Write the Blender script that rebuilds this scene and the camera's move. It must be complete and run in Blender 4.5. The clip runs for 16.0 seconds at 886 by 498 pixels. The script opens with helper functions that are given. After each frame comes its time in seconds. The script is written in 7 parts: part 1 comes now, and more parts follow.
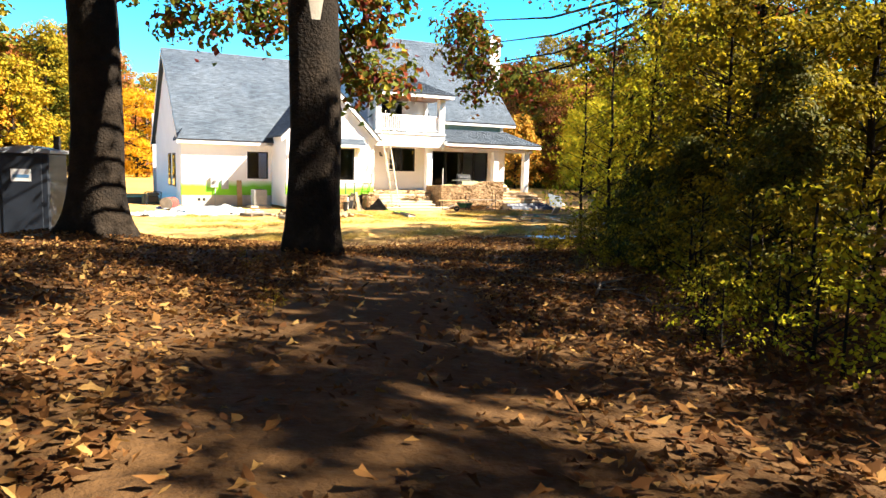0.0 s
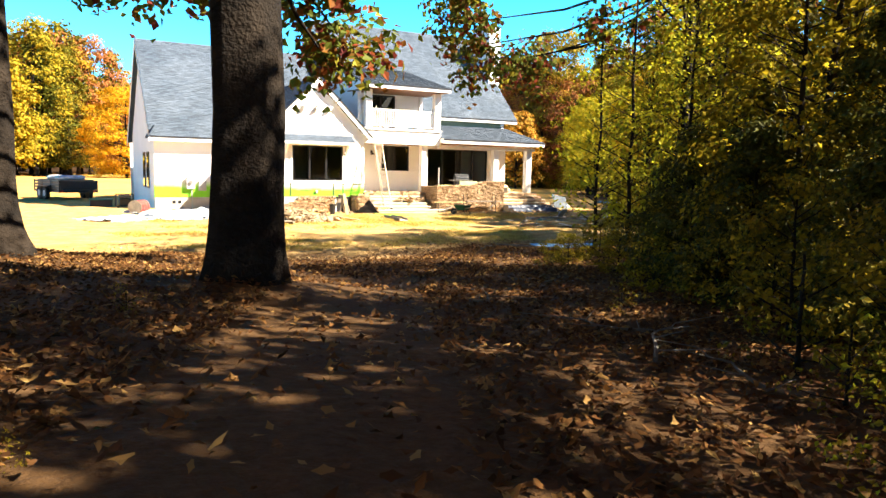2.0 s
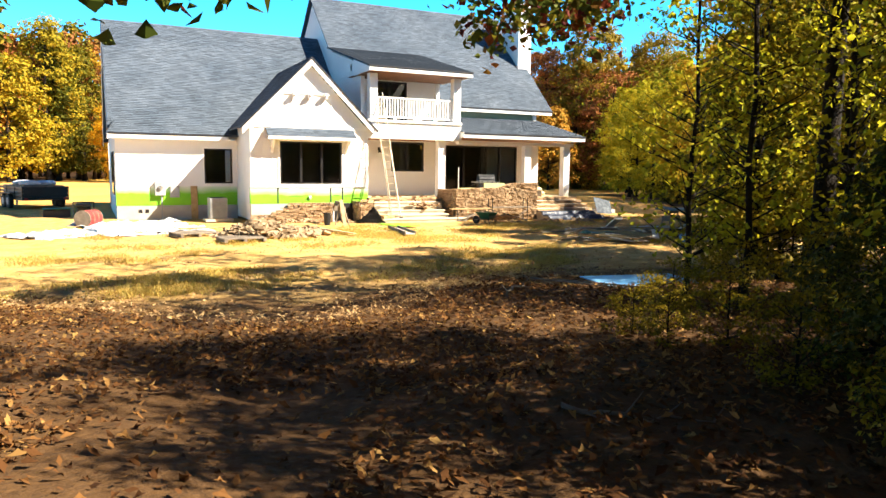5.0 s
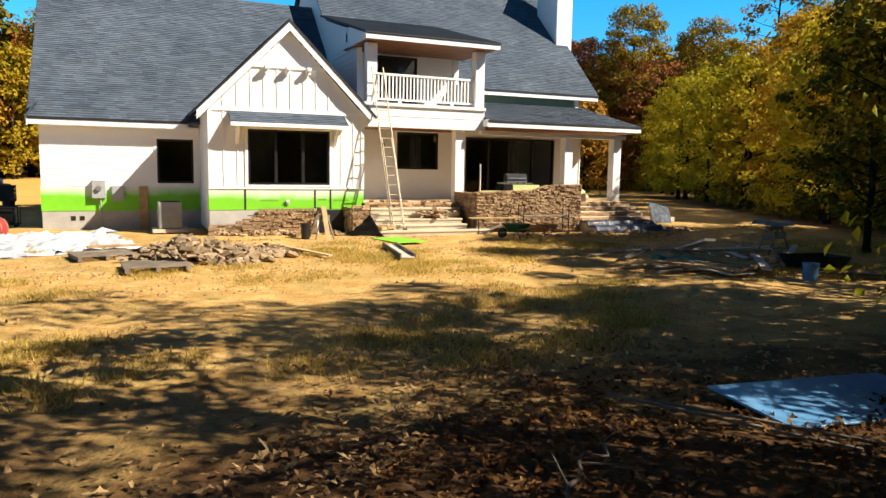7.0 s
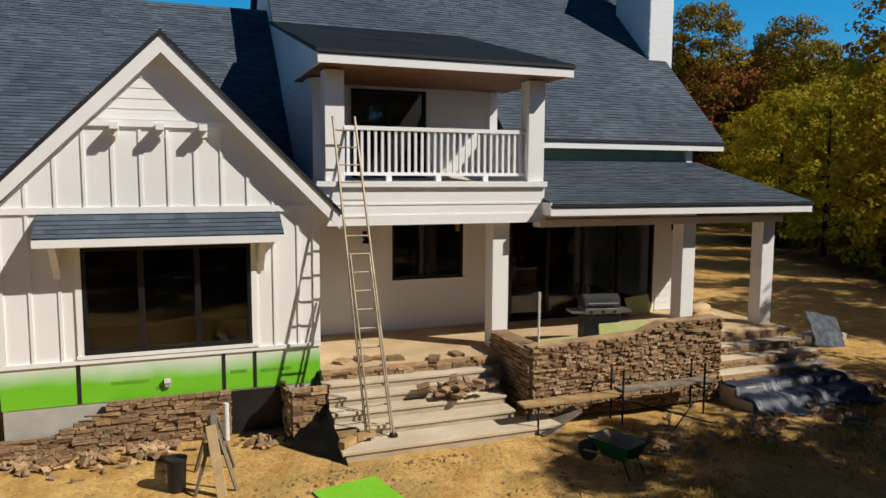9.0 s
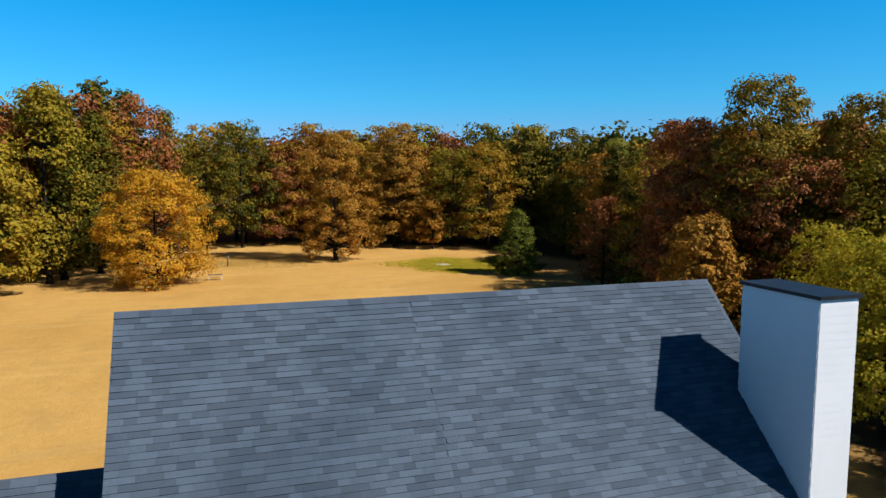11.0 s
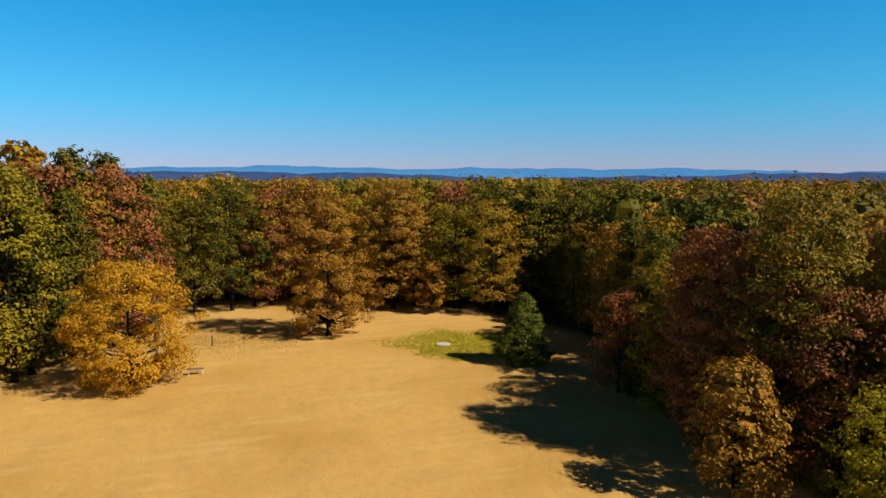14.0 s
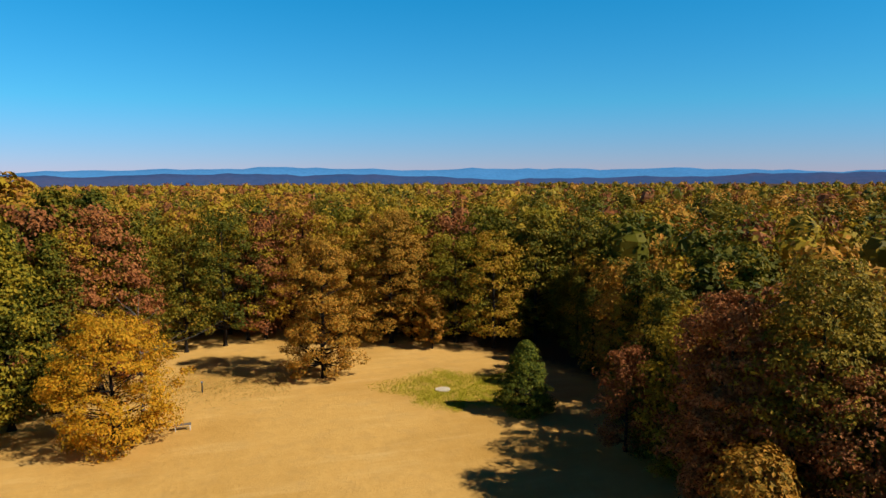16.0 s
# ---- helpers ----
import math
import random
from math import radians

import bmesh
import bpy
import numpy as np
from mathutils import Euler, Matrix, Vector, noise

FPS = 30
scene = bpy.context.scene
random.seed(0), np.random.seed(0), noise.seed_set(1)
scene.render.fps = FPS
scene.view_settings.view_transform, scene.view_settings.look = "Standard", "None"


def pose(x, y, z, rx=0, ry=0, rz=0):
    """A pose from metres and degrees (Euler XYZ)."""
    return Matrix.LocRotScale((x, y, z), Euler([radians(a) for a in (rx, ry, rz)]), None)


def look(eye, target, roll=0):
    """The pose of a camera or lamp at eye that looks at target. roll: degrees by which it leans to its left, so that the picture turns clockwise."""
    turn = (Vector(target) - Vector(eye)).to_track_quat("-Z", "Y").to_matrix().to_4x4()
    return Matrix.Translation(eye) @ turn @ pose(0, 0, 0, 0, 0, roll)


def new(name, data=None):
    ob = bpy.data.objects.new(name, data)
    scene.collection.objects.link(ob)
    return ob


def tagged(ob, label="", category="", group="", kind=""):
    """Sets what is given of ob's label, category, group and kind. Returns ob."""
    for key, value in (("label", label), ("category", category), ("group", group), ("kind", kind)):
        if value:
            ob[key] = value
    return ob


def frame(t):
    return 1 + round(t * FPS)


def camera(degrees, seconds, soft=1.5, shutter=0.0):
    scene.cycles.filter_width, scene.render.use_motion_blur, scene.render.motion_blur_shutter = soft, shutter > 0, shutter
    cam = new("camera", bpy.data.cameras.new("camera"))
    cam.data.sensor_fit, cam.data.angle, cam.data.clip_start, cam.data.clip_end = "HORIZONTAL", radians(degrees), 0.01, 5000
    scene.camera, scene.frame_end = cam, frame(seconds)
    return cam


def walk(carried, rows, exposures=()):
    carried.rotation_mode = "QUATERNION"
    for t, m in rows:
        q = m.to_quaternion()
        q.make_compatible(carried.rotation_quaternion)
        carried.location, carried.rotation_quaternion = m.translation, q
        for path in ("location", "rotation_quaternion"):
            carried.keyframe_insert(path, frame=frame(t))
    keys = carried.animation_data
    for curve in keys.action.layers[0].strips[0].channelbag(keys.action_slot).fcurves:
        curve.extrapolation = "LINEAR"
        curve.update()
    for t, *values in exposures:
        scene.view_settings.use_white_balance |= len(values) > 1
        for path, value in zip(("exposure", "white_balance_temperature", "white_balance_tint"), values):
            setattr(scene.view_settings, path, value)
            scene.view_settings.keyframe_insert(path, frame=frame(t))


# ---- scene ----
# exposure in stops and white balance: the camera darkens and cools its picture as it leaves the shade
EXPOSURES = [(0, 2.3, 7200, 10), (2, 2.35, 7200, 10), (4, 2.2, 7200, 10), (6.5, 1.25, 7100, 10), (7, 0.95, 7000, 10), (8, 0.45, 6800, 10), (8.5, 0.1, 6700, 10), (9, -0.05, 6500, 10), (9.5, 0.0, 6000, 10), (10, 0.28, 5700, 10), (12.5, 0.1, 6500, 10), (16, 0.1, 6500, 10)]
cam = camera(63.78, 16.0)
# seconds, eye, heading, pitch and lean in degrees
PATH = [
    (0, -18.675, -36.254, 2.135, -28.70, -6.27, 1.39),
    (0.5, -18.344, -35.741, 2.124, -28.71, -6.20, 1.46),
    (1, -17.959, -35.131, 2.121, -28.74, -6.22, 1.41),
    (1.5, -17.573, -34.522, 2.116, -28.78, -6.25, 1.32),
    (2, -17.098, -33.794, 2.111, -28.68, -6.28, 1.19),
    (2.5, -16.612, -33.011, 2.095, -28.38, -6.24, 0.98),
    (3, -16.059, -32.148, 2.096, -27.94, -6.26, 0.80),
    (3.5, -15.518, -31.253, 2.084, -27.66, -6.27, 0.68),
    (4, -14.893, -30.233, 2.065, -27.17, -6.24, 0.52),
    (6.5, -11.541, -24.780, 2.083, -24.60, -6.33, 1.00),
    (7, -10.441, -22.699, 2.059, -23.85, -6.37, 0.92),
    (7.5, -9.237, -20.418, 2.088, -23.00, -6.34, 0.80),
    (8, -7.984, -17.649, 2.286, -22.46, -6.22, 0.56),
    (8.5, -6.862, -15.137, 2.712, -21.76, -5.94, 0.59),
    (9, -5.744, -12.479, 4.317, -20.74, -5.94, 0.29),
    (9.5, -4.692, -10.038, 6.468, -19.83, -6.08, -0.14),
    (10, -3.746, -7.778, 8.559, -19.30, -6.17, -0.08),
    (12.5, -0.350, 0.900, 18.699, -18.53, -5.83, 0.07),
    (13, 0.003, 1.981, 19.884, -18.53, -5.82, 0.09),
    (13.5, 0.403, 2.934, 20.979, -18.50, -5.83, 0.10),
    (14, 0.847, 3.907, 22.270, -18.48, -5.85, 0.09),
    (14.5, 1.311, 4.836, 23.448, -18.43, -5.86, 0.05),
    (15, 1.790, 5.782, 24.703, -18.37, -5.86, -0.02),
    (15.5, 2.176, 6.644, 25.885, -18.33, -5.86, -0.11),
    (16, 2.614, 7.645, 27.127, -18.30, -5.85, -0.21),
]
walk(cam, [(t, pose(x, y, z, 90 + pitch, 0, yaw) @ pose(0, 0, 0, 0, 0, roll)) for t, x, y, z, yaw, pitch, roll in PATH], EXPOSURES)

# ---- node helpers ----
def nodes_of(name):
    m = bpy.data.materials.new(name)
    m.use_nodes = True
    t = m.node_tree
    return m, t, t.nodes["Principled BSDF"]


def ramp(t, fac, stops):
    r = t.nodes.new("ShaderNodeValToRGB")
    els = r.color_ramp.elements
    els.remove(els[1])
    els[0].position, els[0].color = stops[0][0], (*stops[0][1], 1)
    for p, c in stops[1:]:
        els.new(p).color = (*c, 1)
    t.links.new(fac, r.inputs[0])
    return r.outputs[0]


# ---- world and sun ----
SUN_TO = Vector((0.76, -0.65, 0.0)).normalized() * math.cos(radians(41)) + Vector((0, 0, math.sin(radians(41))))
world = bpy.data.worlds.new("sky_world")
scene.world = world
world.use_nodes = True
wn = world.node_tree
sky = wn.nodes.new("ShaderNodeTexSky")
sky.sky_type, sky.sun_disc = "NISHITA", False
sky.sun_elevation, sky.sun_rotation = radians(41), math.atan2(0.76, -0.65)
sky.air_density, sky.dust_density, sky.ozone_density = 1.0, 0.0, 4.0
wn.nodes["Background"].inputs["Strength"].default_value = 0.12
# a clear autumn sky: paler towards the horizon, deep blue above; dimmed above the view to cut fill light
geo = wn.nodes.new("ShaderNodeTexCoord")
sepw = wn.nodes.new("ShaderNodeSeparateXYZ")
wn.links.new(geo.outputs["Generated"], sepw.inputs[0])
grade = ramp(wn, sepw.outputs["Z"], [(0.0, (0.44, 0.47, 0.86)), (0.04, (0.34, 0.54, 0.88)), (0.1, (0.20, 0.68, 0.92)), (0.26, (0.055, 0.76, 1.0)), (0.5, (0.015, 0.11, 0.24)), (1.0, (0.012, 0.04, 0.10))])
deep = wn.nodes.new("ShaderNodeMix")
deep.data_type, deep.blend_type = "RGBA", "MULTIPLY"
deep.inputs[0].default_value = 1.0
wn.links.new(sky.outputs[0], deep.inputs[6])
wn.links.new(grade, deep.inputs[7])
wn.links.new(deep.outputs[2], wn.nodes["Background"].inputs["Color"])
sun_data = bpy.data.lights.new("sun", "SUN")
sun_data.energy, sun_data.angle, sun_data.color = 5.0, radians(0.6), (1.0, 0.93, 0.82)
sun = new("sun", sun_data)
sun.matrix_world = look(SUN_TO * 100, (0, 0, 0))

# ---- materials ----
def noise_tex(t, scale, detail=5.0, rough=0.6, vec=None):
    n = t.nodes.new("ShaderNodeTexNoise")
    n.inputs["Scale"].default_value, n.inputs["Detail"].default_value, n.inputs["Roughness"].default_value = scale, detail, rough
    if vec is None:
        tc = t.nodes.new("ShaderNodeTexCoord")
        vec = tc.outputs["Object"]
    t.links.new(vec, n.inputs["Vector"])
    return n.outputs["Fac"]


def mixc(t, fac, a, b, mode="MIX"):
    m = t.nodes.new("ShaderNodeMix")
    m.data_type, m.blend_type = "RGBA", mode
    for sock, v in ((m.inputs[0], fac), (m.inputs[6], a), (m.inputs[7], b)):
        if isinstance(v, (int, float)):
            sock.default_value = v
        elif isinstance(v, tuple):
            sock.default_value = (*v, 1)
        else:
            t.links.new(v, sock)
    return m.outputs[2]


def maths(t, op, a, b=0.0, clamp=False):
    m = t.nodes.new("ShaderNodeMath")
    m.operation, m.use_clamp = op, clamp
    for sock, v in zip(m.inputs, (a, b)):
        if isinstance(v, (int, float)):
            sock.default_value = v
        else:
            t.links.new(v, sock)
    return m.outputs[0]


def bump(t, bsdf, height, strength, dist=0.02):
    b = t.nodes.new("ShaderNodeBump")
    b.inputs["Strength"].default_value, b.inputs["Distance"].default_value = strength, dist
    t.links.new(height, b.inputs["Height"])
    t.links.new(b.outputs[0], bsdf.inputs["Normal"])


def surf(name, c1, c2, scale=1.5, fine=40.0, rough=0.75, relief=0.3, metal=0.0, island=0.0, random_by=0.0, spec=0.4, dist=0.01, speck=0.35):
    """Two colours mixed by broad stains, varied by a fine grain, with bump."""
    m, t, b = nodes_of(name)
    broad, grain = noise_tex(t, scale), noise_tex(t, fine, 3.0)
    col = ramp(t, broad, [(0.33, c1), (0.68, c2)])
    col = mixc(t, speck, col, ramp(t, grain, [(0.3, (0.45, 0.45, 0.45)), (0.7, (1.0, 1.0, 1.0))]), "MULTIPLY")
    if island or random_by:
        g = t.nodes.new("ShaderNodeNewGeometry").outputs["Random Per Island"] if island else t.nodes.new("ShaderNodeObjectInfo").outputs["Random"]
        k = island or random_by
        col = mixc(t, 1.0, col, ramp(t, g, [(0.0, (1 - k,) * 3), (1.0, (1.0, 1.0, 1.0))]), "MULTIPLY")
    t.links.new(col, b.inputs["Base Color"])
    b.inputs["Roughness"].default_value, b.inputs["Metallic"].default_value = rough, metal
    b.inputs["Specular IOR Level"].default_value = spec
    if relief:
        bump(t, b, grain, relief, dist)
    return m


def leaf_mat(name, stops, through_light=0.35, rough=0.6, obj=0.25):
    """Leaves: colour by leaf, shifted a little from plant to plant, letting some light through."""
    m, t, b = nodes_of(name)
    isl = t.nodes.new("ShaderNodeNewGeometry").outputs["Random Per Island"]
    rnd = t.nodes.new("ShaderNodeObjectInfo").outputs["Random"]
    f = maths(t, "ADD", maths(t, "MULTIPLY", isl, 1 - obj), maths(t, "MULTIPLY", rnd, obj))
    col = ramp(t, f, stops)
    t.links.new(col, b.inputs["Base Color"])
    b.inputs["Roughness"].default_value, b.inputs["Specular IOR Level"].default_value = rough, 0.12
    tr = t.nodes.new("ShaderNodeBsdfTranslucent")
    t.links.new(col, tr.inputs["Color"])
    mx = t.nodes.new("ShaderNodeMixShader")
    mx.inputs[0].default_value = through_light
    t.links.new(b.outputs[0], mx.inputs[1])
    t.links.new(tr.outputs[0], mx.inputs[2])
    t.links.new(mx.outputs[0], t.nodes["Material Output"].inputs["Surface"])
    return m


def ground_mat():
    m, t, b = nodes_of("earth")
    tc = t.nodes.new("ShaderNodeTexCoord").outputs["Object"]
    sep = t.nodes.new("ShaderNodeSeparateXYZ")
    t.links.new(tc, sep.inputs[0])
    broad, mid, fine = noise_tex(t, 0.12, 4, vec=tc), noise_tex(t, 0.9, 6, vec=tc), noise_tex(t, 14, 4, vec=tc)
    sand = mixc(t, mid, (0.57, 0.315, 0.075), (0.69, 0.41, 0.115))
    sand = mixc(t, ramp(t, noise_tex(t, 0.35, 7, vec=tc), [(0.5, (0, 0, 0)), (0.8, (0.6, 0.6, 0.6))]), sand, (0.46, 0.28, 0.09))
    sand = mixc(t, ramp(t, noise_tex(t, 0.045, 6, 0.55, vec=tc), [(0.46, (0, 0, 0)), (0.66, (0.75, 0.75, 0.75))]), sand, (0.47, 0.25, 0.05))
    # faint curved tracks of wheels and a grader
    wv = t.nodes.new("ShaderNodeTexWave")
    wv.wave_type, wv.rings_direction = "RINGS", "Z"
    wv.inputs["Scale"].default_value, wv.inputs["Distortion"].default_value, wv.inputs["Detail"].default_value, wv.inputs["Detail Scale"].default_value = 0.05, 14.0, 3.0, 0.15
    off = t.nodes.new("ShaderNodeVectorMath")
    off.inputs[1].default_value = (-38.0, -16.0, 0.0)
    t.links.new(tc, off.inputs[0])
    t.links.new(off.outputs[0], wv.inputs["Vector"])
    track = maths(t, "MULTIPLY", ramp(t, wv.outputs["Fac"], [(0.55, (0, 0, 0)), (0.9, (1, 1, 1))]), maths(t, "MULTIPLY", ramp(t, broad, [(0.45, (0, 0, 0)), (0.7, (1, 1, 1))]), 0.3))
    sand = mixc(t, track, sand, (0.44, 0.25, 0.06))
    drag = t.nodes.new("ShaderNodeMapping")
    drag.inputs["Rotation"].default_value, drag.inputs["Scale"].default_value = (0, 0, radians(38)), (0.05, 0.4, 1.0)
    t.links.new(tc, drag.inputs["Vector"])
    pale = maths(t, "MULTIPLY", ramp(t, noise_tex(t, 1.0, 6, 0.65, vec=drag.outputs[0]), [(0.5, (0, 0, 0)), (0.72, (1, 1, 1))]), ramp(t, broad, [(0.4, (0, 0, 0)), (0.62, (0.45, 0.45, 0.45))]))
    sand = mixc(t, pale, sand, (0.80, 0.55, 0.22))
    litter = mixc(t, fine, (0.038, 0.019, 0.008), (0.13, 0.068, 0.026))
    straw = mixc(t, fine, (0.22, 0.15, 0.04), (0.50, 0.36, 0.13))
    # the yard: trodden, with brown and straw-coloured patches
    worn = noise_tex(t, 1.7, 8, 0.7, vec=tc)
    dusty = mixc(t, ramp(t, worn, [(0.40, (0, 0, 0)), (0.62, (1, 1, 1))]), (0.64, 0.41, 0.155), (0.46, 0.26, 0.075))
    dusty = mixc(t, ramp(t, fine, [(0.30, (0, 0, 0)), (0.46, (1, 1, 1))]), (0.27, 0.16, 0.065), dusty)
    # two faded spots of green marking paint
    for px, py in ((-5.17, -3.73), (-5.19, -5.07)):
        dx, dy = maths(t, "MULTIPLY", maths(t, "SUBTRACT", sep.outputs["X"], px), 4.5), maths(t, "MULTIPLY", maths(t, "SUBTRACT", sep.outputs["Y"], py), 2.8)
        spot = maths(t, "SUBTRACT", 1.2, maths(t, "ADD", maths(t, "ADD", maths(t, "MULTIPLY", dx, dx), maths(t, "MULTIPLY", dy, dy)), worn), True)
        dusty = mixc(t, maths(t, "MULTIPLY", spot, 0.8), dusty, (0.10, 0.62, 0.28))
    # the wood's floor lies south of the yard, with an uneven edge
    edge = maths(t, "ADD", sep.outputs["Y"], maths(t, "MULTIPLY", mid, 7.0))
    f_wood = maths(t, "MULTIPLY", maths(t, "SUBTRACT", -11.3, edge), 0.28, True)
    col = mixc(t, ramp(t, mid, [(0.5, (0, 0, 0)), (0.62, (0.7, 0.7, 0.7))]), dusty, straw)
    yard = maths(t, "MULTIPLY", maths(t, "SUBTRACT", 18.0, sep.outputs["Y"]), 0.1, True)
    col = mixc(t, yard, sand, col)
    # and again round the clearing
    ex, ey = maths(t, "MULTIPLY", maths(t, "SUBTRACT", sep.outputs["X"], 6.0), 1 / 50.0), maths(t, "MULTIPLY", maths(t, "SUBTRACT", sep.outputs["Y"], 55.0), 1 / 78.0)
    rr = maths(t, "ADD", maths(t, "MULTIPLY", ex, ex), maths(t, "MULTIPLY", ey, ey))
    f_far = maths(t, "MULTIPLY", maths(t, "SUBTRACT", maths(t, "ADD", rr, maths(t, "MULTIPLY", mid, 0.2)), 1.05), 6.0, True)
    # and under the trees east of the house
    f_east = maths(t, "MULTIPLY", maths(t, "SUBTRACT", maths(t, "SUBTRACT", sep.outputs["X"], maths(t, "MULTIPLY", sep.outputs["Y"], 0.5)), maths(t, "ADD", 13.0, maths(t, "MULTIPLY", mid, 4.0))), 0.4, True)
    f_east = maths(t, "MULTIPLY", f_east, maths(t, "MULTIPLY", maths(t, "SUBTRACT", 34.0, sep.outputs["Y"]), 0.15, True))
    col = mixc(t, maths(t, "MAXIMUM", maths(t, "MAXIMUM", f_wood, f_far), f_east), col, litter)
    t.links.new(col, b.inputs["Base Color"])
    b.inputs["Roughness"].default_value, b.inputs["Specular IOR Level"].default_value = 0.95, 0.15
    bump(t, b, maths(t, "ADD", maths(t, "MULTIPLY", mid, 3.0), maths(t, "ADD", fine, maths(t, "MULTIPLY", worn, 2.0))), 0.6, 0.05)
    return m


M = {}
M["earth"] = ground_mat()
M["white"] = surf("white_painted_siding", (0.78, 0.78, 0.78), (0.84, 0.84, 0.83), 0.7, 60, 0.6, 0.08, speck=0.07)
M["trim"] = surf("white_trim_paint", (0.81, 0.81, 0.81), (0.87, 0.87, 0.86), 1.0, 50, 0.5, 0.05, speck=0.06)
M["shingle"] = surf("asphalt_shingle", (0.080, 0.108, 0.146), (0.122, 0.154, 0.198), 0.5, 45, 0.9, 0.4, island=0.38, spec=0.25)
M["shingle_piece"] = surf("asphalt_shingle_tab", (0.080, 0.108, 0.146), (0.122, 0.154, 0.198), 0.5, 45, 0.9, 0.4, random_by=0.38, spec=0.25)
M["shingle_butt"] = surf("shingle_cut_edge", (0.030, 0.040, 0.054), (0.050, 0.062, 0.080), 1.0, 45, 0.95, 0.0, spec=0.15)
M["fascia_dark"] = surf("dark_drip_edge", (0.02, 0.02, 0.025), (0.03, 0.03, 0.035), 2, 40, 0.5, 0.05)
M["ceiling_wood"] = surf("stained_wood_ceiling", (0.20, 0.08, 0.03), (0.30, 0.13, 0.05), 3, 30, 0.6, 0.1)
m, t, b = nodes_of("green_sheathing")
tc = t.nodes.new("ShaderNodeTexCoord").outputs["Object"]
sep = t.nodes.new("ShaderNodeSeparateXYZ")
t.links.new(tc, sep.inputs[0])
spray = maths(t, "ADD", maths(t, "MULTIPLY", maths(t, "SUBTRACT", sep.outputs["Z"], 1.08), 3.2), maths(t, "MULTIPLY", noise_tex(t, 1.1, 3, vec=tc), 0.9))
col = mixc(t, maths(t, "SUBTRACT", spray, 0.35, True), mixc(t, noise_tex(t, 3, 4, vec=tc), (0.13, 0.47, 0.010), (0.21, 0.62, 0.025)), (0.72, 0.76, 0.70))
t.links.new(col, b.inputs["Base Color"])
b.inputs["Roughness"].default_value = 0.6
M["green_board"] = m
M["green_sheet"] = surf("green_sheathing_sheet", (0.20, 0.58, 0.02), (0.27, 0.72, 0.04), 0.8, 40, 0.6, 0.05)
M["green_faded"] = surf("faded_green_sheathing", (0.42, 0.48, 0.16), (0.56, 0.60, 0.28), 2, 40, 0.7, 0.05)
M["green_dull"] = surf("dull_green_sheathing", (0.20, 0.30, 0.22), (0.28, 0.38, 0.29), 1.2, 40, 0.75, 0.05)
M["grill_lid"] = surf("dark_grill_enamel", (0.05, 0.055, 0.06), (0.09, 0.095, 0.10), 3, 40, 0.35, 0.05, metal=0.4)
M["clod"] = surf("dry_clods", (0.36, 0.22, 0.09), (0.58, 0.40, 0.19), 3, 30, 0.95, 0.3, island=0.5)
M["mark_green"] = surf("faded_print", (0.10, 0.34, 0.02), (0.15, 0.44, 0.03), 8, 60, 0.6, 0.0)
M["tape"] = surf("black_seam_tape", (0.012, 0.012, 0.014), (0.03, 0.03, 0.03), 3, 40, 0.5, 0.05)
M["block"] = surf("concrete_block", (0.42, 0.41, 0.38), (0.55, 0.53, 0.49), 2, 60, 0.9, 0.3, random_by=0.15)
M["stone"] = surf("ledge_stone", (0.36, 0.215, 0.11), (0.66, 0.45, 0.26), 3, 30, 0.9, 0.6, random_by=0.55, dist=0.02)
M["stone_isl"] = surf("ledge_stone_small", (0.36, 0.215, 0.11), (0.66, 0.45, 0.26), 3, 30, 0.9, 0.6, island=0.55, dist=0.02)
M["stone_heap"] = surf("quarried_stone", (0.32, 0.22, 0.125), (0.52, 0.385, 0.24), 3, 30, 0.9, 0.5, island=0.5, dist=0.02)
M["concrete"] = surf("poured_concrete", (0.55, 0.46, 0.33), (0.72, 0.62, 0.47), 1.4, 50, 0.9, 0.25)
M["dusty_floor"] = surf("clay_dusted_concrete", (0.50, 0.36, 0.20), (0.70, 0.52, 0.31), 1.2, 50, 0.9, 0.2)
# darker copy of the concrete: the risers' shade is put into the colour
M["concrete_riser"] = surf("shaded_riser_concrete", (0.42, 0.35, 0.25), (0.58, 0.50, 0.38), 1.8, 50, 0.9, 0.3)
M["black_frame"] = surf("black_window_frame", (0.008, 0.008, 0.009), (0.016, 0.016, 0.018), 3, 50, 0.4, 0.03)
# near-black stands in for rooms without light
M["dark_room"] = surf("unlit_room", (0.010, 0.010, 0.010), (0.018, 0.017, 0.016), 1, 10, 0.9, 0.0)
# bark darkened further: part of the canopy's shade is in this colour
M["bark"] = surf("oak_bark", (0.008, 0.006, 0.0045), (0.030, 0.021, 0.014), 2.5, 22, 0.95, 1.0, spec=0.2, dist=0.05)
# bared wood made paler, with the sun on it put into the colour
M["sunlit_scar_wood"] = surf("sunlit_scar_wood", (0.50, 0.44, 0.36), (0.72, 0.66, 0.56), 3, 25, 0.8, 0.2)
M["bark_pale"] = surf("grey_bark", (0.10, 0.085, 0.07), (0.22, 0.19, 0.16), 2.5, 22, 0.95, 0.8, spec=0.2, dist=0.03)
M["plastic_dark"] = surf("dark_blue_grey_plastic", (0.010, 0.014, 0.022), (0.018, 0.024, 0.036), 2, 40, 0.5, 0.05)
M["paper"] = surf("white_sticker", (0.7, 0.7, 0.7), (0.8, 0.8, 0.8), 2, 40, 0.6, 0.0)
M["alu"] = surf("weathered_aluminium", (0.45, 0.42, 0.36), (0.62, 0.58, 0.50), 4, 50, 0.45, 0.1, metal=0.6)
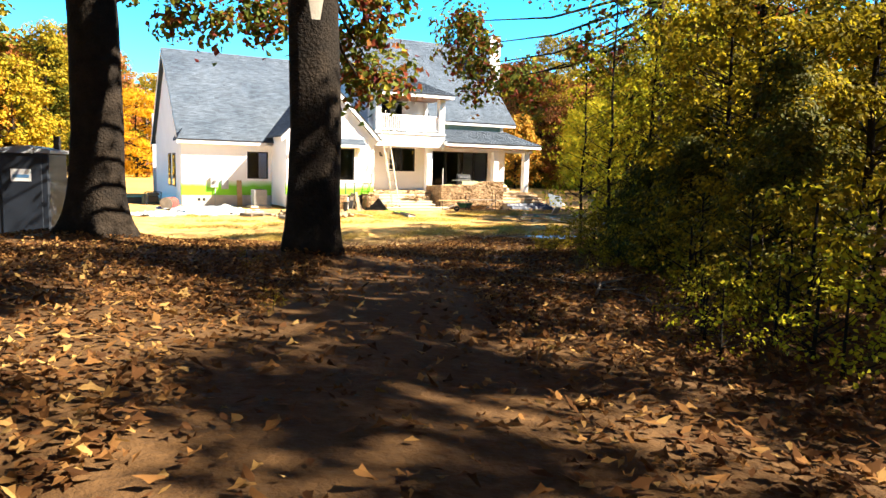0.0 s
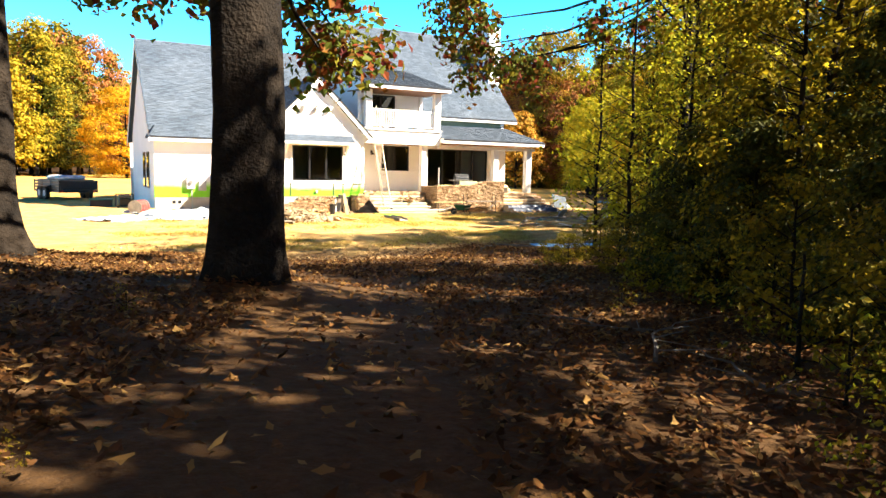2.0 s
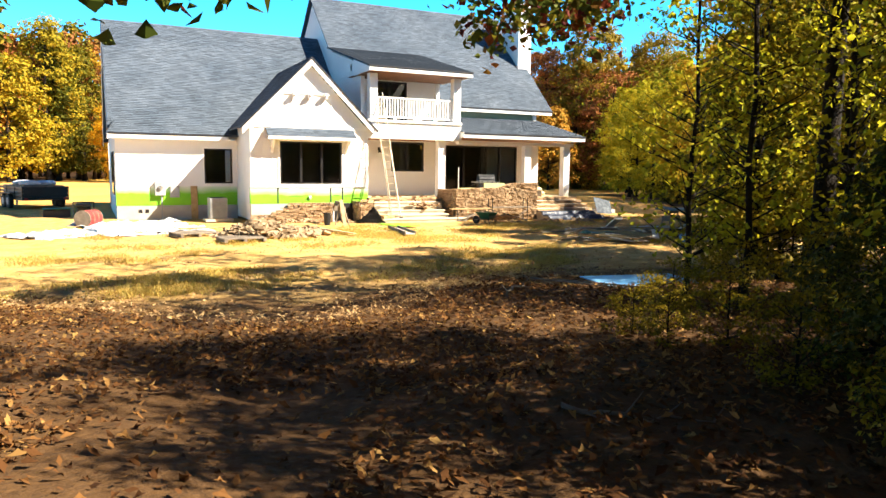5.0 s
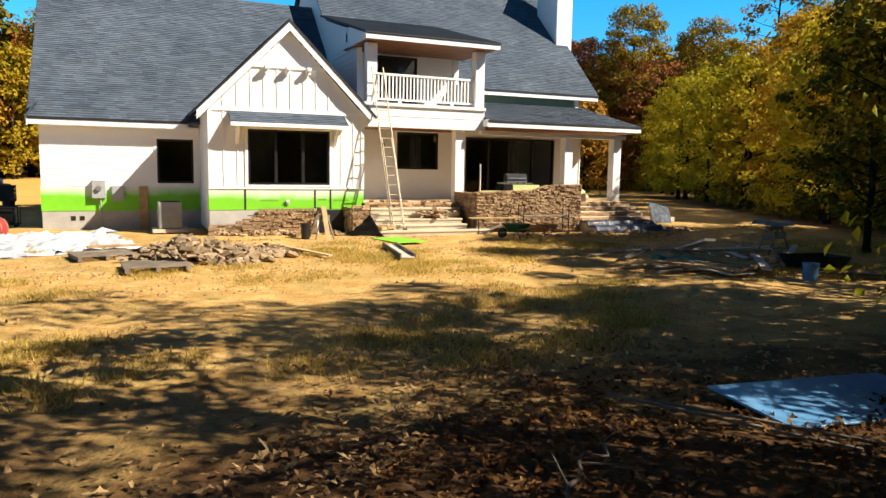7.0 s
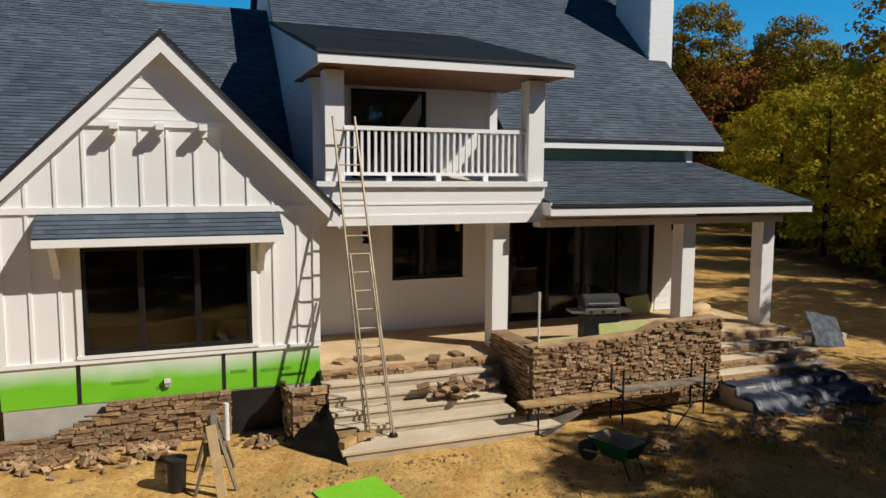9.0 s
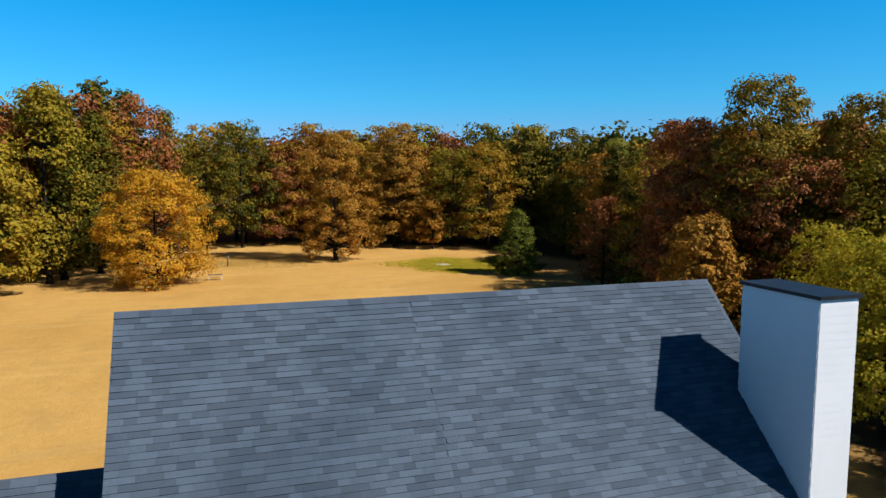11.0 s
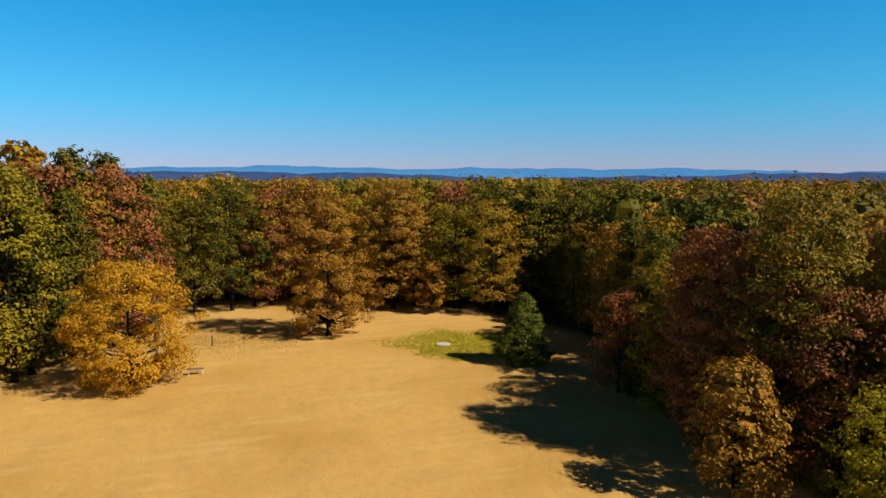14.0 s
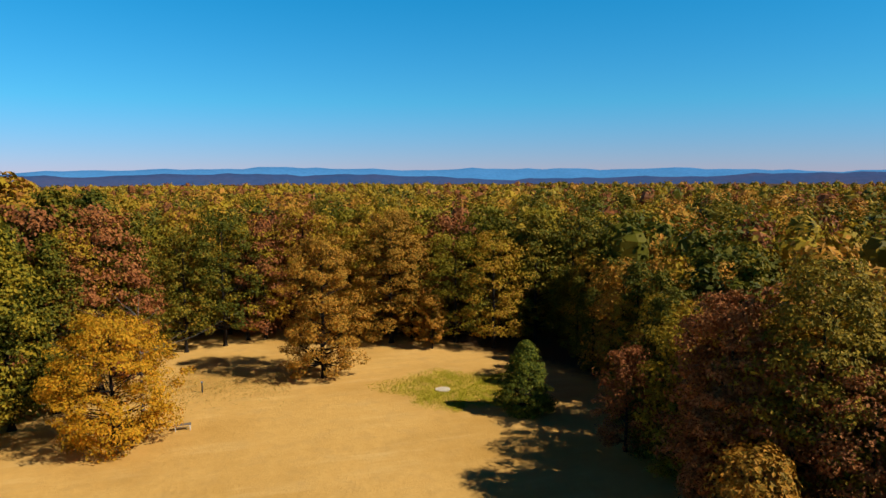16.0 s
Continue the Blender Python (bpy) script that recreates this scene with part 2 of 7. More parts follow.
M["ladder_alu"] = surf("dusty_ladder_rail", (0.30, 0.24, 0.16), (0.46, 0.38, 0.27), 4, 50, 0.5, 0.1, metal=0.3)
M["grey_metal"] = surf("grey_painted_metal", (0.30, 0.32, 0.33), (0.42, 0.43, 0.44), 2, 50, 0.5, 0.05)
M["wood"] = surf("raw_lumber", (0.36, 0.22, 0.09), (0.58, 0.40, 0.19), 4, 30, 0.8, 0.2, random_by=0.25)
M["wood_grey"] = surf("weathered_lumber", (0.16, 0.13, 0.10), (0.34, 0.28, 0.21), 4, 30, 0.85, 0.3, random_by=0.35)
M["wood_pale"] = surf("pale_lumber", (0.50, 0.35, 0.18), (0.70, 0.53, 0.31), 4, 30, 0.8, 0.2)
M["tarp_white"] = surf("pale_plastic_sheet", (0.46, 0.48, 0.51), (0.72, 0.73, 0.75), 2.5, 14, 0.45, 0.2)
M["tarp_blue"] = surf("blue_plastic_sheet", (0.05, 0.16, 0.34), (0.14, 0.30, 0.50), 1.2, 20, 0.45, 0.2)
m, t, b = nodes_of("streaked_dark_plastic")
tc = t.nodes.new("ShaderNodeTexCoord").outputs["Object"]
streak = t.nodes.new("ShaderNodeMapping")
streak.inputs["Scale"].default_value = (3.2, 0.9, 0.9)
t.links.new(tc, streak.inputs["Vector"])
t.links.new(ramp(t, noise_tex(t, 1.6, 6, 0.65, vec=streak.outputs[0]), [(0.0, (0.008, 0.012, 0.022)), (0.55, (0.018, 0.028, 0.055)), (0.62, (0.17, 0.19, 0.22)), (0.80, (0.50, 0.51, 0.52))]), b.inputs["Base Color"])
b.inputs["Roughness"].default_value = 0.6
M["plastic_streaked"] = m
M["tarp_slate"] = surf("slate_plastic_sheet", (0.010, 0.02, 0.035), (0.10, 0.125, 0.15), 5.0, 20, 0.75, 0.3)
M["tarp_teal"] = surf("teal_plastic_sheet", (0.04, 0.20, 0.19), (0.28, 0.42, 0.44), 4.5, 20, 0.45, 0.3)
M["barrow_green"] = surf("green_enamel", (0.01, 0.10, 0.05), (0.02, 0.16, 0.08), 3, 30, 0.4, 0.1)
M["black"] = surf("black_metal", (0.010, 0.010, 0.011), (0.022, 0.022, 0.024), 3, 40, 0.45, 0.1)
M["red"] = surf("red_paint", (0.45, 0.02, 0.02), (0.55, 0.05, 0.04), 3, 40, 0.5, 0.1)
M["board_white"] = surf("white_board", (0.62, 0.56, 0.46), (0.76, 0.71, 0.62), 1.5, 40, 0.7, 0.1)
M["sacking_tan"] = surf("tan_sacking", (0.50, 0.34, 0.17), (0.68, 0.50, 0.28), 3, 40, 0.9, 0.3)
M["rubber"] = surf("tyre_rubber", (0.012, 0.012, 0.012), (0.02, 0.02, 0.02), 2, 30, 0.8, 0.2)
M["steel"] = surf("stainless_steel", (0.40, 0.40, 0.40), (0.52, 0.52, 0.52), 3, 40, 0.35, 0.05, metal=0.8)
# wooded hills whose blue is distance haze put into the colour
M["hill"] = surf("far_hill_haze_blue", (0.07, 0.25, 0.52), (0.085, 0.28, 0.56), 0.004, 0.05, 1.0, 0.0, spec=0.0)
M["hill_near"] = surf("near_hill_haze_blue", (0.035, 0.090, 0.22), (0.070, 0.090, 0.19), 0.004, 0.05, 1.0, 0.0, spec=0.0)

m, t, b = nodes_of("window_glass")
b.inputs["Base Color"].default_value, b.inputs["Roughness"].default_value = (0.9, 0.95, 0.95, 1), 0.01
b.inputs["Transmission Weight"].default_value, b.inputs["IOR"].default_value = 1.0, 1.45
M["glass"] = m

M["leaf_oak"] = leaf_mat("oak_leaves", [(0.0, (0.10, 0.018, 0.02)), (0.14, (0.22, 0.045, 0.02)), (0.28, (0.24, 0.11, 0.02)), (0.45, (0.06, 0.09, 0.018)), (0.85, (0.13, 0.15, 0.02)), (1.0, (0.34, 0.28, 0.03))], 0.4, obj=0.0)
M["leaf_thick"] = leaf_mat("thicket_leaves", [(0.0, (0.085, 0.075, 0.008)), (0.5, (0.23, 0.18, 0.013)), (0.8, (0.42, 0.30, 0.019)), (1.0, (0.58, 0.43, 0.036))], 0.6, obj=0.3)
M["leaf_shrub"] = leaf_mat("shrub_leaves", [(0.0, (0.07, 0.06, 0.006)), (0.4, (0.17, 0.13, 0.010)), (0.75, (0.32, 0.23, 0.015)), (1.0, (0.46, 0.35, 0.03))], 0.45, obj=0.35)
M["leaf_sapling"] = leaf_mat("sapling_leaves", [(0.0, (0.22, 0.225, 0.014)), (0.5, (0.45, 0.42, 0.025)), (1.0, (0.64, 0.54, 0.035))], 0.55, obj=0.2)
M["leaf_mixed"] = leaf_mat("autumn_wood_leaves", [(0.0, (0.11, 0.115, 0.010)), (0.3, (0.26, 0.20, 0.014)), (0.6, (0.43, 0.27, 0.018)), (0.78, (0.42, 0.21, 0.022)), (0.88, (0.29, 0.10, 0.022)), (1.0, (0.48, 0.29, 0.03))], 0.26, obj=0.65)
M["leaf_green"] = leaf_mat("green_wood_leaves", [(0.0, (0.045, 0.056, 0.006)), (0.6, (0.115, 0.105, 0.008)), (1.0, (0.32, 0.20, 0.016))], 0.2, obj=0.4)
M["leaf_yellow"] = leaf_mat("yellow_maple_leaves", [(0.0, (0.34, 0.20, 0.012)), (0.5, (0.60, 0.34, 0.018)), (1.0, (0.70, 0.30, 0.02))], 0.35, obj=0.1)
M["leaf_rust"] = leaf_mat("rust_oak_leaves", [(0.0, (0.17, 0.112, 0.012)), (0.5, (0.40, 0.195, 0.020)), (1.0, (0.53, 0.225, 0.030))], 0.16, obj=0.25)
M["leaf_brown"] = leaf_mat("brown_oak_leaves", [(0.0, (0.13, 0.046, 0.014)), (0.6, (0.30, 0.10, 0.028)), (1.0, (0.39, 0.16, 0.04))], 0.14, obj=0.25)
M["leaf_gold"] = leaf_mat("golden_green_leaves", [(0.0, (0.22, 0.22, 0.016)), (0.5, (0.46, 0.38, 0.022)), (1.0, (0.64, 0.47, 0.035))], 0.45, obj=0.35)
M["leaf_amber"] = leaf_mat("amber_leaves", [(0.0, (0.20, 0.15, 0.012)), (0.5, (0.46, 0.28, 0.02)), (1.0, (0.62, 0.35, 0.03))], 0.42, obj=0.35)
M["leaf_olive"] = leaf_mat("olive_oak_leaves", [(0.0, (0.10, 0.085, 0.009)), (0.5, (0.25, 0.17, 0.014)), (1.0, (0.46, 0.28, 0.025))], 0.18, obj=0.2)
M["panel_blue"] = surf("pale_blue_panel", (0.08, 0.26, 0.50), (0.17, 0.38, 0.62), 1.2, 20, 0.35, 0.1)
M["leaf_cedar"] = leaf_mat("cedar_needles", [(0.0, (0.05, 0.07, 0.008)), (0.7, (0.14, 0.15, 0.012)), (1.0, (0.28, 0.25, 0.02))], 0.15, obj=0.1)
# darker copy of the cedar needles, the thicket's shade put into the colour
M["leaf_cedar_shaded"] = leaf_mat("shaded_cedar_needles", [(0.0, (0.035, 0.038, 0.007)), (0.7, (0.085, 0.085, 0.011)), (1.0, (0.20, 0.16, 0.016))], 0.25, obj=0.15)
M["litter"] = leaf_mat("fallen_leaves", [(0.0, (0.045, 0.019, 0.007)), (0.4, (0.10, 0.042, 0.014)), (0.8, (0.20, 0.095, 0.030)), (1.0, (0.36, 0.22, 0.075))], 0.2, 0.9, obj=0.0)
M["litter_pale"] = leaf_mat("dry_tan_leaves", [(0.0, (0.12, 0.06, 0.025)), (0.4, (0.28, 0.16, 0.07)), (1.0, (0.55, 0.38, 0.19))], 0.2, 0.9, obj=0.0)
M["dry_grass"] = leaf_mat("dry_grass_blades", [(0.0, (0.34, 0.23, 0.05)), (0.5, (0.58, 0.42, 0.11)), (0.85, (0.74, 0.56, 0.20)), (1.0, (0.38, 0.36, 0.05))], 0.5, 0.8, obj=0.0)
M["lawn"] = leaf_mat("green_grass_blades", [(0.0, (0.24, 0.27, 0.012)), (0.5, (0.46, 0.40, 0.022)), (1.0, (0.66, 0.50, 0.06))], 0.2, 0.8, obj=0.0)


# ---- mesh helpers ----
def part(name, bm, material, parent, label=""):
    """Links a bmesh as one mesh object under a thing or a part."""
    me = bpy.data.meshes.new(name)
    bm.to_mesh(me)
    bm.free()
    me.materials.append(M[material])
    ob = new(name, me)
    ob.parent = parent
    if label:
        ob["label"] = label
    return ob


def mesh_part(name, me, parent, label="", m=None):
    ob = new(name, me)
    ob.parent = parent
    if m is not None:
        ob.matrix_basis = m
    if label:
        ob["label"] = label
    return ob


def thing(name, label, category, group="", kind="", at=(0, 0, 0)):
    ob = new(name)
    ob.location = at
    ob.empty_display_size = 0.2
    return tagged(ob, label, category, group, kind)


def box(bm, x0, x1, y0, y1, z0, z1, m=None):
    v = [bm.verts.new((x, y, z)) for z in (z0, z1) for x, y in ((x0, y0), (x1, y0), (x1, y1), (x0, y1))]
    if m is not None:
        for a in v:
            a.co = m @ a.co
    for f in ((3, 2, 1, 0), (4, 5, 6, 7), (0, 1, 5, 4), (1, 2, 6, 5), (2, 3, 7, 6), (3, 0, 4, 7)):
        bm.faces.new([v[i] for i in f])
    return v


def boxes(*dims, bevel=0.0):
    bm = bmesh.new()
    for d in dims:
        box(bm, *d)
    if bevel:
        bmesh.ops.bevel(bm, geom=bm.edges[:], offset=bevel, segments=1, affect="EDGES")
    return bm


def prism(bm, poly, vec):
    """A closed solid: a flat polygon pushed along vec."""
    a = [bm.verts.new(p) for p in poly]
    b = [bm.verts.new(Vector(p) + Vector(vec)) for p in poly]
    n = len(poly)
    bm.faces.new(a[::-1])
    bm.faces.new(b)
    for i in range(n):
        bm.faces.new((a[i], a[(i + 1) % n], b[(i + 1) % n], b[i]))
    bmesh.ops.recalc_face_normals(bm, faces=bm.faces[:])


def solid(poly, vec):
    bm = bmesh.new()
    prism(bm, poly, vec)
    return bm


def tube(bm, p0, p1, r0, r1, seg=8, caps=True):
    p0, p1 = Vector(p0), Vector(p1)
    q = (p1 - p0).to_track_quat("Z", "Y").to_matrix()
    rings = []
    for p, r in ((p0, r0), (p1, r1)):
        rings.append([bm.verts.new(p + q @ Vector((r * math.cos(6.28319 * i / seg), r * math.sin(6.28319 * i / seg), 0))) for i in range(seg)])
    for i in range(seg):
        bm.faces.new((rings[0][i], rings[0][(i + 1) % seg], rings[1][(i + 1) % seg], rings[1][i]))
    if caps:
        bm.faces.new(rings[0][::-1])
        bm.faces.new(rings[1])
    return rings


def np_mesh(name, verts, quads, material, smooth=False):
    me = bpy.data.meshes.new(name)
    verts, quads = np.asarray(verts, dtype=np.float32), np.asarray(quads, dtype=np.int32)
    k = quads.shape[1]
    me.vertices.add(len(verts))
    me.vertices.foreach_set("co", verts.ravel())
    me.loops.add(quads.size)
    me.loops.foreach_set("vertex_index", quads.ravel())
    me.polygons.add(len(quads))
    me.polygons.foreach_set("loop_start", np.arange(0, quads.size, k, dtype=np.int32))
    me.update(calc_edges=True)
    me.validate()
    me.polygons.foreach_set("use_smooth", np.full(len(me.polygons), smooth, dtype=bool))
    me.materials.append(M[material])
    return me


def wall_cells(bm, x0, x1, y0, y1, z0, z1, holes):
    """A wall along x from y0 to y1, with rectangular openings (x0, x1, z0, z1)."""
    xs = sorted({x0, x1, *[h[0] for h in holes], *[h[1] for h in holes]})
    zs = sorted({z0, z1, *[h[2] for h in holes], *[h[3] for h in holes]})
    vert = {}

    def vv(i, y, k):
        if (i, y, k) not in vert:
            vert[i, y, k] = bm.verts.new((xs[i], y, zs[k]))
        return vert[i, y, k]

    def full(i, k):
        if not (0 <= i < len(xs) - 1 and 0 <= k < len(zs) - 1):
            return False
        a, b, c, d = xs[i], xs[i + 1], zs[k], zs[k + 1]
        return not any(h[0] <= a and b <= h[1] and h[2] <= c and d <= h[3] for h in holes)

    for i in range(len(xs) - 1):
        for k in range(len(zs) - 1):
            if full(i, k):
                bm.faces.new((vv(i, y0, k), vv(i + 1, y0, k), vv(i + 1, y0, k + 1), vv(i, y0, k + 1)))
                bm.faces.new((vv(i, y1, k + 1), vv(i + 1, y1, k + 1), vv(i + 1, y1, k), vv(i, y1, k)))
                for di, dk, p, q in ((-1, 0, (i, k), (i, k + 1)), (1, 0, (i + 1, k + 1), (i + 1, k)), (0, -1, (i + 1, k), (i, k)), (0, 1, (i, k + 1), (i + 1, k + 1))):
                    if not full(i + di, k + dk):
                        bm.faces.new((vv(p[0], y0, p[1]), vv(q[0], y0, q[1]), vv(q[0], y1, q[1]), vv(p[0], y1, p[1])))
    bmesh.ops.recalc_face_normals(bm, faces=bm.faces[:])


# ---- ground ----
def ground_height(x, y):
    # the wood's floor rises away from the yard, and more so west of the track
    away = np.clip((-15.0 - y) / 6.0, 0, 1)
    wood = 0.047 * np.clip(-16.0 - y, 0, 15) + 0.08 * np.clip(-12.5 - x, 0, 6) * away ** 2 * (3 - 2 * away)
    # root mounds of the two great oaks
    wood = wood + 0.2 * np.exp(-((x + 15.3) ** 2 + (y + 25.7) ** 2) / 1.6) + 0.15 * np.exp(-((x + 18.0) ** 2 + (y + 22.2) ** 2) / 1.6)
    lumps = 0.05 * np.sin(x * 0.9 + 1.3 * np.sin(y * 0.7)) * np.sin(y * 1.1 + 0.8 * np.sin(x * 0.6)) + 0.02 * np.sin(x * 3.1 + y * 1.7) * np.sin(y * 2.7 - x)
    near = np.exp(-((x / 60.0) ** 2 + (y / 60.0) ** 2))
    return wood + lumps * near


def axis(fine0, fine1, step, far):
    a = list(np.arange(fine0, fine1 + 1e-6, step))
    lo, hi, s = fine0, fine1, step
    while hi < far:
        s *= 1.35
        lo, hi = lo - s, hi + s
        a = [lo] + a + [hi]
    return np.array(a)


gx, gy = axis(-30, 32, 0.5, 4600), axis(-44, 40, 0.5, 4600)
X, Y = np.meshgrid(gx, gy)
nx, ny = len(gx), len(gy)
V = np.stack([X, Y, ground_height(X, Y)], -1).reshape(-1, 3)
ii = (np.arange(ny - 1)[:, None] * nx + np.arange(nx - 1)[None, :]).ravel()
ground = new("ground", np_mesh("ground", V, np.stack([ii, ii + 1, ii + nx + 1, ii + nx], 1), "earth", True))
tagged(ground, "bare tan earth with dry grass and leaf litter", "ground", kind="structure")

# ---- house ----
house = thing("house", "white farmhouse under construction with dark shingle roof", "house")
FL = 0.95            # porch floor
T = 0.18             # wall thickness


def window(name, x0, x1, z0, z1, y, panes, label):
    """A black-framed window in a wall whose outer face is at y: frame, panes side by side."""
    w = thing(name, "", "")
    w.parent = house
    w["label"] = label
    f = 0.06
    bm = bmesh.new()
    box(bm, x0, x1, y - 0.03, y + 0.1, z0, z0 + f)
    box(bm, x0, x1, y - 0.03, y + 0.1, z1 - f, z1)
    box(bm, x0, x0 + f, y - 0.03, y + 0.1, z0 + f, z1 - f)
    box(bm, x1 - f, x1, y - 0.03, y + 0.1, z0 + f, z1 - f)
    for i in range(1, panes):
        c = x0 + (x1 - x0) * i / panes
        box(bm, c - 0.045, c + 0.045, y - 0.025, y + 0.1, z0 + f, z1 - f)
    part("window_frame", bm, "black_frame", w, "black window frame")
    for i in range(panes):
        a, b = x0 + (x1 - x0) * i / panes, x0 + (x1 - x0) * (i + 1) / panes
        p = part("pane", boxes((a + 0.045, b - 0.045, y + 0.03, y + 0.042, z0 + f, z1 - f)), "glass", w)
        p.visible_shadow = False
    return w


W1 = (-9.56, -8.44, 1.47, 2.90)
W2 = (-7.10, -4.58, 1.51, 3.18)
W3 = (-1.38, 0.26, 2.05, 3.40)
DR = (1.42, 5.38, 0.95, 3.30)
WU = (-2.25, -0.62, 4.25, 6.08)

# walls: left wing, gable bay, main block
YW, YB, YM = 2.42, -0.42, 2.15
bm = bmesh.new()
wall_cells(bm, -12.9, -8.24, YW, YW + T, 1.35, 3.75, [W1])
part("wall", bm, "white", house, "white lap-sided wing wall")
part("wall", boxes((-12.9, -12.9 + T, YW + T, 12.6, 0.0, 3.75)), "white", house)
part("wall", solid([(-12.9, YW, 3.75), (-12.9, 12.6, 3.75), (-12.9, 7.5, 8.45)], (T, 0, 0)), "white", house, "white gable end wall")
part("wall", boxes((-12.9, 6.8, 14.2, 14.2 + T, 0, 5.4)), "white", house)
bm = bmesh.new()
wall_cells(bm, -8.24, -3.45, YB, YB + T, 1.37, 3.75, [W2])
part("wall", bm, "white", house, "white board-and-batten bay wall")
part("wall", solid([(-8.24, YB, 3.75), (-3.45, YB, 3.75), (-5.85, YB, 6.2)], (0, T, 0)), "white", house, "white bay gable wall")
part("wall", boxes((-8.24, -8.24 + T, YB + T, YW, 0.1, 3.75)), "white", house)
part("wall", boxes((-3.45 - T, -3.45, YB + T, YM, 0.1, 3.75)), "white", house)
bm = bmesh.new()
wall_cells(bm, -3.45, 6.62, YM, YM + T, 0.1, 4.2, [W3, DR])
part("wall", bm, "white", house, "white lap-sided porch wall")
bm = bmesh.new()
wall_cells(bm, -3.25, 1.0, YM, YM + T, 4.2, 6.75, [WU])
part("wall", bm, "white", house, "white balcony back wall")
part("sheathing", boxes((1.0, 6.62, 2.45, 2.45 + T, 4.2, 5.3)), "green_dull", house, "dull green sheathing under the eave")
part("wall", boxes((6.62 - T, 6.62, YM + T, 14.2, 0, 5.2)), "white", house)
part("wall", solid([(6.62, 2.5, 5.2), (6.62, 14.0, 5.2), (6.62, 8.24, 10.55)], (-T, 0, 0)), "white", house)
# left end wall of the main block, rising over the wing roof
part("wall", solid([(-3.25, 1.3, 4.2), (-3.25, 14.2, 4.2), (-3.25, 14.2, 5.2), (-3.25, 8.24, 10.6), (-3.25, 5.05, 7.7), (-3.25, 1.3, 6.7)], (T, 0, 0)), "white", house, "white upper side wall")
# rooms behind the glass, their unlit dark put into a near-black colour
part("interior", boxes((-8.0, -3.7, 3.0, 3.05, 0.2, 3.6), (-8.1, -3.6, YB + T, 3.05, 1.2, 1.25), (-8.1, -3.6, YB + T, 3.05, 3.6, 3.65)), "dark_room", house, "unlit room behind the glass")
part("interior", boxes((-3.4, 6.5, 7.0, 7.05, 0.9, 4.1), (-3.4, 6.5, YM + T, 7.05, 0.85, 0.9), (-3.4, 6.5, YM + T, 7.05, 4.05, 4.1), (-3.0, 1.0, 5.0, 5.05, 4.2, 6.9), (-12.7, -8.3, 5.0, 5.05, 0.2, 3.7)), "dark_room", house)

window("window", *W1, YW, 1, "dark screened window with black frame")
window("window", *W2, YB, 3, "wide dark three-pane window with black frame")
window("window", *W3, YM, 2, "dark two-pane porch window")
window("sliding_door", *DR, YM, 4, "wide dark glass sliding door")
window("balcony_door", *WU, YM, 2, "dark glass balcony door")

# green sheathing and concrete block foot
part("sheathing", boxes((-8.26, -3.45, YB - 0.012, YB + T, 0.74, 1.366)), "green_board", house, "bright green sheathing board")
part("sheathing", boxes((-12.92, -8.26, YW - 0.012, YW + T, 0.58, 1.346)), "green_board", house, "bright green sheathing board")
part("foundation", boxes((-8.24, -3.45, YB, YB + T, -0.3, 0.736)), "block", house, "bare concrete block foundation")
part("foundation", boxes((-12.9, -8.24, YW, YW + T, -0.3, 0.576)), "block", house, "bare concrete block foundation")
for sx in (-7.2, -5.05, -4.55):
    part("seam_tape", boxes((sx - 0.03, sx + 0.03, YB - 0.017, YB - 0.013, 0.745, 1.36)), "tape", house)

for x in (-12.05, -11.8):
    part("foundation_vent", boxes((x - 0.07, x + 0.07, YW - 0.012, YW - 0.002, 0.28, 0.42)), "black", house, "small dark foundation vent")

for d in ((-6.75, -6.2, 1.0, 1.05), (-6.1, -5.98, 0.86, 0.92), (-4.95, -4.68, 1.02, 1.07), (-4.45, -3.95, 1.0, 1.05)):
    part("printed_mark", boxes((d[0], d[1], YB - 0.016, YB - 0.013, d[2], d[3])), "mark_green", house, "faint unreadable print")

# ---- roofs ----
RT = 0.06


def roof_slab(name, poly, label=""):
    """A roof plane as a slab hanging RT below its top polygon."""
    return part(name, solid(poly, (0, 0, -RT)), "shingle", house, label)


wing_roof = roof_slab("roof", [(-13.15, 1.95, 3.44), (-3.2, 1.95, 3.44), (-3.2, 7.5, 8.66), (-13.15, 7.5, 8.66)], "dark shingled wing roof")
roof_slab("roof", [(-13.15, 7.5, 8.66), (-3.2, 7.5, 8.66), (-3.2, 13.05, 3.44), (-13.15, 13.05, 3.44)])
bay_r = roof_slab("roof", [(-5.85, -0.70, 6.46), (-5.85, 5.2, 6.46), (-3.11, 5.2, 3.70), (-3.11, -0.70, 3.70)], "dark shingled bay roof")
bay_l = roof_slab("roof", [(-5.85, -0.70, 6.46), (-8.59, -0.70, 3.70), (-8.59, 5.2, 3.70), (-5.85, 5.2, 6.46)])
main_roof = roof_slab("roof", [(-3.42, 5.05, 7.88), (1.31, 5.05, 7.88), (1.31, 2.12, 5.15), (7.45, 2.12, 5.15), (7.70, 8.24, 10.85), (-3.42, 8.24, 10.85)], "dark shingled main roof")
roof_slab("roof", [(-3.42, 8.24, 10.85), (7.70, 8.24, 10.85), (7.45, 14.4, 5.15), (-3.42, 14.4, 5.15)])
shed_roof = roof_slab("roof", [(-3.5, -0.74, 6.34), (1.31, -0.74, 6.34), (1.31, 5.05, 7.88), (-3.5, 5.05, 7.88)], "dark shingled balcony roof")
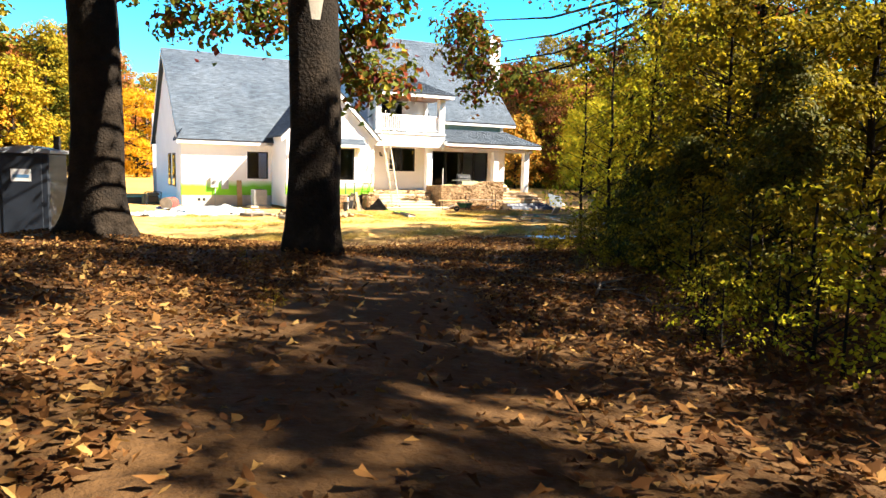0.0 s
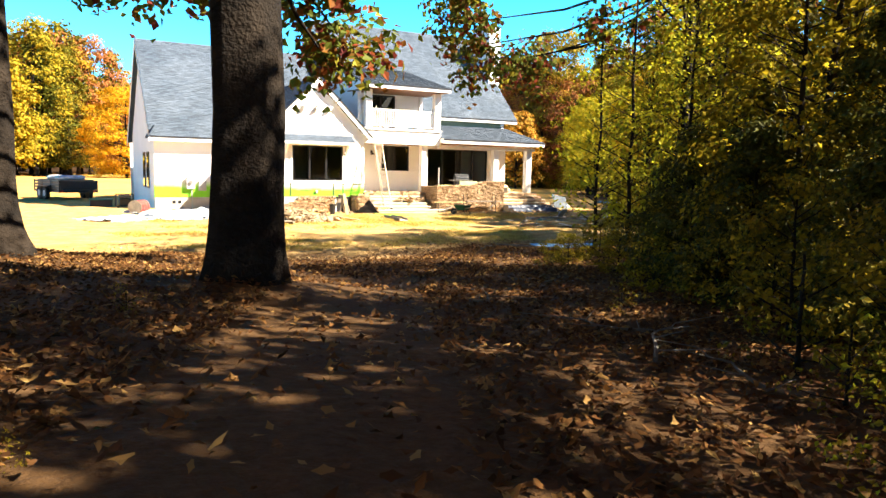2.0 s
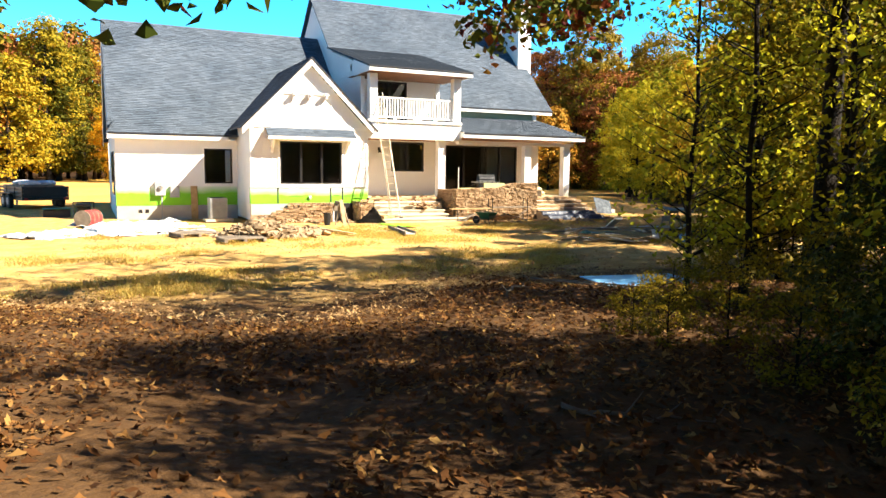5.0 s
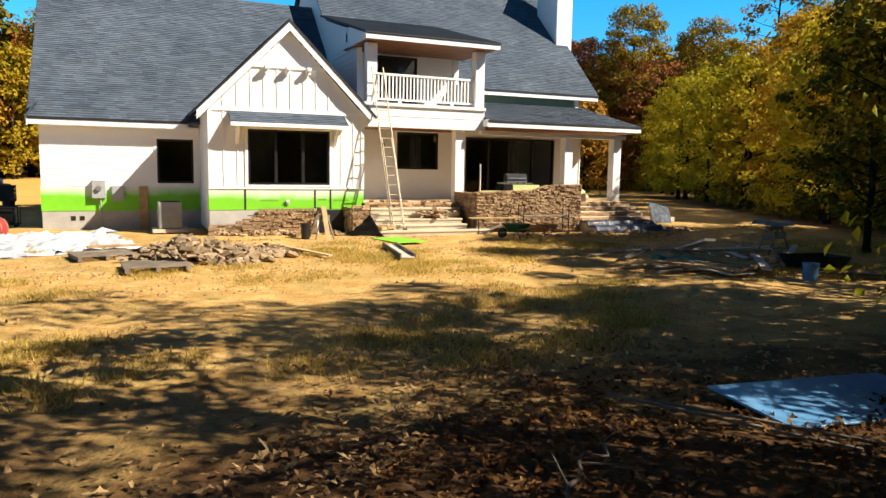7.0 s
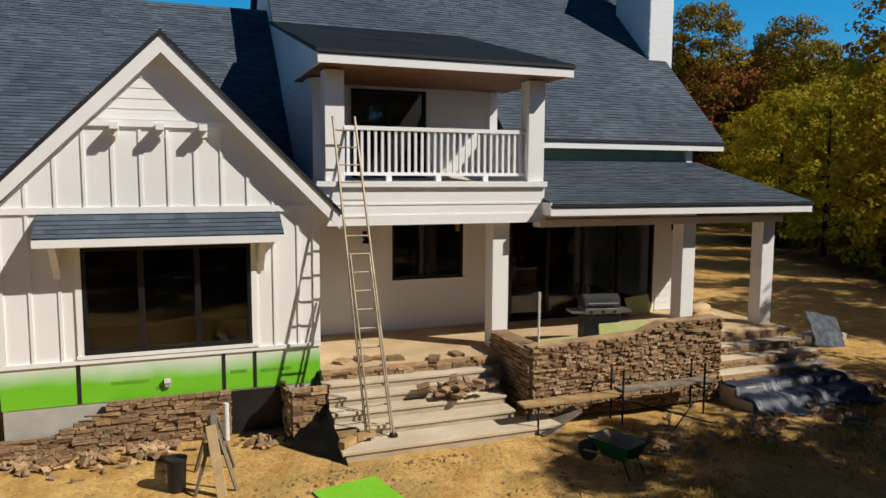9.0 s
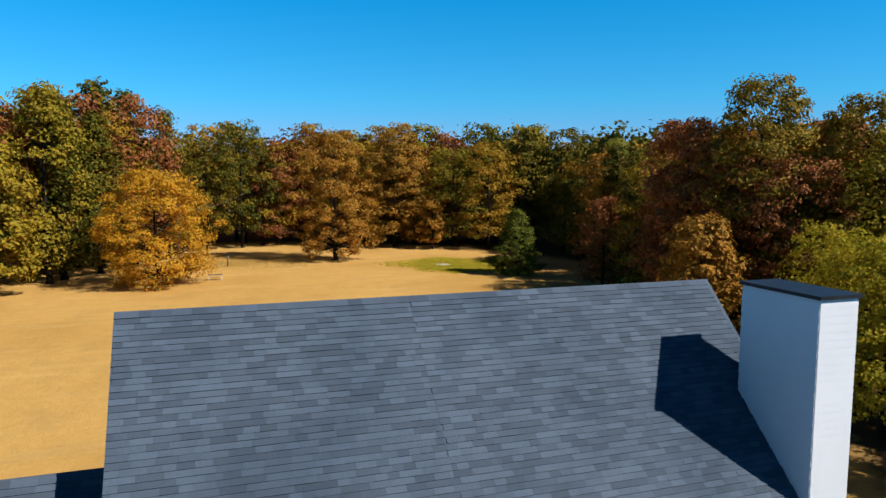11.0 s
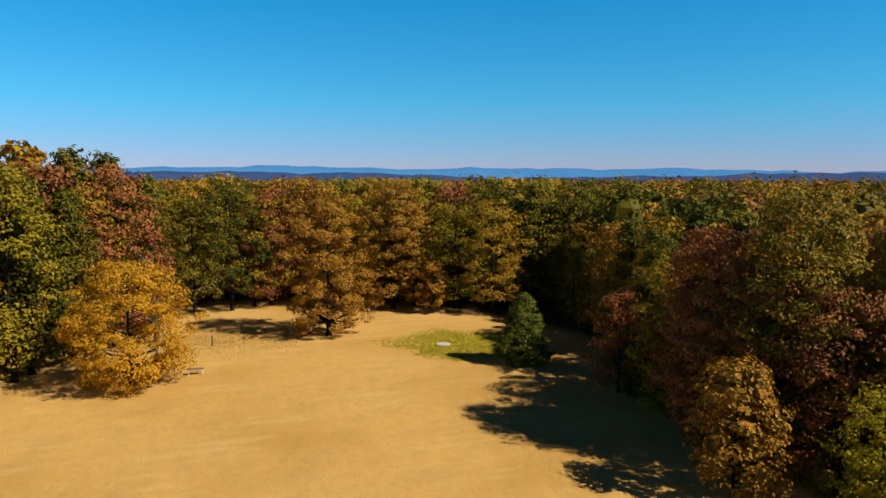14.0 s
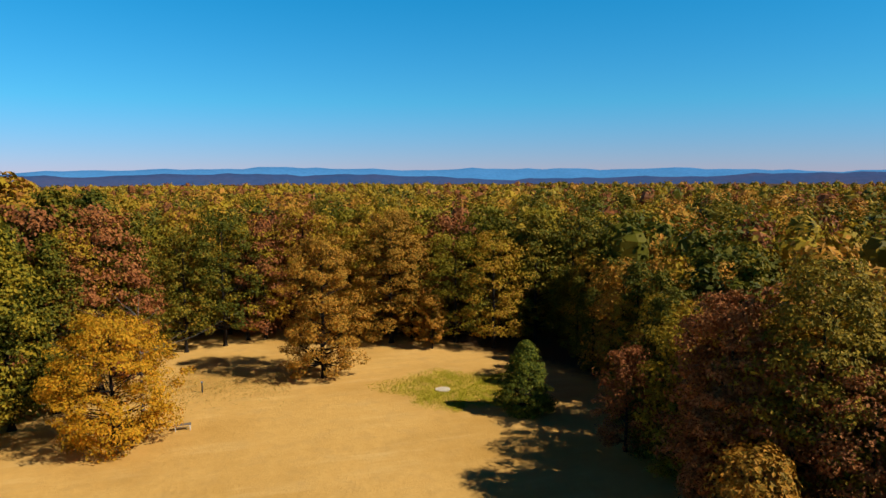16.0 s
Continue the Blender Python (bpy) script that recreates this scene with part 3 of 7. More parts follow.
porch_roof = roof_slab("roof", [(0.95, -0.62, 3.76), (7.53, -0.62, 3.76), (6.77, 2.45, 4.68), (0.95, 2.45, 4.68)], "dark shingled porch roof")
roof_slab("roof", [(7.53, -0.62, 3.76), (7.53, 2.45, 3.76), (6.77, 2.45, 4.68)])

# fascias and rakes
for a in ((-13.13, -8.62, 1.965, 1.99, 3.22, 3.376), (1.31, 7.43, 2.135, 2.16, 4.95, 5.086), (-3.48, 1.29, -0.725, -0.70, 6.13, 6.276), (0.95, 7.50, -0.605, -0.58, 3.55, 3.696)):
    part("fascia", boxes(a), "trim", house, "white fascia board")
part("fascia", boxes((7.48, 7.505, -0.579, 2.45, 3.54, 3.69)), "trim", house)
part("fascia", boxes((0.92, 0.95, -0.62, 0.2, 3.56, 3.8)), "trim", house)
for s in (-1, 1):
    bm = solid([(-5.85, -0.69, 6.398), (-5.85, -0.69, 6.14), (-5.85 + s * 2.72, -0.69, 3.40), (-5.85 + s * 2.72, -0.69, 3.658)], (0, 0.03, 0))
    part("rake_board", bm, "trim", house, "white rake board")
    part("soffit", solid([(-5.85, -0.655, 6.28), (-5.85 + s * 2.74, -0.655, 3.52), (-5.85 + s * 2.74, YB, 3.52), (-5.85, YB, 6.28)], (0, 0, -0.02)), "trim", house)
part("soffit", boxes((-13.1, -8.3, 1.96, YW, 3.24, 3.27)), "trim", house, "white soffit")
part("soffit", boxes((-3.42, 1.24, -0.69, 2.1, 6.14, 6.16)), "ceiling_wood", house, "brown stained wood soffit")
part("porch_ceiling", boxes((-3.45, 0.97, 0.06, YM, 3.45, 3.48)), "ceiling_wood", house)
part("porch_ceiling", boxes((0.99, 7.47, -0.57, YM, 3.56, 3.59)), "ceiling_wood", house, "brown stained wood porch ceiling")

# balcony: beam, deck, posts, rail
part("beam", boxes((-3.45, 0.98, -0.25, 0.05, 3.42, 4.1)), "trim", house, "white band under the balcony")
part("beam", boxes((0.98, 7.2, -0.1, 0.2, 3.3, 3.449)), "trim", house)
part("deck", boxes((-3.47, 1.0, -0.32, YM, 4.1, 4.2)), "trim", house, "white balcony deck edge")
for x in (-3.28, 0.62):
    part("post", boxes((x, x + 0.34, -0.24, 0.10, 4.2, 6.1), bevel=0.006), "trim", house, "square white balcony post")
part("rail", boxes((-2.94, 0.62, -0.12, -0.02, 5.10, 5.17), (-2.94, 0.62, -0.11, -0.03, 4.30, 4.36)), "trim", house, "white balcony rail")
bal = boxes((-0.022, 0.022, -0.095, -0.045, 4.36, 5.10))
bal_me = part("baluster", bal, "trim", house)
bal_me.location.x = -2.84
for i in range(1, 28):
    mesh_part("baluster", bal_me.data, house, m=pose(-2.84 + i * 0.125, 0, 0))
for x in (-2.1, -1.15, -0.2):
    part("rail_foot", boxes((x - 0.05, x + 0.05, -0.11, -0.03, 4.2, 4.3)), "trim", house)
part("half_wall", boxes((0.82, 0.96, 0.10, YM, 4.2, 5.2)), "white", house)
part("post", boxes((0.80, 0.98, YM - 0.2, YM, 5.2, 6.1)), "trim", house)

# dark drip edges along the eaves and gable
for d in ((-13.16, -8.6, 1.935, 1.949, 3.395, 3.446), (1.31, 7.46, 2.105, 2.119, 5.105, 5.156), (-3.51, 1.32, -0.756, -0.741, 6.296, 6.346), (0.94, 7.54, -0.636, -0.621, 3.715, 3.766)):
    part("drip_edge", boxes(d), "fascia_dark", house, "dark metal drip edge")
for s in (-1, 1):
    part("drip_edge", solid([(-5.85, -0.716, 6.475), (-5.85, -0.716, 6.40), (-5.85 + s * 2.75, -0.716, 3.63), (-5.85 + s * 2.75, -0.716, 3.705)], (0, 0.014, 0)), "fascia_dark", house)
# closed ends of the balcony roof
part("end_panel", solid([(-3.46, -0.70, 6.125), (-3.46, -0.70, 6.285), (-3.46, 1.3, 6.81), (-3.46, 1.3, 6.125)], (0.03, 0, 0)), "white", house, "white end panel under the balcony roof")
part("end_panel", solid([(1.25, -0.70, 6.125), (1.25, -0.70, 6.285), (1.25, 2.3, 7.08), (1.25, 2.3, 6.125)], (0.03, 0, 0)), "white", house)

# porch columns, floor
for x, y in ((0.0, 0.0), (4.50, 0.0), (6.70, -0.02)):
    part("column", boxes((x, x + 0.34, y - 0.02, y + 0.32, FL, 3.45), bevel=0.006), "trim", house, "square white porch column")
part("porch_floor", boxes((-3.45, 7.1, -0.55, YM, 0.2, FL)), "dusty_floor", house, "dusty concrete porch floor")

# chimney
part("chimney", boxes((6.97, 7.74, 4.72, 6.39, 0, 11.05)), "white", house, "white lap-sided chimney")
part("chimney_cap", boxes((6.92, 7.79, 4.67, 6.44, 11.05, 11.11)), "black", house, "black metal chimney cap")

# awning over the wide window
part("awning", solid([(-7.66, -0.95, 3.36), (-4.10, -0.95, 3.36), (-4.10, YB, 3.70), (-7.66, YB, 3.70)], (0, 0, -0.05)), "shingle", house, "small shingled awning")
part("awning_fascia", boxes((-7.66, -4.10, -0.975, -0.951, 3.24, 3.355)), "trim", house)

# steps: left flight, right flight
# left flight: bodies coloured darker than treads to imitate shaded risers
for i, y in enumerate((-0.87, -1.15, -1.45, -1.80, -2.35)):
    z = FL - 0.16 * (i + 1)
    top, x1 = z + (0.02 if i == 4 else 0), -0.35 + (0.6 if i == 4 else 0)
    st = part("step", boxes((-3.48, x1 - 0.02, y + 0.03, -0.55 if i == 0 else (-0.87, -1.15, -1.45, -1.80)[i - 1] + 0.03, -0.2, top - 0.06)), "concrete_riser", house, "concrete step with riser shade in its colour")
    part("tread", boxes((-3.5, x1, y, -0.55 if i == 0 else (-0.87, -1.15, -1.45, -1.80)[i - 1] + 0.03, top - 0.058, top), bevel=0.008), "concrete", st, "pale tread, lighter than the riser")
for i, y in enumerate((-0.95, -1.35, -1.75, -2.15, -2.6)):
    z = FL - 0.16 * (i + 1)
    part("step", boxes((4.1, 7.1 + 0.02 * i, y, (-0.55, -0.95, -1.35, -1.75, -2.15)[i], -0.2, z + (0.02 if i == 4 else 0)), bevel=0.008), "concrete", house, "stone-faced step")

# raised terrace with its stone wall
part("terrace_floor", boxes((0.2, 4.1, -1.4, -0.55, 0.1, 0.94)), "concrete", house)
terrace_wall = part("terrace_wall", solid([(0.0, -1.7, 0), (4.1, -1.7, 0), (4.1, -1.7, 1.62), (2.8, -1.7, 1.58), (2.3, -1.7, 1.42), (0.0, -1.7, 1.33)], (0, 0.3, 0)), "stone", house, "stacked ledge stone wall")
part("terrace_wall", boxes((0.0, 0.3, -1.4, 0.0, 0, 1.3)), "stone", house)

# ---- house: shingles ----
def u_span(poly, v):
    """Where a convex outline in roof coordinates starts and ends at height v."""
    us = []
    for (u0, v0), (u1, v1) in zip(poly, poly[1:] + poly[:1]):
        if (v0 - v) * (v1 - v) < 0:
            us.append(u0 + (u1 - u0) * (v - v0) / (v1 - v0))
    return (min(us), max(us)) if len(us) > 1 else None


def shingle_tab(w, e=0.108, th=0.018):
    """One tab, its foot thick and its head sunk into the course above."""
    return [(0.001, 0, th), (w - 0.001, 0, th), (w - 0.001, e + 0.03, 0.003), (0.001, e + 0.03, 0.003), (0.001, 0, -0.004), (w - 0.001, 0, -0.004)], [(0, 1, 2, 3), (4, 5, 1, 0)]


def shingles(roof, o, eave, up, poly, seed, single=0):
    """Courses of tabs over a roof plane: o + u * eave + v * up, inside the outline poly. The first rows may be tabs of their own."""
    rg = np.random.default_rng(seed)
    o, eave, up = Vector(o), Vector(eave).normalized(), Vector(up).normalized()
    nrm = eave.cross(up)
    fr = Matrix((eave, up, nrm)).transposed().to_4x4()
    fr.translation = o
    e = 0.108
    top = max(v for _, v in poly)
    V, Q = [], []
    tab = bpy.data.meshes.new("shingle")
    tv, tq = shingle_tab(0.30)
    tab.from_pydata(tv, [], tq)
    tab.materials.append(M["shingle_piece"])
    tab.materials.append(M["shingle_butt"])
    tab.polygons[1].material_index = 1
    for r in range(int(top / e)):
        span = u_span(poly, (r + 0.5) * e)
        if not span:
            continue
        u = span[0] - (0.15 if r % 2 else 0.0)
        while u < span[1] - 0.03:
            w = 0.30 if r < single else float(rg.choice((0.18, 0.24, 0.30, 0.36)))
            if r < single and u >= span[0] and u + w <= span[1]:
                mesh_part("shingle", tab, roof, m=fr @ pose(u, r * e, rg.uniform(0, 0.004)))
            else:
                a, b = max(u, span[0]), min(u + w, span[1])
                if b - a > 0.03:
                    vv, qq = shingle_tab(b - a, e, 0.014 + 0.010 * rg.uniform())
                    k = len(V)
                    V += [fr @ Vector((x + a, y + r * e, z)) for x, y, z in vv]
                    Q += [[i + k for i in f] for f in qq]
            u += w
    me = np_mesh("shingles", [tuple(p) for p in V], Q, "shingle")
    me.materials.append(M["shingle_butt"])
    me.polygons.foreach_set("material_index", np.arange(len(Q), dtype=np.int32) % 2)
    ob = mesh_part("shingles", me, roof)
    tagged(ob, kind="stuff")


def slope_frame(x0, y0, z0, y1, z1):
    return (0, y1 - y0, z1 - z0), math.hypot(y1 - y0, z1 - z0)


up, L = slope_frame(0, 1.95, 3.44, 7.5, 8.66)
shingles(wing_roof, (-13.15, 1.95, 3.444), (1, 0, 0), up, [(0, -0.02), (9.9, -0.02), (9.9, L), (0, L)], 1)
up, L = slope_frame(0, 2.12, 5.15, 8.24, 10.85)
Lb = math.hypot(5.05 - 2.12, 7.88 - 5.15)
shingles(main_roof, (1.31, 2.12, 5.154), (1, 0, 0), up, [(0, -0.02), (6.14, -0.02), (6.30, L), (0, L)], 2)
shingles(main_roof, (-3.42, 2.12, 5.154), (1, 0, 0), up, [(0, Lb), (4.73, Lb), (4.73, L), (0, L)], 3)
up, L = slope_frame(0, -0.74, 6.34, 5.05, 7.88)
shingles(shed_roof, (-3.5, -0.74, 6.344), (1, 0, 0), up, [(0, -0.02), (4.81, -0.02), (4.81, L), (0, L)], 4, single=18)
up, L = slope_frame(0, -0.62, 3.76, 2.45, 4.68)
shingles(porch_roof, (0.95, -0.62, 3.764), (1, 0, 0), up, [(0, -0.02), (6.58, -0.02), (5.82, L), (0, L)], 5)
L = math.hypot(2.74, 2.76)
shingles(bay_r, (-3.11, -0.70, 3.704), (0, 1, 0), (-2.74, 0, 2.76), [(0, -0.02), (5.9, -0.02), (5.9, L), (0, L)], 6)
shingles(bay_l, (-8.59, 5.2, 3.704), (0, -1, 0), (2.74, 0, 2.76), [(0, -0.02), (5.9, -0.02), (5.9, L), (0, L)], 7)
aw = [o for o in house.children if o.name.startswith("awning")][0]
shingles(aw, (-7.66, -0.95, 3.364), (1, 0, 0), (0, 0.53, 0.34), [(0, -0.02), (3.56, -0.02), (3.56, 0.63), (0, 0.63)], 8)

# ---- house: siding boards, battens and trim ----
def laps(x0, x1, y, z0, z1, holes=(), exposure=0.18, roofline=None, lip=0.016):
    """Lap boards on a wall that faces the yard, each a thin wedge, cut at the openings."""
    n = round((z1 - z0) / exposure)
    for i in range(n):
        a, b = z0 + i * exposure, min(z1, z0 + (i + 1) * exposure)
        lo, hi = roofline((a + b) / 2) if roofline else (x0, x1)
        cuts = [(lo, hi)]
        for h in holes:
            if h[2] < b - 0.02 and h[3] > a + 0.02:
                cuts = [q for c in cuts for q in ((c[0], min(c[1], h[0] - 0.09)), (max(c[0], h[1] + 0.09), c[1])) if q[1] - q[0] > 0.03]
        for c0, c1 in cuts:
            bm = bmesh.new()
            prism(bm, [(c0, y, a), (c0, y - lip, a), (c0, y - 0.006, b + 0.012), (c0, y, b + 0.012)], (c1 - c0, 0, 0))
            part("siding_board", bm, "white", house)


laps(-12.9, -8.24, YW - 0.002, 1.36, 3.24, [W1])
laps(-3.45, 6.5, YM - 0.002, 0.97, 3.40, [W3, DR])
laps(-3.05, 0.8, YM - 0.002, 4.22, 6.02, [WU])
laps(6.97, 7.74, 4.718, 7.4, 11.0, (), 0.13, lip=0.009)
laps(-6.9, -4.8, YB - 0.002, 5.14, 6.05, (), 0.16, lambda z: (-5.85 - (6.20 - z), -5.85 + (6.20 - z)))
for i in range(20):
    a = 6.6 + i * 0.22
    bm = bmesh.new()
    prism(bm, [(6.97, 4.72, a), (6.945, 4.72, a), (6.962, 4.72, a + 0.225), (6.97, 4.72, a + 0.225)], (0, 1.67, 0))
    part("siding_board", bm, "white", house)
for i in range(11):
    a = 4.25 + i * 0.2
    part("siding_board", solid([(-3.252, 1.3, a), (-3.274, 1.3, a), (-3.258, 1.3, a + 0.21), (-3.252, 1.3, a + 0.21)], (0, 2.6 + 0.25 * i, 0)), "white", house)

for i in range(12):
    x = -8.2 + i * 0.4
    top = min(6.2 - abs(x + 5.85) - 0.08, 5.02)
    if top > 3.85:
        part("batten", boxes((x - 0.022, x + 0.022, YB - 0.022, YB - 0.001, 3.80, top)), "white", house)
    if x < W2[0] - 0.12 or x > W2[1] + 0.12:
        part("batten", boxes((x - 0.022, x + 0.022, YB - 0.022, YB - 0.001, 1.44, 3.70)), "white", house)
for d in ((-6.98, -4.72, -0.47, YB - 0.001, 5.03, 5.13), (-8.24, -3.45, -0.455, YB - 0.001, 3.70, 3.80), (-8.26, -3.44, -0.465, YB - 0.001, 1.375, 1.44),
          (-8.25, -8.15, -0.45, YB - 0.001, 1.45, 3.69), (-3.55, -3.44, -0.45, YB - 0.001, 1.45, 3.69)):
    part("trim_board", boxes(d), "trim", house)
for x in (-6.54, -5.9, -5.27):
    bm = boxes((x - 0.06, x + 0.06, -0.72, -0.471, 4.98, 5.08), (x - 0.06, x + 0.06, -0.60, -0.471, 4.88, 4.98))
    part("corbel", bm, "trim", house, "white bracket in the gable")


def casing(h, y):
    x0, x1, z0, z1 = h
    for d in ((x0 - 0.09, x0 - 0.002, y - 0.035, y - 0.001, z0 - 0.09, z1 + 0.09), (x1 + 0.002, x1 + 0.09, y - 0.035, y - 0.001, z0 - 0.09, z1 + 0.09), (x0, x1, y - 0.035, y - 0.001, z1 + 0.002, z1 + 0.09), (x0 - 0.1, x1 + 0.1, y - 0.06, y - 0.036, z0 - 0.06, z0 - 0.002)):
        part("casing", boxes(d), "trim", house)


for h, y in ((W1, YW), (W2, YB), (W3, YM)):
    casing(h, y)
for x in (-7.42, -4.42):
    bm = bmesh.new()
    prism(bm, [(x - 0.05, -0.46, 2.72), (x - 0.05, -0.46, 3.24), (x - 0.05, -0.9, 3.24), (x - 0.05, -0.82, 3.14), (x - 0.05, -0.58, 2.9)], (0.1, 0, 0))
    part("awning_bracket", bm, "trim", house, "white awning bracket")
part("awning_soffit", boxes((-7.64, -4.12, -0.94, YB - 0.03, 3.245, 3.262)), "trim", house)
part("trim_board", boxes((-3.46, 1.0, -0.275, -0.251, 3.42, 3.60)), "trim", house)
part("trim_board", boxes((-3.46, 1.0, -0.265, -0.251, 3.78, 3.81)), "trim", house)
part("trim_board", boxes((6.60, 6.65, YM - 0.03, YM + 0.12, 0.95, 3.44)), "trim", house)
part("post", boxes((-3.28, -3.1, 0.9, 1.3, 4.2, 6.1)), "trim", house)

# wing end: windows, door opening and the short return roof
for y in (4.4, 6.0):
    w = thing("window", "", "")
    w.parent = house
    w["label"] = "dark narrow window in the wing end"
    part("window_frame", boxes((-12.94, -12.9, y, y + 0.9, 0.95, 2.75)), "black_frame", w)
    part("pane", boxes((-12.952, -12.941, y + 0.08, y + 0.82, 1.03, 2.67)), "glass", w)
part("return_roof", solid([(-13.2, 1.93, 3.44), (-13.2, 3.1, 3.44), (-12.9, 3.1, 3.95), (-12.9, 1.93, 3.95)], (0, 0, -0.1)), "shingle", house)
for s0, s1 in (((-13.17, 1.95, 3.40), (-13.17, 7.5, 8.62)), ((-13.17, 7.5, 8.62), (-13.17, 13.05, 3.40))):
    a, b = Vector(s0), Vector(s1)
    part("rake_board", solid([a, b, b - Vector((0, 0, 0.22)), a - Vector((0, 0, 0.22))], (0.03, 0, 0)), "trim", house)
# ---- house: stone ----
def stone_meshes():
    out = []
    rg = np.random.default_rng(77)
    for _ in range(10):
        bm = bmesh.new()
        box(bm, 0, 1, -1, 0, 0, 1)
        for v in bm.verts:
            v.co.x += rg.normal() * 0.035
            v.co.z += rg.normal() * 0.06
            if v.co.y < -0.5:
                v.co.x += (0.5 - v.co.x) * 0.03
                v.co.z += (0.5 - v.co.z) * 0.05
                v.co.y += rg.normal() * 0.18
        me = bpy.data.meshes.new("stone")
        bm.to_mesh(me)
        bm.free()
        me.materials.append(M["stone"])
        out.append(me)
    return out


STONES = stone_meshes()


def stone_face(parent, m, width, low, high, seed, row=0.085, length=0.23, holes=()):
    """Ledge stones laid in uneven courses over a face in m's x-z plane, standing out along -y."""
    rg = np.random.default_rng(seed)
    z, V, Q = 0.0, [], []
    while True:
        h = row * rg.uniform(0.6, 1.35)
        if z > max(high(0), high(width), high(width / 2)):
            break
        x = -rg.uniform(0, 0.1)
        while x < width:
            l = length * rg.uniform(0.45, 1.7)
            c = x + l / 2
            if low(c) <= z + h / 2 <= high(c) and not any(a < c < b and q < z + h / 2 < p for a, b, q, p in holes):
                a, b = max(0, x), min(width, x + l)
                mm = m @ pose(a + 0.004, 0, z + 0.004, 0, rg.normal() * 1.2, 0) @ Matrix.Diagonal((b - a - 0.008, rg.uniform(0.02, 0.075), h - 0.008, 1))
                me = STONES[rg.integers(10)]
                if len(parent.children) < 290:
                    mesh_part("stone", me, parent, m=mm)
                else:
                    k = len(V)
                    V += [tuple(mm @ p.co) for p in me.vertices]
                    Q += [[k + i for i in p.vertices] for p in me.polygons]
            x += l
        z += h
    if Q:
        tagged(mesh_part("stones", np_mesh("stones", V, Q, "stone_isl"), parent), kind="stuff")


stone_face(terrace_wall, pose(0.0, -1.701, 0.02), 4.1, lambda u: 0, lambda u: 1.32 + 0.05 * u / 4.1 + 0.22 * min(1, max(0, (u - 2.1) / 0.7)) + 0.03 * math.sin(9 * u), 1, row=0.047, length=0.125, holes=[(1.42, 1.68, 0.5, 0.64)])
side_wall = [o for o in house.children if o.name.startswith("terrace_wall")][1]
stone_face(side_wall, pose(-0.001, -0.05, 0.02, 0, 0, -90), 1.65, lambda u: 0, lambda u: 1.3, 2, row=0.05, length=0.13)
veneer = part("stone_veneer", boxes((-8.24, -5.0, -0.5, YB - 0.014, -0.2, 0.2)), "stone", house, "unfinished ledge stone facing")
stone_face(veneer, pose(-8.3, -0.5, 0.0), 3.35, lambda u: -0.1, lambda u: 0.32 if u < 0.85 else min(0.74, 0.36 + 0.5 * (u - 0.85)), 3, row=0.06, length=0.19)
veneer2 = part("stone_veneer", boxes((-4.05, -3.46, -1.2, YB - 0.014, -0.2, 0.6)), "stone", house, "unfinished ledge stone facing")
stone_face(veneer2, pose(-4.06, -1.2, 0.0), 0.6, lambda u: 0, lambda u: 0.86, 4, row=0.075, length=0.2)
stone_face(veneer2, pose(-4.06, -0.45, 0.0, 0, 0, -90), 0.75, lambda u: 0, lambda u: 0.86, 5, row=0.075, length=0.2)
# black slab stands in for the unlit dark of the crawl-space opening
part("crawl_opening_dark", boxes((-4.95, -4.08, -0.46, YB - 0.014, 0.0, 0.72)), "black", house, "black slab for the dark crawl-space opening")
part("porch_edge", boxes((-3.45, -0.1, -0.57, -0.551, 0.82, FL + 0.01)), "stone", house)
edge = [o for o in house.children if o.name.startswith("porch_edge")][0]
stone_face(edge, pose(-3.45, -0.572, 0.79), 3.35, lambda u: 0, lambda u: 0.13, 6, row=0.07, length=0.2)
for i, y in enumerate((-0.55, -0.95, -1.35, -1.75)):
    z = FL - 0.16 * (i + 1)
    riser = part("riser", boxes((4.12, 7.08 + 0.02 * i, y - 0.02, y - 0.002, z + 0.005, z + 0.145)), "stone", house)
    stone_face(riser, pose(4.12, y - 0.02, z + 0.01), 2.96, lambda u: 0, lambda u: 0.10, 10 + i, row=0.06, length=0.24)
# stones dropped on the steps
rubble = thing("loose_stones", "small heap of loose ledge stones on the steps", "stones")
rg0 = np.random.default_rng(9)
for i in range(26):
    mesh_part("stone", STONES[i % 10], rubble, m=pose(-1.25 + 0.32 * rg0.normal() * 0.9, -1.3 + 0.08 * rg0.normal(), 0.6 + 0.03 * (i % 4), rg0.uniform(-20, 20), rg0.uniform(-20, 20), rg0.uniform(0, 360)) @ Matrix.Diagonal((0.22, 0.14, 0.05, 1)))
for x in (-3.2, -2.7, -2.2, -1.9, -1.2, -0.8):
    r = thing("loose_stone", "loose flat stone lying on the dusty porch floor", "stone", "porch stones")
    mesh_part("stone", STONES[int(-x * 3) % 10], r, m=pose(x, -0.25 + 0.15 * math.sin(x * 7), FL, 0, 0, x * 97) @ Matrix.Diagonal((0.3, 0.2, 0.06, 1)))

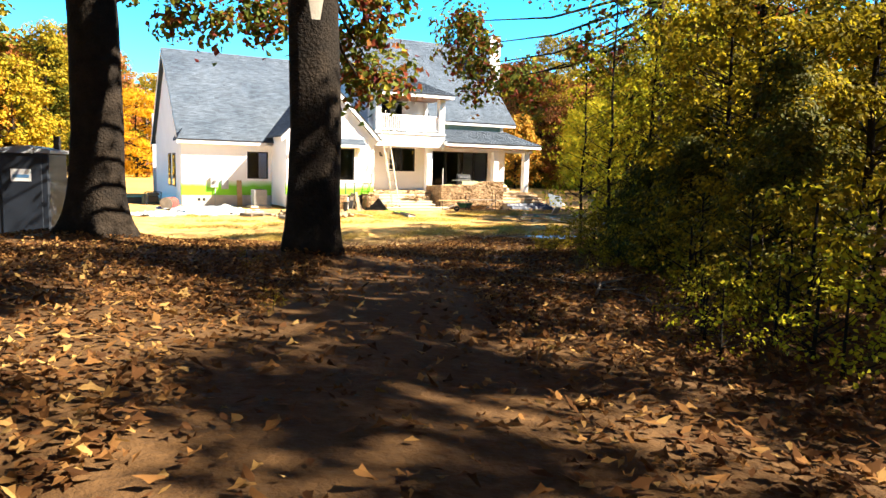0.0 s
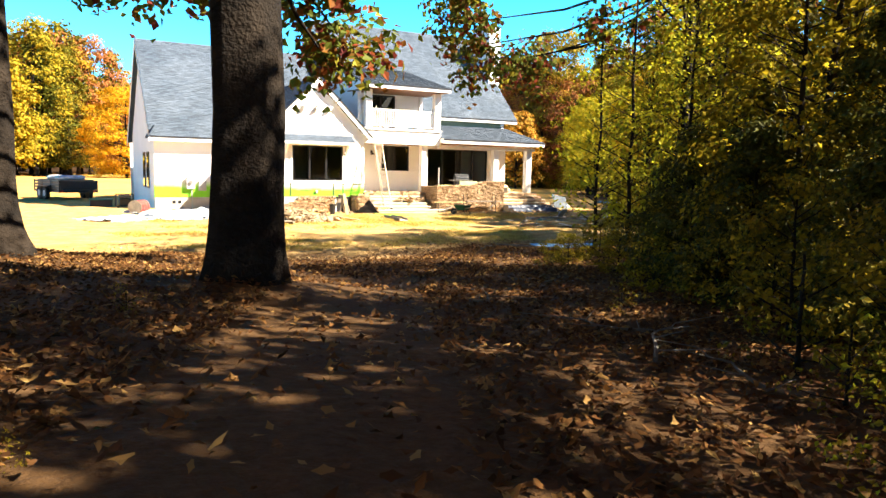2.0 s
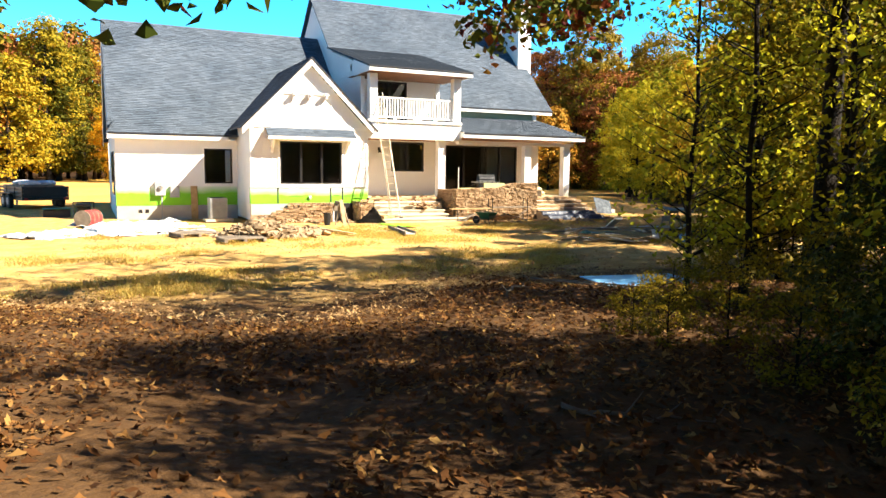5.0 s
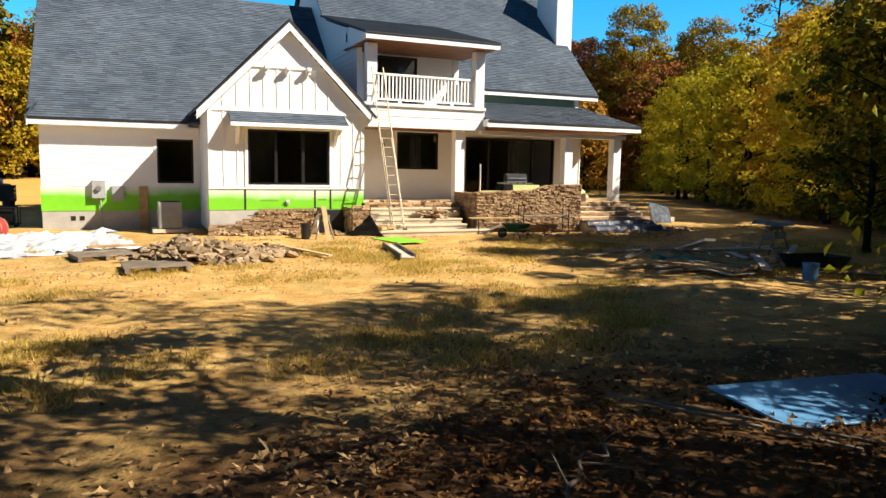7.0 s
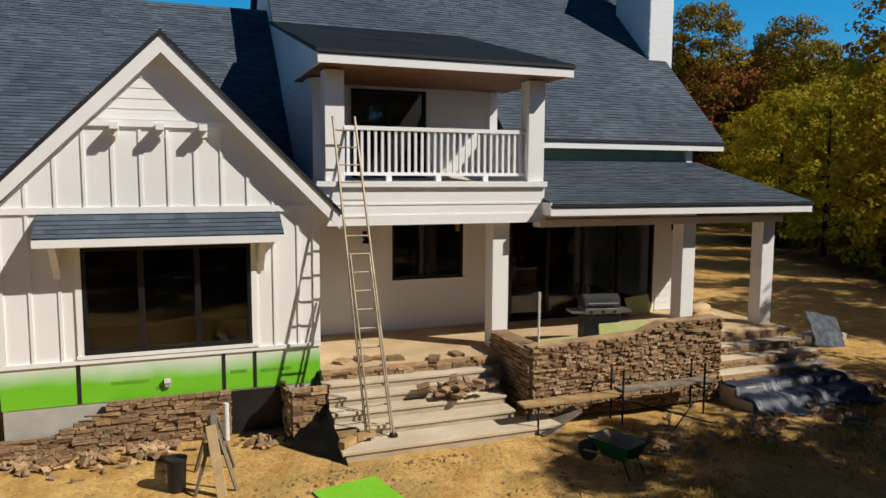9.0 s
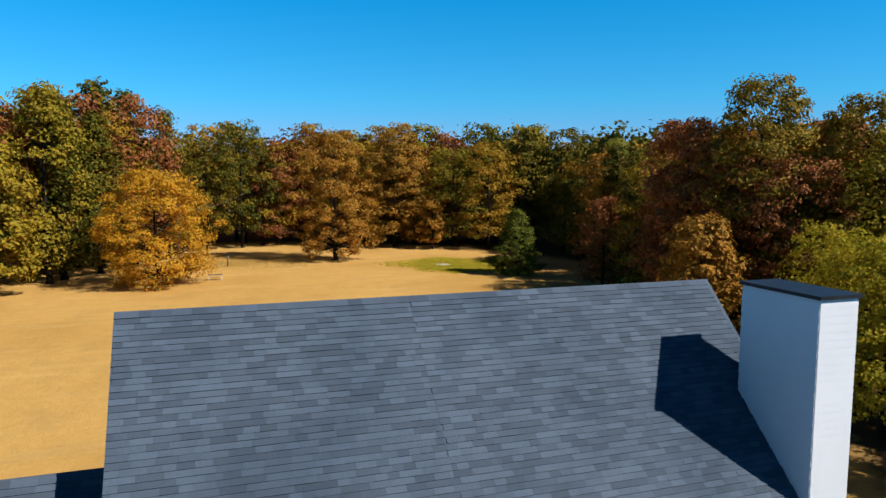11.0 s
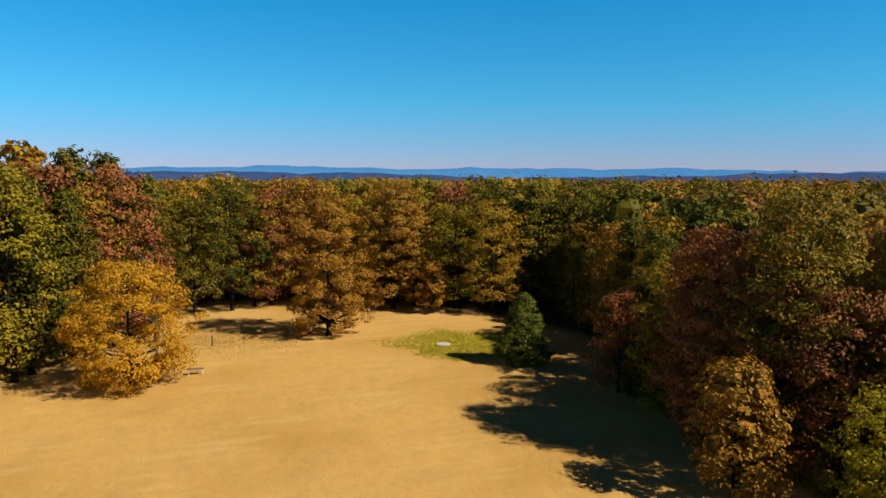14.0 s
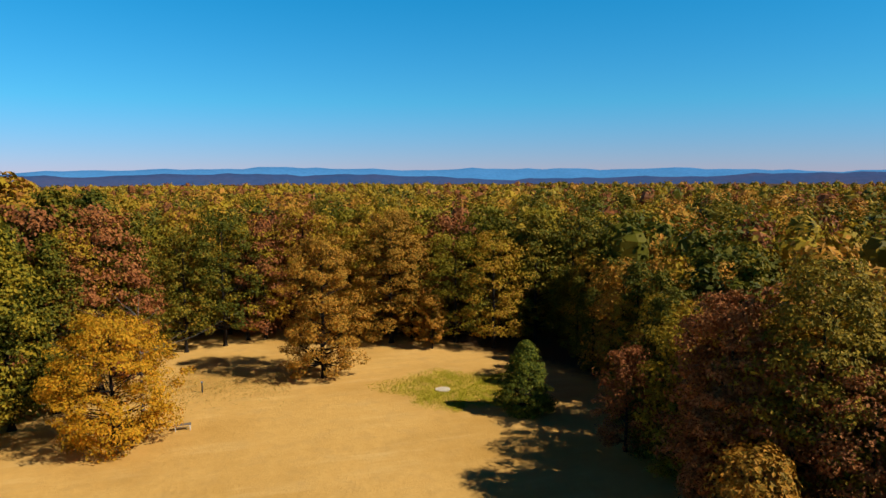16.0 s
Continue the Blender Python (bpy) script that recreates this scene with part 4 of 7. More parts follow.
# ---- plants ----
def leaf_quads(rng, centres, normals, size, stretch=1.5):
    """Diamond-shaped leaves, slightly folded, round the given places."""
    n = len(centres)
    r = rng.normal(size=(n, 3))
    nrm = normals + 0.4 * r
    nrm /= np.linalg.norm(nrm, axis=1, keepdims=True) + 1e-9
    a = np.cross(nrm, rng.normal(size=(n, 3)))
    a /= np.linalg.norm(a, axis=1, keepdims=True) + 1e-9
    b = np.cross(nrm, a)
    s = size * rng.uniform(0.6, 1.35, (n, 1))
    a, b = a * s * stretch * 0.5, b * s * 0.5
    v = np.stack([centres - a, centres - 0.15 * a + b + 0.2 * s * nrm, centres + a, centres - 0.15 * a - b + 0.2 * s * nrm], 1).reshape(-1, 3)
    q = np.arange(n * 4).reshape(n, 4)
    return v, q


def crown(rng, kind, height, radius, base, clumps, per, leaf, clump):
    """Leaf clumps at branch ends, in the shape of a kind of tree. Returns clump centres, leaf vertices and quads."""
    cs, vs = [], []
    for i in range(clumps):
        u = (i + rng.uniform()) / clumps
        z = base + (height - base) * u
        if kind == "oak":
            prof = math.sqrt(max(0.02, 1 - abs(2 * u - 0.85) ** 2.2 / 1.6))
        elif kind == "cone":
            prof = (1 - u) ** 0.75 * (0.35 + 0.65 * min(1, u * 6)) + 0.05
        elif kind == "pine":
            prof = 0.25 + 0.75 * math.sin(3.14 * min(1, max(0, (u + 0.1) * 0.9)))
        else:
            prof = 0.5 + 0.5 * math.sin(3.0 * u + 0.2)
        ang, rr = rng.uniform(0, 6.283), prof * radius * (rng.uniform(0.35, 1.0) ** 0.55) * rng.uniform(0.75, 1.15)
        c = np.array([rr * math.cos(ang), rr * math.sin(ang), z - 0.12 * rr])
        size = clump * rng.uniform(0.65, 1.4)
        d = rng.normal(size=(per, 3))
        d /= np.linalg.norm(d, axis=1, keepdims=True)
        d *= rng.uniform(0.15, 1.0, (per, 1)) ** 0.5
        out = np.array([math.cos(ang), math.sin(ang), 0.7])
        pts = c + d * size * np.array([1.15, 1.15, 0.62])
        v, _ = leaf_quads(rng, pts, 1.1 * d + 0.5 * out + np.array([0, 0, 0.35]), leaf)
        cs.append(c)
        vs.append(v)
    v = np.concatenate(vs)
    return cs, v, np.arange(len(v)).reshape(-1, 4)


def trunk_bm(rng, height, r, limbs, wobble=0.03, flare=1.5, droop=(), taper=0.85):
    bm = bmesh.new()
    n = 7
    pts = [Vector((0, 0, 0))]
    for i in range(1, n + 1):
        pts.append(Vector((rng.normal() * wobble * height / n, rng.normal() * wobble * height / n, height * i / n)))
    rad = [r * (1 - taper * i / n) + 0.01 for i in range(n + 1)]
    # the bole as one skin of rings, with root flare and furrows
    seg = 18 if r > 0.3 else 9
    ph = rng.uniform(0, 6.28, 3)
    rings = []
    zs = [-0.35, 0.0, 0.12, 0.3, 0.6, 1.0] + [height * i / (2 * n) for i in range(1, 2 * n + 1) if height * i / (2 * n) > 1.1]
    if height < 3:
        zs = [-0.1] + [height * i / n for i in range(n + 1)]
    for z in zs:
        u = max(0.0, z) / height * n
        k = min(n - 1, int(u))
        c, rr = pts[k].lerp(pts[k + 1], u - k), rad[k] + (rad[k + 1] - rad[k]) * (u - k)
        fl = 1 + (flare - 1) * math.exp(-max(z, 0) / (0.9 * r + 0.02)) * (1.25 if z < 0 else 1)
        ring = []
        for s in range(seg):
            a = 6.28319 * s / seg
            lump = 1 + (0.06 * math.sin(5 * a + ph[0] + 0.3 * z) + 0.04 * math.sin(3 * a + ph[1])) * (1 + 3 * (fl - 1))
            ring.append(bm.verts.new((c.x + rr * fl * lump * math.cos(a), c.y + rr * fl * lump * math.sin(a), z)))
        rings.append(ring)
    for a, b in zip(rings, rings[1:]):
        for s in range(seg):
            bm.faces.new((a[s], a[(s + 1) % seg], b[(s + 1) % seg], b[s]))
    for c in limbs:
        c = Vector(c)
        z = max(height * 0.12, min(c.z - 0.35 * Vector((c.x, c.y)).length - 0.2, height * 0.92))
        if tuple(c) in droop:
            z = min(c.z + 1.3, height * 0.9)
        k = min(n - 1, int(z / height * n))
        s = pts[k].lerp(pts[k + 1], z / height * n - k)
        mid = s.lerp(c, 0.55) + Vector((0, 0, -0.05 * (c - s).length))
        rr = 0.05 if tuple(c) in droop else max(0.012, rad[k] * 0.35)
        ra = tube(bm, s, mid, rr, rr * 0.6, 5, False)
        rb = tube(bm, mid, c, rr * 0.6, rr * 0.15, 5, False)
        # knit the limb to the bole
        bole = rings[min(range(len(zs)), key=lambda i: abs(zs[i] - z))]
        bm.faces.new((bole[0], ra[0][0], ra[0][1]))
        bm.faces.new((ra[1][0], ra[1][1], rb[0][0]))
    for f in bm.faces:
        f.smooth = True
    return bm


def tree_kind(seed, kind, height, radius, base, clumps, per, leaf, trunk_r, leaf_m, bark="bark", limb_share=0.5, flare=1.5, clump=0.9, boughs=(), taper=0.85):
    """The two meshes of a tree."""
    rng = np.random.default_rng(seed)
    cs, v, q = crown(rng, kind, height, radius, base, clumps, per, leaf, clump)
    low = [np.array(b[:3]) for b in boughs]
    for x, y, z, r in boughs:
        # a low bough: several leaf sprays round its end
        for _ in range(int(14 * r) + 4):
            c = np.array([x, y, z]) + rng.normal(size=3) * r * np.array([0.75, 0.75, 0.38])
            d = rng.normal(size=(38, 3)) * 0.19
            w, _ = leaf_quads(rng, c + d, d * 4 + np.array([0, 0, 0.6]), leaf, 1.35)
            v = np.concatenate([v, w])
    q = np.arange(len(v)).reshape(-1, 4)
    limbs = [c for c in cs if rng.uniform() < limb_share] + low
    bm = trunk_bm(rng, height * (0.97 if kind in ("cone", "pine") else 0.85), trunk_r, limbs, flare=flare, droop={tuple(Vector(b)) for b in low}, taper=taper)
    me = bpy.data.meshes.new("trunk")
    bm.to_mesh(me)
    bm.free()
    me.materials.append(M[bark])
    return me, np_mesh("crown", v, q, leaf_m)


def plant(name, meshes, m, label, category, group=""):
    """Sets a tree or shrub: an empty at its foot with trunk and crown."""
    ob = thing(name, label, category, group)
    ob.matrix_basis = m
    mesh_part("trunk", meshes[0], ob)
    mesh_part("crown", meshes[1], ob)
    return ob


def gz(x, y):
    return float(ground_height(np.float64(x), np.float64(y)))


def at(x, y, s=1.0, turn=0.0, dz=0.0):
    return pose(x, y, gz(x, y) + dz, 0, 0, turn) @ Matrix.Scale(s, 4)


rnd = random.Random(7)

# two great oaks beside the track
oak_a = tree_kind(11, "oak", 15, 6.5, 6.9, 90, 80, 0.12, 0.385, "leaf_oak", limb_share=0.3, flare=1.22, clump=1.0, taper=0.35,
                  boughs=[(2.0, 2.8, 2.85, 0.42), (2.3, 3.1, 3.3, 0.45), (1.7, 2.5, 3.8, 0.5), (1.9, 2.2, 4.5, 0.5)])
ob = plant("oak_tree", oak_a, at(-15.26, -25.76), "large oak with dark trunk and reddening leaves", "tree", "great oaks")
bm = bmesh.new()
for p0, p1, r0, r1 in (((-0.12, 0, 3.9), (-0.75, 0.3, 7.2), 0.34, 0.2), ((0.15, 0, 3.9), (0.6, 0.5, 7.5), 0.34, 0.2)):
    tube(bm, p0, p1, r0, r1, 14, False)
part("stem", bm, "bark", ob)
# a long pale strip where bark has come away, following the bole; lightened as if sunlit
bm = bmesh.new()
rows = []
for i in range(9):
    z, w = 3.35 + i * 0.16, 0.05 + 0.11 * math.sin(3.14 * (i + 0.4) / 9.0) + 0.012 * math.sin(i * 5.1)
    rows.append([bm.verts.new((0.47 * math.sin(-0.15 + k * w), -0.47 * math.cos(-0.15 + k * w), z)) for k in (-2, -1, 0, 1, 2)])
for r0, r1 in zip(rows, rows[1:]):
    for k in range(4):
        bm.faces.new((r0[k], r0[k + 1], r1[k + 1], r1[k]))
bmesh.ops.solidify(bm, geom=bm.faces[:], thickness=0.02)
part("bark_scar", bm, "sunlit_scar_wood", ob, "pale bark scar lightened as if sunlit")
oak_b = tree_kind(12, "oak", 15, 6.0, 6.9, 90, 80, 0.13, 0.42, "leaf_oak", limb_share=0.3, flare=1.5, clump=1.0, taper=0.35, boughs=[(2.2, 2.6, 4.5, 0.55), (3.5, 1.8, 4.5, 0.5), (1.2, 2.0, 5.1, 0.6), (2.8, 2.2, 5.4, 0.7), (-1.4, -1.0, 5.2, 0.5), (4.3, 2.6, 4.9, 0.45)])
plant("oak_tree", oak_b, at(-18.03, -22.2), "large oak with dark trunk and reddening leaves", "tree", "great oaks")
# an oak whose boughs reach over the track from the thicket side
oak_c = tree_kind(13, "oak", 11, 4.6, 6.2, 44, 80, 0.12, 0.16, "leaf_oak", limb_share=0.4, clump=1.0, boughs=[(-3.2, 2.9, 4.5, 0.8), (-3.8, 3.5, 4.9, 0.7), (-4.4, 2.7, 5.3, 0.7), (-1.8, 3.7, 4.8, 0.8), (-5.6, 1.5, 5.6, 0.6), (-1.6, 1.1, 5.2, 0.8)])
plant("oak_tree", oak_c, at(-4.0, -21.5), "slim oak with red and brown leaves overhanging the track", "tree", "great oaks")

# thicket beside the track: low shrubs, airy saplings, dense young trees behind
shrubs = [tree_kind(20 + i, "bush", 1.5 + 0.3 * i, 1.1, 0.1, 44, 34, 0.06, 0.025, "leaf_shrub", limb_share=0.7, clump=0.25) for i in range(4)]
saplings = [tree_kind(30 + i, "pine", 4.4 + 0.8 * i, 1.25, 0.8, 66, 20, 0.062, 0.04, "leaf_sapling", limb_share=0.9, clump=0.34) for i in range(4)]
leafy = [tree_kind(40 + i, "oak", 7.5 + i, 2.3, 1.0, 120, 62, 0.085, 0.08, "leaf_thick", limb_share=0.6, clump=0.42) for i in range(3)]
for x, y, s in ((-12.3, -31.3, 0.6), (-11.1, -29.6, 0.65), (-10.2, -28.0, 0.55), (-9.6, -26.4, 0.5), (-9.7, -28.6, 0.8), (-8.9, -24.9, 0.4), (-8.1, -23.5, 0.4), (-8.5, -26.3, 0.75),
                (-11.4, -34.9, 0.7), (-10.9, -31.8, 1.0), (-13.6, -36.8, 1.0), (-7.1, -24.4, 0.6), (-6.0, -21.8, 0.5), (-7.9, -27.8, 1.1), (-6.6, -21.2, 0.4), (-2.4, -19.8, 0.6), (-5.2, -22.8, 0.7), (-3.2, -19.0, 0.9), (-2.5, -19.6, 1.1)):
    plant("shrub", rnd.choice(shrubs), at(x, y, s, rnd.uniform(0, 360)), "olive-green leafy shrub beside the track", "shrub", "thicket shrubs")
for x, y, s in ((-5.65, -20.5, 1.0), (-5.45, -21.4, 1.05), (-3.1, -19.6, 1.0), (-4.9, -23.4, 1.0), (-6.4, -25.0, 1.05), (-4.2, -22.0, 1.2), (-0.2, -18.4, 1.2), (2.2, -17.0, 1.2), (-8.2, -25.6, 0.8)):
    plant("sapling", rnd.choice(saplings), at(x, y, s, rnd.uniform(0, 360)), "slender sapling with yellow-green autumn leaves", "tree", "thicket saplings")
for x, y, s in ((-8.6, -27.8, 0.7), (-7.2, -27.3, 0.95), (-14.2, -42.0, 0.9), (-5.2, -28.2, 1.0), (-4.2, -29.0, 0.95), (0.8, -20.6, 1.1), (-3.0, -19.4, 0.62), (-2.0, -20.4, 0.9), (-3.4, -23.2, 0.55)):
    plant("leafy_tree", rnd.choice(leafy), at(x, y, s, rnd.uniform(0, 360)), "young tree thick with olive and gold leaves", "tree", "thicket trees")

cedars = [tree_kind(120 + i, "cone", 2.7 + 0.6 * i, 1.5, 0.05, 150, 60, 0.055, 0.035, "leaf_cedar_shaded", limb_share=0.4, clump=0.24) for i in range(2)]
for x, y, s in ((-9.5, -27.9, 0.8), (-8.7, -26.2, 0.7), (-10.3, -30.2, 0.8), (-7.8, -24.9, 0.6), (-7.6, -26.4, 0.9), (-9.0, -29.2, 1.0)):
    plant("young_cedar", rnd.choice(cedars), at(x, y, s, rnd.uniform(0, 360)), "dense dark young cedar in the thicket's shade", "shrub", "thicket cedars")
bramble = [tree_kind(90 + i, "bush", 1.15, 0.8, 0.1, 20, 14, 0.042, 0.012, ("leaf_sapling", "leaf_shrub")[i], limb_share=0.35, clump=0.2) for i in range(2)]
for x, y, s in ((-14.3, -32.5, 0.5), (-12.4, -30.6, 0.9), (-12.0, -31.8, 1.2), (-14.3, -33.6, 0.6), (-12.6, -33.2, 1.2), (-12.9, -32.2, 0.8), (-11.2, -30.6, 0.9), (-13.6, -32.6, 0.6), (-10.4, -28.9, 0.7), (-16.6, -27.4, 0.25), (-17.3, -31.2, 0.15), (-11.6, -27.9, 0.3)):
    plant("bramble", rnd.choice(bramble), at(x, y, s, rnd.uniform(0, 360)), "sprays of yellow-green bramble leaves by the track", "shrub", "brambles")

for i, (x, y, s) in enumerate(((-14.6, -32.9, 0.5), (-14.1, -32.3, 0.5), (-14.0, -33.2, 0.7), (-13.1, -31.4, 0.5))):
    plant("bramble", bramble[i % 4 == 3], at(x, y, s, 67.0 * i), "sprays of yellow-green bramble leaves by the track", "shrub", "brambles")
for i, (x, y, s) in enumerate(((-8.35, -22.4, 0.34), (-7.7, -22.1, 0.36), (-8.6, -23.2, 0.3))):
    plant("shrub", shrubs[i], at(x, y, s, 110.0 * i), "low leafy shrub at the thicket's edge", "shrub", "thicket shrubs")

# woods: shared kinds, full for the edges and plainer for the rows behind
SPEC = (("oak", 14, 4.0, 2.0, "leaf_mixed"), ("oak", 15.5, 4.6, 2.6, "leaf_green"), ("pine", 15, 3.4, 1.6, "leaf_mixed"), ("oak", 13, 3.7, 1.6, "leaf_rust"),
        ("cone", 14.5, 3.6, 1.2, "leaf_green"), ("oak", 13.5, 4.2, 1.6, "leaf_brown"), ("oak", 12, 3.8, 1.2, "leaf_mixed"), ("oak", 13.5, 4.2, 1.4, "leaf_gold"))
LIT = (("oak", 15, 3.9, 2.0, "leaf_gold"), ("pine", 16, 3.4, 1.6, "leaf_amber"))
WOOD = [tree_kind(50 + i, k, h, r, b, 110, 44, 0.24, 0.22, lm, clump=0.9, limb_share=0.35) for i, (k, h, r, b, lm) in enumerate(SPEC + LIT)]
PLAIN = [tree_kind(60 + i, k, h, r, b, 60, 26, 0.42, 0.2, lm, clump=1.15, limb_share=0.1) for i, (k, h, r, b, lm) in enumerate(SPEC)]
FULL = [tree_kind(50 + i, k, h, r, b, 112, 56, 0.19, 0.22, lm, clump=0.85, limb_share=0.2) for i, (k, h, r, b, lm) in enumerate(SPEC)]
WORDS = ("tall autumn tree with mixed green and brown leaves", "tall green-leaved tree at the wood's edge", "tall narrow tree with thinning autumn leaves", "rust-brown autumn oak at the wood's edge", "tall dark green conifer at the wood's edge", "dark brown autumn oak at the wood's edge", "olive and brown autumn tree", "broad autumn tree with golden-green leaves", "tall golden-green tree at the yard's edge", "narrow amber autumn tree at the yard's edge")


def wood_tree(x, y, s=1.0, k=None, plain=False, full=False):
    k = rnd.randrange(len(SPEC)) if k is None else k
    plant("wood_tree", (PLAIN if plain else FULL if full else WOOD)[k], at(x, y, s * rnd.uniform(0.84, 1.1), rnd.uniform(0, 360)), WORDS[k], "tree", "wood's edge trees")


def tree_line(points, step, rows, gap, s=1.0, kinds=None, plain_from=1, full=False):
    """Trees along a line, in rows that lie further and further to its left."""
    for (x0, y0), (x1, y1) in zip(points, points[1:]):
        L = math.hypot(x1 - x0, y1 - y0)
        nxx, nyy = -(y1 - y0) / L, (x1 - x0) / L
        for r in range(rows):
            for i in range(max(1, round(L / step))):
                u = (i + rnd.uniform(0.15, 0.85)) * step / L
                o = gap * r + rnd.uniform(-0.3, 0.3) * gap
                wood_tree(x0 + (x1 - x0) * u + nxx * o, y0 + (y1 - y0) * u + nyy * o, s, rnd.choice(kinds) if kinds else None, r >= plain_from, full and r == 0)


# woods along the yard and round the clearing
tree_line([(41.0, 36.0), (30.5, 22.0), (25.0, 11.0), (19.0, 0.0), (15.0, -6.5)], 4.8, 2, 4.5, 0.72, kinds=(8, 7, 9, 8, 7, 9), plain_from=2)
tree_line([(15.0, -7.5), (12.0, -12.0), (10.5, -15.5)], 4.0, 2, 4.5, 0.6, kinds=(0, 2, 7))
tree_line([(19.5, -10.0), (14.0, -18.0)], 4.0, 2, 4.5, 0.65)
tree_line([(58.0, 110.0), (53.5, 92.0), (50.0, 78.0), (45.0, 64.0)], 4.6, 1, 6.0, 0.85, kinds=(4, 1, 2, 5), full=True)
tree_line([(61.0, 110.0), (56.0, 92.0), (52.0, 78.0), (48.0, 64.0)], 5.0, 3, 6.0, 1.15, kinds=(0, 3, 4, 1, 6), plain_from=1)
tree_line([(44.5, 64.0), (42.5, 50.0), (45.5, 38.0), (51.0, 26.0)], 5.0, 4, 6.0, 1.22, kinds=(0, 3, 6, 3, 5, 0), plain_from=1, full=True)
tree_line([(-21.5, 86.6), (-13.0, 99.0), (-6.1, 121.0)], 5.2, 3, 6.0, 1.6, kinds=(4, 2, 4, 5, 4), plain_from=2, full=True)
tree_line([(-4.1, 123.0), (10.6, 131.0), (26.6, 127.0), (41.3, 117.7), (49.3, 107.0)], 5.6, 3, 6.5, 1.45, kinds=(0, 1, 3, 5, 6, 0), plain_from=2, full=True)
tree_line([(-45.5, 69.6), (-29.5, 77.6), (-20.1, 85.6)], 5.6, 2, 6.0, 1.6, kinds=(4, 0, 6, 4), plain_from=1)
tree_line([(-60.2, 80.3), (-53.5, 100.3), (-40.2, 127.0), (-13.4, 147.1)], 6.5, 2, 7.0, 1.75, plain_from=0)
# woods behind the track and west of it, unseen, added to block low sky light
tree_line([(17.0, -26.0), (16.0, -40.0), (8.0, -52.0), (-8.0, -57.0), (-22.0, -53.0), (-29.0, -40.0), (-28.0, -22.0), (-26.0, -8.0)], 4.2, 1, 4.5, 1.0, plain_from=0)
# undergrowth along the wood's edge
under = [tree_kind(95 + i, "bush", 2.2, 1.6, 0.1, 46, 20, 0.15, 0.03, m, limb_share=0.3, clump=0.4) for i, m in enumerate(("leaf_thick", "leaf_green", "leaf_mixed"))]
for x0, y0, x1, y1, k in ((15.5, -5.0, 20.5, 3.0, 9), (20.5, 3.0, 31.0, 21.0, 16), (12.5, -10.5, 15.5, -5.0, 6), (41.5, 62.0, 38.5, 50.0, 8), (38.5, 50.0, 42.0, 38.0, 8), (46.0, 78.0, 42.0, 64.0, 8)):
    for i in range(k):
        u = (i + rnd.uniform(0.1, 0.9)) / k
        plant("shrub", rnd.choice(under), at(x0 + (x1 - x0) * u + rnd.uniform(0.3, 2.2), y0 + (y1 - y0) * u + rnd.uniform(-0.6, 0.6), rnd.uniform(0.6, 1.4), rnd.uniform(0, 360)), "low leafy undergrowth at the wood's edge", "shrub", "undergrowth")
# taller trees, added mostly out of view to shade the track and the yard's edge
THIN = [tree_kind(80 + i, "oak", 13 + i, 3.9, 3.0, 44, 120, 0.2, 0.2, "leaf_mixed", clump=0.95) for i in range(2)]
for x, y, s, turn, k in ((-7.6, -34.65, 0.77, 131.1, 1), (-10.04, -40.85, 0.81, 65.7, 0), (-9.26, -37.97, 0.6, 149.5, 1),
                         (-8.24, -33.74, 0.84, 125.4, 0), (-14.5, -44.0, 0.9, 20.0, 1), (-18.5, -47.0, 0.9, 200.0, 0), (3.4, -20.9, 0.8, 160.0, 1), (6.4, -19.4, 0.75, 10.0, 1), (6.8, -13.9, 0.72, 250.0, 0), (8.6, -13.2, 0.7, 20.0, 1), (9.0, -10.1, 0.7, 310.0, 1), (8.9, -11.2, 0.74, 40.0, 0), (10.6, -10.9, 0.68, 200.0, 1), (12.8, -10.2, 0.66, 100.0, 0)):
    plant("shade_tree", THIN[k], at(x, y, s, turn), "added tall tree with thinning autumn leaves, casting shade", "tree", "thin trees")
# unseen high crown, added to shade the track but leave the brambles sunlit
HIGH = tree_kind(82, "oak", 13, 3.4, 7.4, 40, 110, 0.2, 0.2, "leaf_mixed", clump=0.95)
plant("shade_tree", HIGH, at(-11.4, -35.2, 0.98, 30.0), "added tall tree with a bare bole and a thin high crown, casting shade", "tree", "thin trees")
for x, y, s, k in ((4.3, -22.0, 0.8, 1), (4.0, -33.0, 0.9, 5), (7.5, -26.0, 0.85, 0), (-0.4, -26.2, 0.5, 2), (7.4, -14.8, 0.7, 1), (9.4, -11.6, 0.6, 1), (12.4, -8.8, 0.6, 0), (7.8, -9.8, 0.42, 1)):
    wood_tree(x, y, s, k)
TALL = [tree_kind(84 + i, "oak", 20 + i, 3.4, 4.5, 96, 34, 0.24, 0.24, ("leaf_gold", "leaf_rust")[i], clump=0.8, limb_share=0.7) for i in range(2)]
for x, y, s, k in ((36.8, 19.5, 0.95, 1), (40.0, 16.5, 0.95, 0), (34.5, 9.5, 0.8, 1), (43.5, 13.5, 1.0, 1)):
    plant("tall_tree", TALL[k], at(x, y, s, rnd.uniform(0, 360)), ("tall golden-green tree with thinning leaves", "tall rust-brown tree with thinning leaves")[k], "tree", "tall trees")
